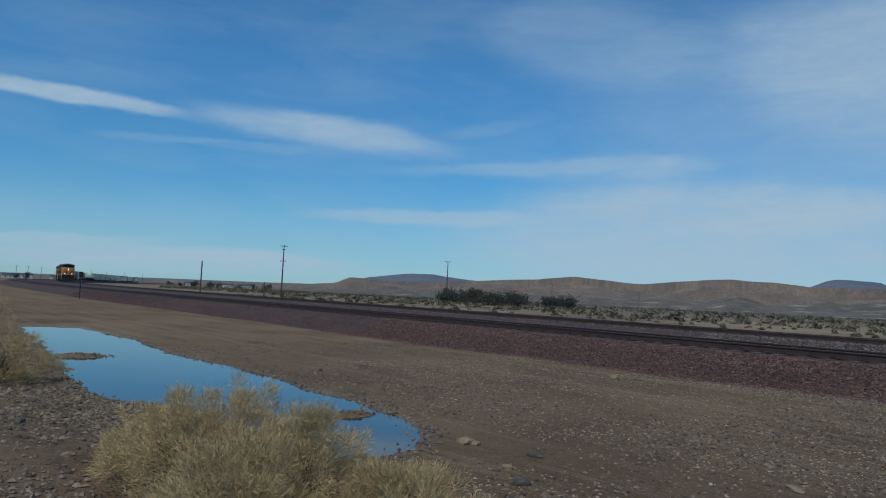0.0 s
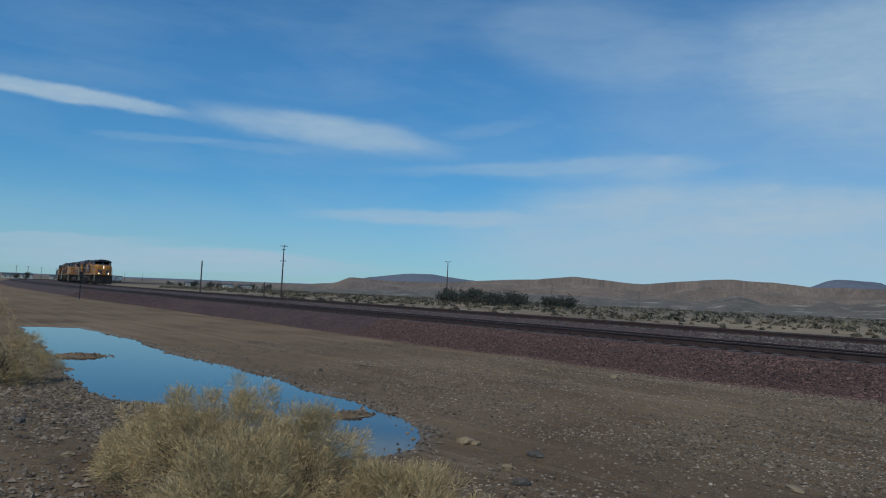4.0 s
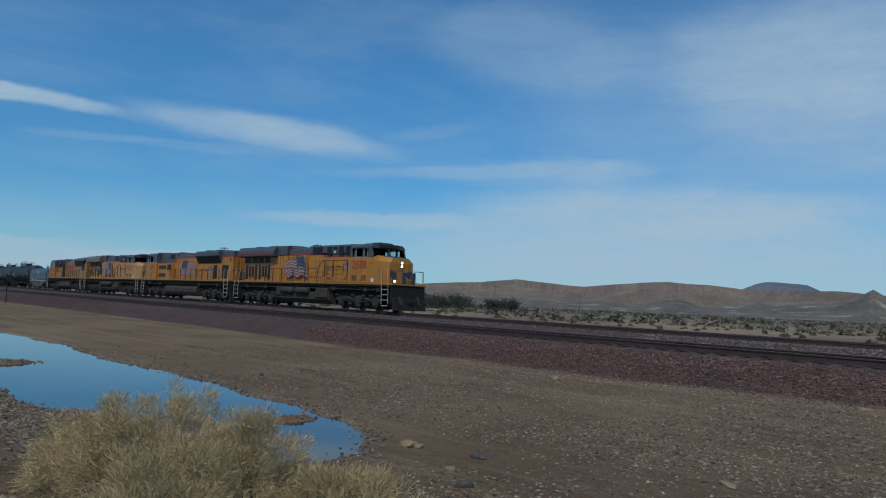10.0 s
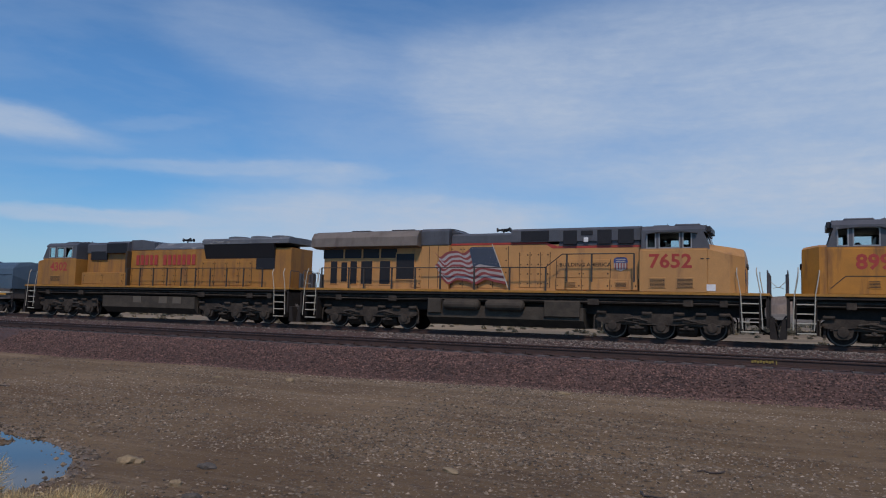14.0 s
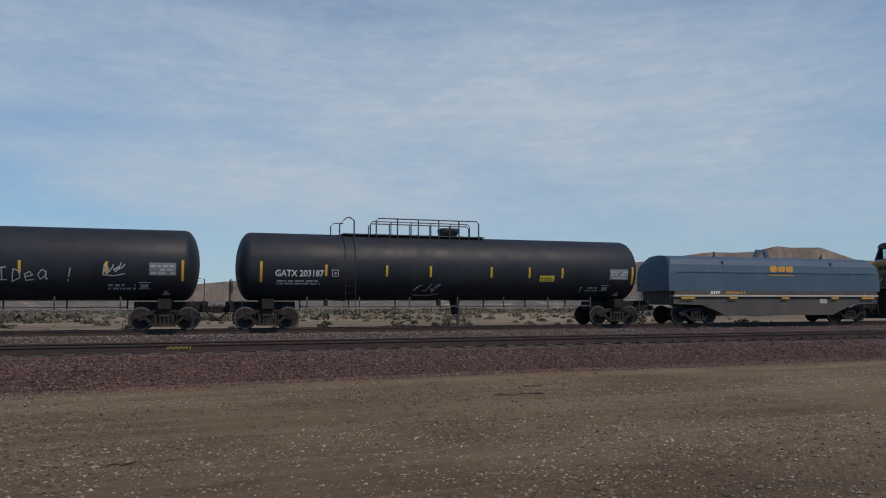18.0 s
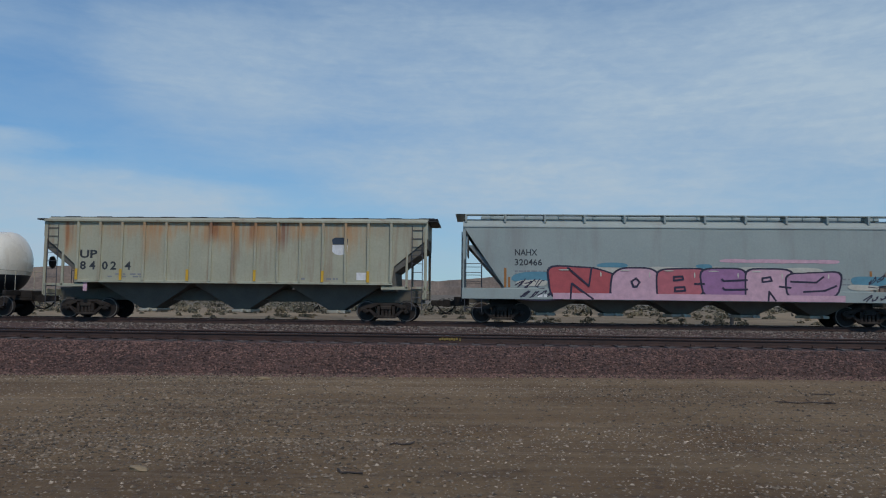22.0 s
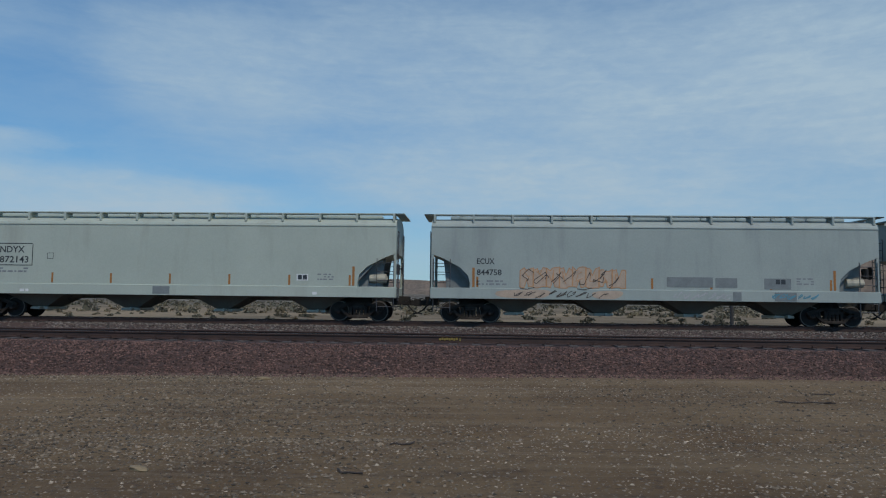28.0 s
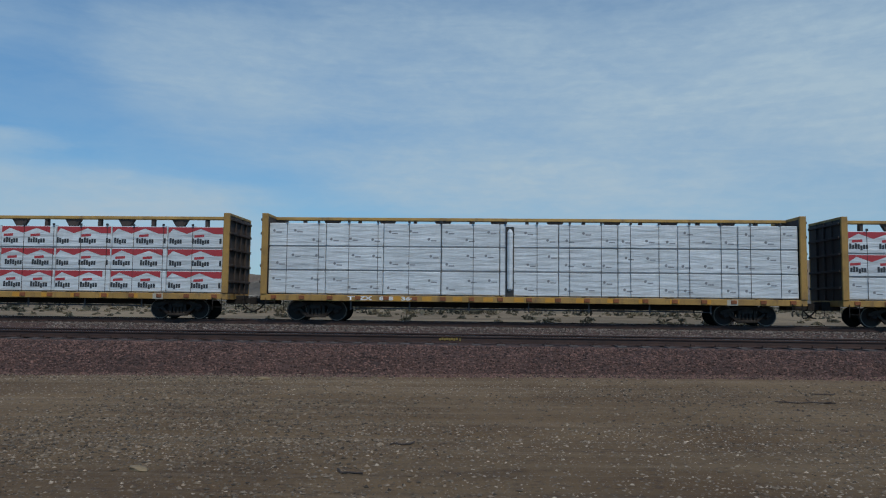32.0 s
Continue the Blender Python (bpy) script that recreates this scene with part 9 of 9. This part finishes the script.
def stick(x, y, l, ang, bends, seed):
    r = random.Random(seed)
    bm = B()
    pts = []
    for i in range(6):
        u = (i / 5 - 0.5) * l
        w = bends * math.sin(i * 1.3 + seed) * 0.05
        px, py = x + u * math.cos(ang) - w * math.sin(ang), y + u * math.sin(ang) + w * math.cos(ang)
        pts.append((px, py, float(ground_height(px, py)) + 0.012 + 0.01 * (i % 2)))
    tube(bm, pts, 0.011, 5)
    if l > 0.5:
        for i in (1, 3, 4):
            p = Vector(pts[i])
            tube(bm, [p, p + Vector((r.uniform(-0.2, 0.2), r.uniform(-0.25, 0.25), 0.04))], 0.007, 4)
    return tagged(part("stick", bm, M["wood_pole"]), "dry dark twig lying on the dirt", "stick", "fallen twigs")


for a in ((-0.85, 8.6, 0.30, 0.35, 1, 1), (-1.25, 7.15, 0.34, -0.6, 1, 2), (5.4, 12.3, 0.9, -0.25, 2, 3), (5.8, 16.0, 0.5, 0.1, 1, 4), (-14.5, 9.5, 0.4, 0.3, 1, 5), (6.2, 13.4, 0.5, 0.3, 1, 6)):
    stick(*a)

# ---- plants ----
M["straw"] = surface("dry_straw_twigs", (0.52, 0.38, 0.18), 0.85, vary=0.3, scale=2.5, fine=30, island=0.45)
M["straw_grey"] = surface("grey_green_twigs", (0.39, 0.31, 0.16), 0.85, vary=0.3, scale=2.5, fine=30, island=0.45)
# inner stems, with the crown's inner shade put into their dark colour
M["twig_shade"] = surface("shaded_inner_twigs", (0.075, 0.058, 0.038), 0.9, vary=0.3, scale=3, fine=30, island=0.3)
M["sage"] = surface("sage_leaves", (0.098, 0.090, 0.060), 0.9, vary=0.3, scale=0.3, fine=4, island=0.5)
M["dry_brush"] = surface("dry_brush", (0.17, 0.14, 0.085), 0.9, vary=0.3, scale=0.3, fine=4, island=0.45)
M["tree_leaf"] = surface("tamarisk_leaves", (0.058, 0.064, 0.048), 0.9, vary=0.35, scale=0.5, fine=5, island=0.5)


def ribbons(starts, ends, width, r, bow=0.15):
    """Thin two-piece blades from starts to ends, as vertices and triangles."""
    n = len(starts)
    d = ends - starts
    l = np.linalg.norm(d, axis=1, keepdims=True) + 1e-9
    side = np.cross(d / l, r.normal(size=(n, 3)))
    side /= np.linalg.norm(side, axis=1, keepdims=True) + 1e-9
    mid = (starts + ends) / 2 + r.normal(size=(n, 3)) * l * bow * 0.5
    w = width * r.uniform(0.6, 1.3, (n, 1))
    v = np.stack([starts - side * w, starts + side * w, mid - side * w * 0.8, mid + side * w * 0.8, ends], 1)
    f = np.array([(0, 1, 3), (0, 3, 2), (2, 3, 4)])
    return v.reshape(-1, 3), (f[None] + (np.arange(n) * 5)[:, None, None]).reshape(-1, 3)


def lumpy(dirs, seed):
    out = np.ones(len(dirs))
    r = np.random.RandomState(seed)
    for k in range(18):
        c = r.normal(size=3)
        c /= np.linalg.norm(c)
        out += r.uniform(-0.22, 0.27) * np.exp(-((1 - dirs @ c) / 0.09))
    return out


def bush(x, y, rx, ry, h, n, seed, label, grey=0.3, lean=(0, 0)):
    """A dry rounded desert bush: stems darkened for the shade inside, and thousands of fine twigs in an uneven crown.
    """
    r = np.random.RandomState(seed)
    z = float(ground_height(x, y))
    e = thing("desert_bush", pose(x, y, z), label, "bush", "dry bushes")
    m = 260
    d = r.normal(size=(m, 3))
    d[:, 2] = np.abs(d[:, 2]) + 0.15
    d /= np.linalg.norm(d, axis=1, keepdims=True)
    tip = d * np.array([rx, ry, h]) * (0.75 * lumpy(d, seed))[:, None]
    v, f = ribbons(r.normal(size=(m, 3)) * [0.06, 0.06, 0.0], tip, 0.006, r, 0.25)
    tagged(mesh_of("stem_mass", v.tolist(), f.tolist(), M["twig_shade"], e), kind="stuff")
    size = np.array([rx, ry, h])
    heads = max(30, int(150 * rx * ry + 40 * h))
    hd = r.normal(size=(heads, 3))
    hd[:, 2] = np.abs(hd[:, 2]) * 0.95 - 0.04
    hd /= np.linalg.norm(hd, axis=1, keepdims=True)
    hp = hd * size * (lumpy(hd, seed) * r.uniform(0.72, 1.0, heads))[:, None]
    for name, share, mat in (("twig_mass", 1 - grey, M["straw"]), ("grey_twig_mass", grey, M["straw_grey"])):
        k = int(2.3 * n * share)
        # two thirds of the twigs spray out of tufts, the rest fill the crown between them
        own = r.randint(0, heads, k)
        loose = r.rand(k) < 0.30
        d = r.normal(size=(k, 3))
        d[:, 2] = np.abs(d[:, 2]) * 0.9 - 0.08
        d /= np.linalg.norm(d, axis=1, keepdims=True)
        p = d * size * (lumpy(d, seed) * (0.86 - 0.34 * r.rand(k) ** 1.7))[:, None]
        spread = r.normal(size=(k, 3))
        spread /= np.linalg.norm(spread, axis=1, keepdims=True)
        tuft = hp[own] + spread * (0.085 * r.rand(k) ** 0.5)[:, None] + hd[own] * 0.02
        p = np.where(loose[:, None], p, tuft)
        way = np.where(loose[:, None], d * 0.7 + r.normal(size=(k, 3)) * 0.5, spread * 0.75 + hd[own] * 0.75 + r.normal(size=(k, 3)) * 0.35) + [0, 0, 0.22]
        p[:, 0] += lean[0] * p[:, 2]
        p[:, 1] += lean[1] * p[:, 2]
        p[:, 2] = np.maximum(p[:, 2], 0.01)
        way /= np.linalg.norm(way, axis=1, keepdims=True)
        v, f = ribbons(p, p + way * r.uniform(0.03, 0.10, (k, 1)), 0.0017, r, 0.45)
        tagged(mesh_of(name, v.tolist(), f.tolist(), mat, e), kind="stuff")
    return e


bush(-6.25, 2.55, 0.92, 0.80, 0.86, 15000, 1, "large dry straw-coloured bush beside the puddle", 0.25)
bush(-5.15, 2.75, 0.72, 0.66, 0.80, 12000, 2, "dry straw-coloured bush with fine twigs", 0.4)
bush(-4.75, 2.15, 0.70, 0.62, 0.66, 10000, 3, "low grey-green twiggy bush", 0.6)
bush(-4.15, 3.05, 0.66, 0.50, 0.50, 9000, 4, "low pale bush at the dirt's edge", 0.5)
bush(-3.55, 3.25, 0.42, 0.36, 0.32, 5000, 7, "small pale tuft of dry twigs", 0.5)
bush(-7.4, 2.3, 0.42, 0.36, 0.36, 5000, 8, "small dry tuft beside the larger bush", 0.3)
bush(-13.75, 1.85, 0.72, 0.80, 0.86, 9000, 5, "brown dry bush on the bank", 0.2, (0.15, 0.1))
bush(-38.2, 4.6, 1.2, 1.0, 1.2, 4000, 6, "dark bush on the far bank", 0.2)


def brush(name, n, region, sizes, mat, seed, label, tris):
    """Low desert shrubs beyond the line, as one scatter of leafy clumps."""
    r = np.random.RandomState(seed)
    x0, x1, y0, y1 = region
    y = y0 + (y1 - y0) * r.rand(n) ** 1.7
    x = x0 + (x1 - x0) * r.rand(n)
    keep = (wave(x, y, seed, 0.06) > r.normal(-0.6, 1.2, n)) & (np.arctan2(-x, y) < 1.33) & (np.arctan2(-x, y) > -0.75)
    # nothing grows on the ballast of the bend
    keep &= y > np.interp(x, [-700, -560, -300, -150, -45, 600], [330, 200, 95, 55, 44, 44])
    x, y = x[keep], y[keep]
    n = len(x)
    z = ground_height(x, y)
    s = r.uniform(*sizes, n) * (0.6 + 0.7 * r.rand(n))
    d = r.normal(size=(n, tris, 3))
    d[..., 2] = np.abs(d[..., 2])
    d /= np.linalg.norm(d, axis=2, keepdims=True)
    c = d * (0.55 + 0.45 * r.rand(n, tris, 1)) * s[:, None, None] * np.array([1.0, 1.0, 0.72])
    c += np.stack([x, y, z], 1)[:, None, :]
    w = s[:, None, None] * 0.26
    v = c[:, :, None, :] + r.normal(size=(n, tris, 3, 3)) * w[:, :, None, :]
    v = v.reshape(-1, 3)
    f = np.arange(len(v)).reshape(-1, 3)
    me = bpy.data.meshes.new(name)
    me.from_pydata(v.tolist(), [], f.tolist())
    me.materials.append(mat)
    return tagged(new(name, me), label, "desert brush", kind="stuff")


brush("near_brush", 620, (-150, 60, 44, 110), (0.18, 0.42), M["dry_brush"], 41, "dry tan desert brush beyond the tracks", 70)
brush("near_sage", 480, (-150, 60, 44, 120), (0.2, 0.5), M["sage"], 42, "grey-green sage scrub beyond the tracks", 80)
brush("far_sage", 5200, (-640, 300, 90, 560), (0.5, 1.2), M["sage"], 43, "dark scrub spread over the desert floor", 22)
brush("far_brush", 3800, (-640, 300, 90, 520), (0.5, 1.0), M["dry_brush"], 44, "pale dry scrub spread over the desert floor", 20)


def tree(x, y, h, w, seed):
    r = np.random.RandomState(seed)
    z = float(ground_height(x, y))
    e = thing("tree", pose(x, y, z - 0.05), "dark green bushy desert tree with several stems", "tree", "dark trees beyond the line")
    bm = B()
    for k in range(4):
        a = r.uniform(0, 6.28)
        b = Vector((math.cos(a) * w * 0.35, math.sin(a) * w * 0.35, h * 0.7))
        p0, p1 = Vector((math.cos(a) * 0.15, math.sin(a) * 0.15, 0)), b * 0.5 + Vector((0, 0, 0.1))
        tube(bm, [p0, p1, b], 0.09, 6)
    part("trunk", bm, M["wood_pole"], e)
    n = 1100
    cl = r.normal(size=(9, 3)) * [w * 0.33, w * 0.33, h * 0.17] + [0, 0, h * 0.52]
    c = cl[r.randint(0, 9, n)] + r.normal(size=(n, 3)) * [w * 0.16, w * 0.16, h * 0.15]
    c[:, 2] = np.clip(c[:, 2], 0.15, h)
    v = c[:, None, :] + r.normal(size=(n, 3, 3)) * 0.16
    mesh_of("crown", v.reshape(-1, 3).tolist(), np.arange(n * 3).reshape(-1, 3).tolist(), M["tree_leaf"], e)
    return e


_rt = random.Random(9)
for i in range(17):
    az = 51.0 - (i + _rt.uniform(-0.3, 0.3)) * 0.62
    if 43.6 < az < 44.4:
        continue
    dist = 200 + _rt.uniform(-12, 14)
    hh = (4.6 if az > 45.5 else 3.9 if az > 42.8 else 4.0) * _rt.uniform(0.8, 1.12)
    tree(-math.sin(radians(az)) * dist, math.cos(radians(az)) * dist, hh, _rt.uniform(3.2, 4.6), 100 + i)
for i in range(26):
    az = _rt.choice((_rt.uniform(64, 72), _rt.uniform(76.5, 83)))
    dist = _rt.uniform(640, 760)
    tree(-math.sin(radians(az)) * dist, math.cos(radians(az)) * dist, _rt.uniform(3.0, 6.5), _rt.uniform(3, 5), 200 + i)

# ---- poles and posts ----
def utility_pole(x, y, h, arms, label="weathered wooden utility pole with crossarms"):
    z = float(ground_height(x, y))
    e = thing("utility_pole", pose(x, y, z, 0, 0, 40), label, "utility pole", "utility poles")
    bm = B()
    lathe(bm, [(-0.2, 0.19), (h * 0.5, 0.16), (h, 0.11)], "z", 10)
    part("pole", bm, M["wood_pole"], e)
    for zz, w in arms:
        bm = B()
        box(bm, -w, w, -0.16, -0.05, h - zz - 0.06, h - zz + 0.06, 0.01)
        arm = part("crossarm", bm, M["wood_pole"], e)
        for u in (-w + 0.1, -w * 0.4, w * 0.4, w - 0.1):
            part("insulator", lathe(B(), [(h - zz + 0.06, 0.03), (h - zz + 0.14, 0.05), (h - zz + 0.20, 0.02)], "z", 6, centre=(u, -0.1, 0)), M["iron"], arm)
    return e


def polar(az, d):
    return -math.sin(radians(az)) * d, math.cos(radians(az)) * d


utility_pole(*polar(63.6, 184), 12.7, ((0.3, 1.0), (1.2, 0.5), (4.0, 0.8)))
utility_pole(*polar(50.75, 235), 13.4, ((0.25, 1.1),))
utility_pole(*polar(42.5, 430), 12.6, ((0.3, 1.1),))
utility_pole(*polar(35.9, 600), 11.5, ((0.3, 1.1),))
for _az, _d in ((81.6, 700), (80.9, 760), (80.1, 820), (79.2, 840), (78.3, 880), (77.0, 900), (76.0, 930), (74.8, 950), (73.6, 980)):
    utility_pole(*polar(_az, _d), 11.0, ((0.3, 1.2),))


def post(x, y, h, r0, mat, label, z=None, plate=False):
    z = float(ground_height(x, y)) if z is None else z
    e = thing("post", pose(x, y, z), label, "post")
    bm = B()
    lathe(bm, [(-0.15, r0), (h, r0 * 0.85), (h + 0.02, r0 * 0.4)], "z", 8)
    part("shaft", bm, mat, e)
    if plate:
        bm = B()
        box(bm, 0.02, 0.06, -0.16, 0.16, h - 0.45, h + 0.05, 0.01)
        part("plate", bm, M["iron"], e, "dark plate")
    return e


post(-136.7, 51.0, 6.4, 0.14, M["wood_pole"], "tall bare wooden post near the line")
post(-132.9, 62.3, 3.0, 0.12, M["wood_pole"], "short dark wooden post in the scrub")
post(-69.7, 15.3, 2.35, 0.045, M["iron"], "thin dark marker post with a small plate", plate=True)
post(13.1, 38.0, 1.65, 0.10, M["rail_grey"], "short grey post behind the far track", z=-0.62)


# ---- far buildings ----
def far_house(az, d, w, h, turn):
    x, y = polar(az, d)
    z = float(ground_height(x, y))
    e = thing("far_building", pose(x, y, z - 0.1, 0, 0, turn), "small pale building far off among trees", "building", "far buildings")
    bm = B()
    box(bm, -w / 2, w / 2, -3, 3, 0, h, 0.05)
    part("wall", bm, M["tag_cream"], e)
    bm = B()
    prism(bm, [(-3.4, h), (0, h + 1.4), (3.4, h)], "x", -w / 2 - 0.3, w / 2 + 0.3)
    part("roof", bm, M["roof_grey"], e)
    pieces("window", [(u * w, u * w + 1.0, -3.04, -3.0, 1.0, 2.0) for u in (-0.3, 0.05, 0.3)], M["glass"], e, bevel=0.0)
    return e


for _a in ((66.3, 700, 12, 3, 60), (67.6, 720, 9, 3, 50), (79.0, 700, 14, 3.2, 80), (81.2, 740, 16, 3.4, 75), (82.0, 690, 10, 3, 85), (77.9, 760, 12, 3, 70), (70.2, 730, 10, 3, 65)):
    far_house(*_a)

# ---- hills ----
M["hill"] = surface("bare_brown_hill", (0.188, 0.138, 0.096), 0.95, vary=0.34, scale=0.02, fine=0.16, stain=(0.33, 0.255, 0.165), stain_amt=0.6, stain_scale=(0.012, 0.045, 0.02), stain_cut=0.54, bump=0.0)
M["foothill"] = surface("scrubby_foothill", (0.135, 0.112, 0.080), 0.95, vary=0.35, scale=0.035, fine=0.22, stain=(0.46, 0.40, 0.30), stain_amt=0.9, stain_scale=(0.030, 0.085, 0.02), stain_cut=0.545, bump=0.0)
for _mt in (M["hill"], M["foothill"]):
    _nd, _ln = _mt.node_tree.nodes, _mt.node_tree.links
    for _n in [n for n in _nd if n.bl_idname == "ShaderNodeTexNoise"]:
        # bands and patches follow the slopes
        _at = _nd.new("ShaderNodeAttribute")
        _at.attribute_name = "slope_map"
        _mp = [l.from_node for l in _n.inputs["Vector"].links if l.from_node.bl_idname == "ShaderNodeMapping"]
        _ln.new(_at.outputs["Vector"], _mp[0].inputs[0] if _mp else _n.inputs["Vector"])
# the haze of distance is mixed into this blue-grey base colour
M["mountain"] = surface("hazed_grey_mountain", (0.135, 0.15, 0.175), 0.95, vary=0.2, scale=0.004, fine=0.03)
CREST = [(-75, 2.2), (-55, 2.4), (-47.6, 3.0), (-45.5, 3.8), (-43.6, 3.8), (-42.6, 3.98), (-41.2, 3.9), (-38.3, 4.16), (-36.3, 4.05), (-34.3, 3.7), (-31, 3.3), (-24, 3.3), (-16, 3.4), (-9, 2.6), (-1, 2.2), (3, 1.55), (12, 1.65), (18, 1.95), (24, 1.75), (26.5, 2.0), (29.5, 2.12), (33, 1.9), (35.6, 1.65), (40.9, 1.97), (43.7, 1.55), (48.6, 1.3), (52, 1.15), (55, 1.05), (58.4, 1.22),
         (59.5, 0.7), (62, 0.45), (66, 0.36), (70, 0.22), (76, 0.2), (90, 0.15)]

FOOT = [(-60, 0.7), (-40, 0.9), (-20, 0.8), (-8, 0.7), (0, 0.55), (8, 0.6), (12.5, 0.9), (14, 1.15), (14.9, 1.4), (15.6, 1.85), (15.96, 2.05), (16.4, 1.75), (16.9, 1.4), (18.5, 1.0), (20.3, 0.95), (22, 0.7), (23, 0.95), (24.2, 0.65), (27, 0.55), (28.2, 0.95),
        (29, 1.15), (30, 0.9), (31, 0.5), (34, 0.6), (38, 0.45), (44, 0.6), (48, 0.5), (54, 0.35), (58, 0.2), (62, 0.1)]


def ridge(name, crest, r0, rc, r1, az0, az1, na, mat, seed, label, rough):
    az = np.radians(np.linspace(az0, az1, na))
    rr = np.concatenate([np.linspace(r0, rc, 22), np.linspace(rc, r1, 8)[1:]])
    A, Rr = np.meshgrid(az, rr)
    el = np.interp(np.degrees(A), [c[0] for c in crest], [c[1] for c in crest])
    X, Y = -np.sin(A) * Rr, np.cos(A) * Rr
    up = np.clip((Rr - r0) / (rc - r0), 0, 1)
    dn = np.clip((r1 - Rr) / (r1 - rc), 0, 1)
    gully = wave(X, Y, seed, 0.004) + 1.3 * wave(X, Y, seed + 2, 0.013)
    prof = np.where(Rr < rc, up ** 1.15 * (1 - rough * 0.26 * (1 - up) * np.clip(np.abs(gully), 0, 2.6)), dn)
    top = np.tan(np.radians(el)) * rc + 0.9
    Z = -2.0 + (top + 2.0) * np.clip(prof, 0, 1) * (1 + rough * 0.035 * wave(X, Y, seed + 1, 0.01) * (up > 0.1))
    n1, n2 = A.shape
    i = np.arange(n1 * n2).reshape(n1, n2)
    f = np.stack([i[:-1, :-1].ravel(), i[:-1, 1:].ravel(), i[1:, 1:].ravel(), i[1:, :-1].ravel()], 1)
    ob = mesh_of(name, np.stack([X.ravel(), Y.ravel(), Z.ravel()], 1).tolist(), f.tolist(), mat, smooth=True)
    # metres along the range and up its slope, for the soil pattern
    at = ob.data.attributes.new("slope_map", "FLOAT_VECTOR", "POINT")
    at.data.foreach_set("vector", np.stack([(A * rc).ravel(), (up * 110 + 6 * gully).ravel(), np.zeros(A.size)], 1).ravel())
    return tagged(ob, label, "hills", kind="structure")


ridge("backdrop_hills", CREST, 1180, 1700, 2300, -75, 90, 420, M["hill"], 51, "low bare brown desert hills", 1.0)
ridge("backdrop_foothills", FOOT, 640, 900, 1150, -60, 62, 520, M["foothill"], 71, "low scrub-covered foothills with pale chalky patches", 1.3)
ridge("backdrop_mountains", [(-75, 1.0), (15, 1.5), (18.3, 1.7), (20, 2.45), (23, 2.4), (24.8, 1.6), (47.5, 1.2), (50, 1.5), (52, 1.68), (54, 1.66), (57, 1.2), (60, 0.5), (90, 0.1)], 2900, 3800, 4300, -75, 90, 300, M["mountain"], 61, "grey mountains far behind the hills, haze put into their colour", 0.6)

motions()
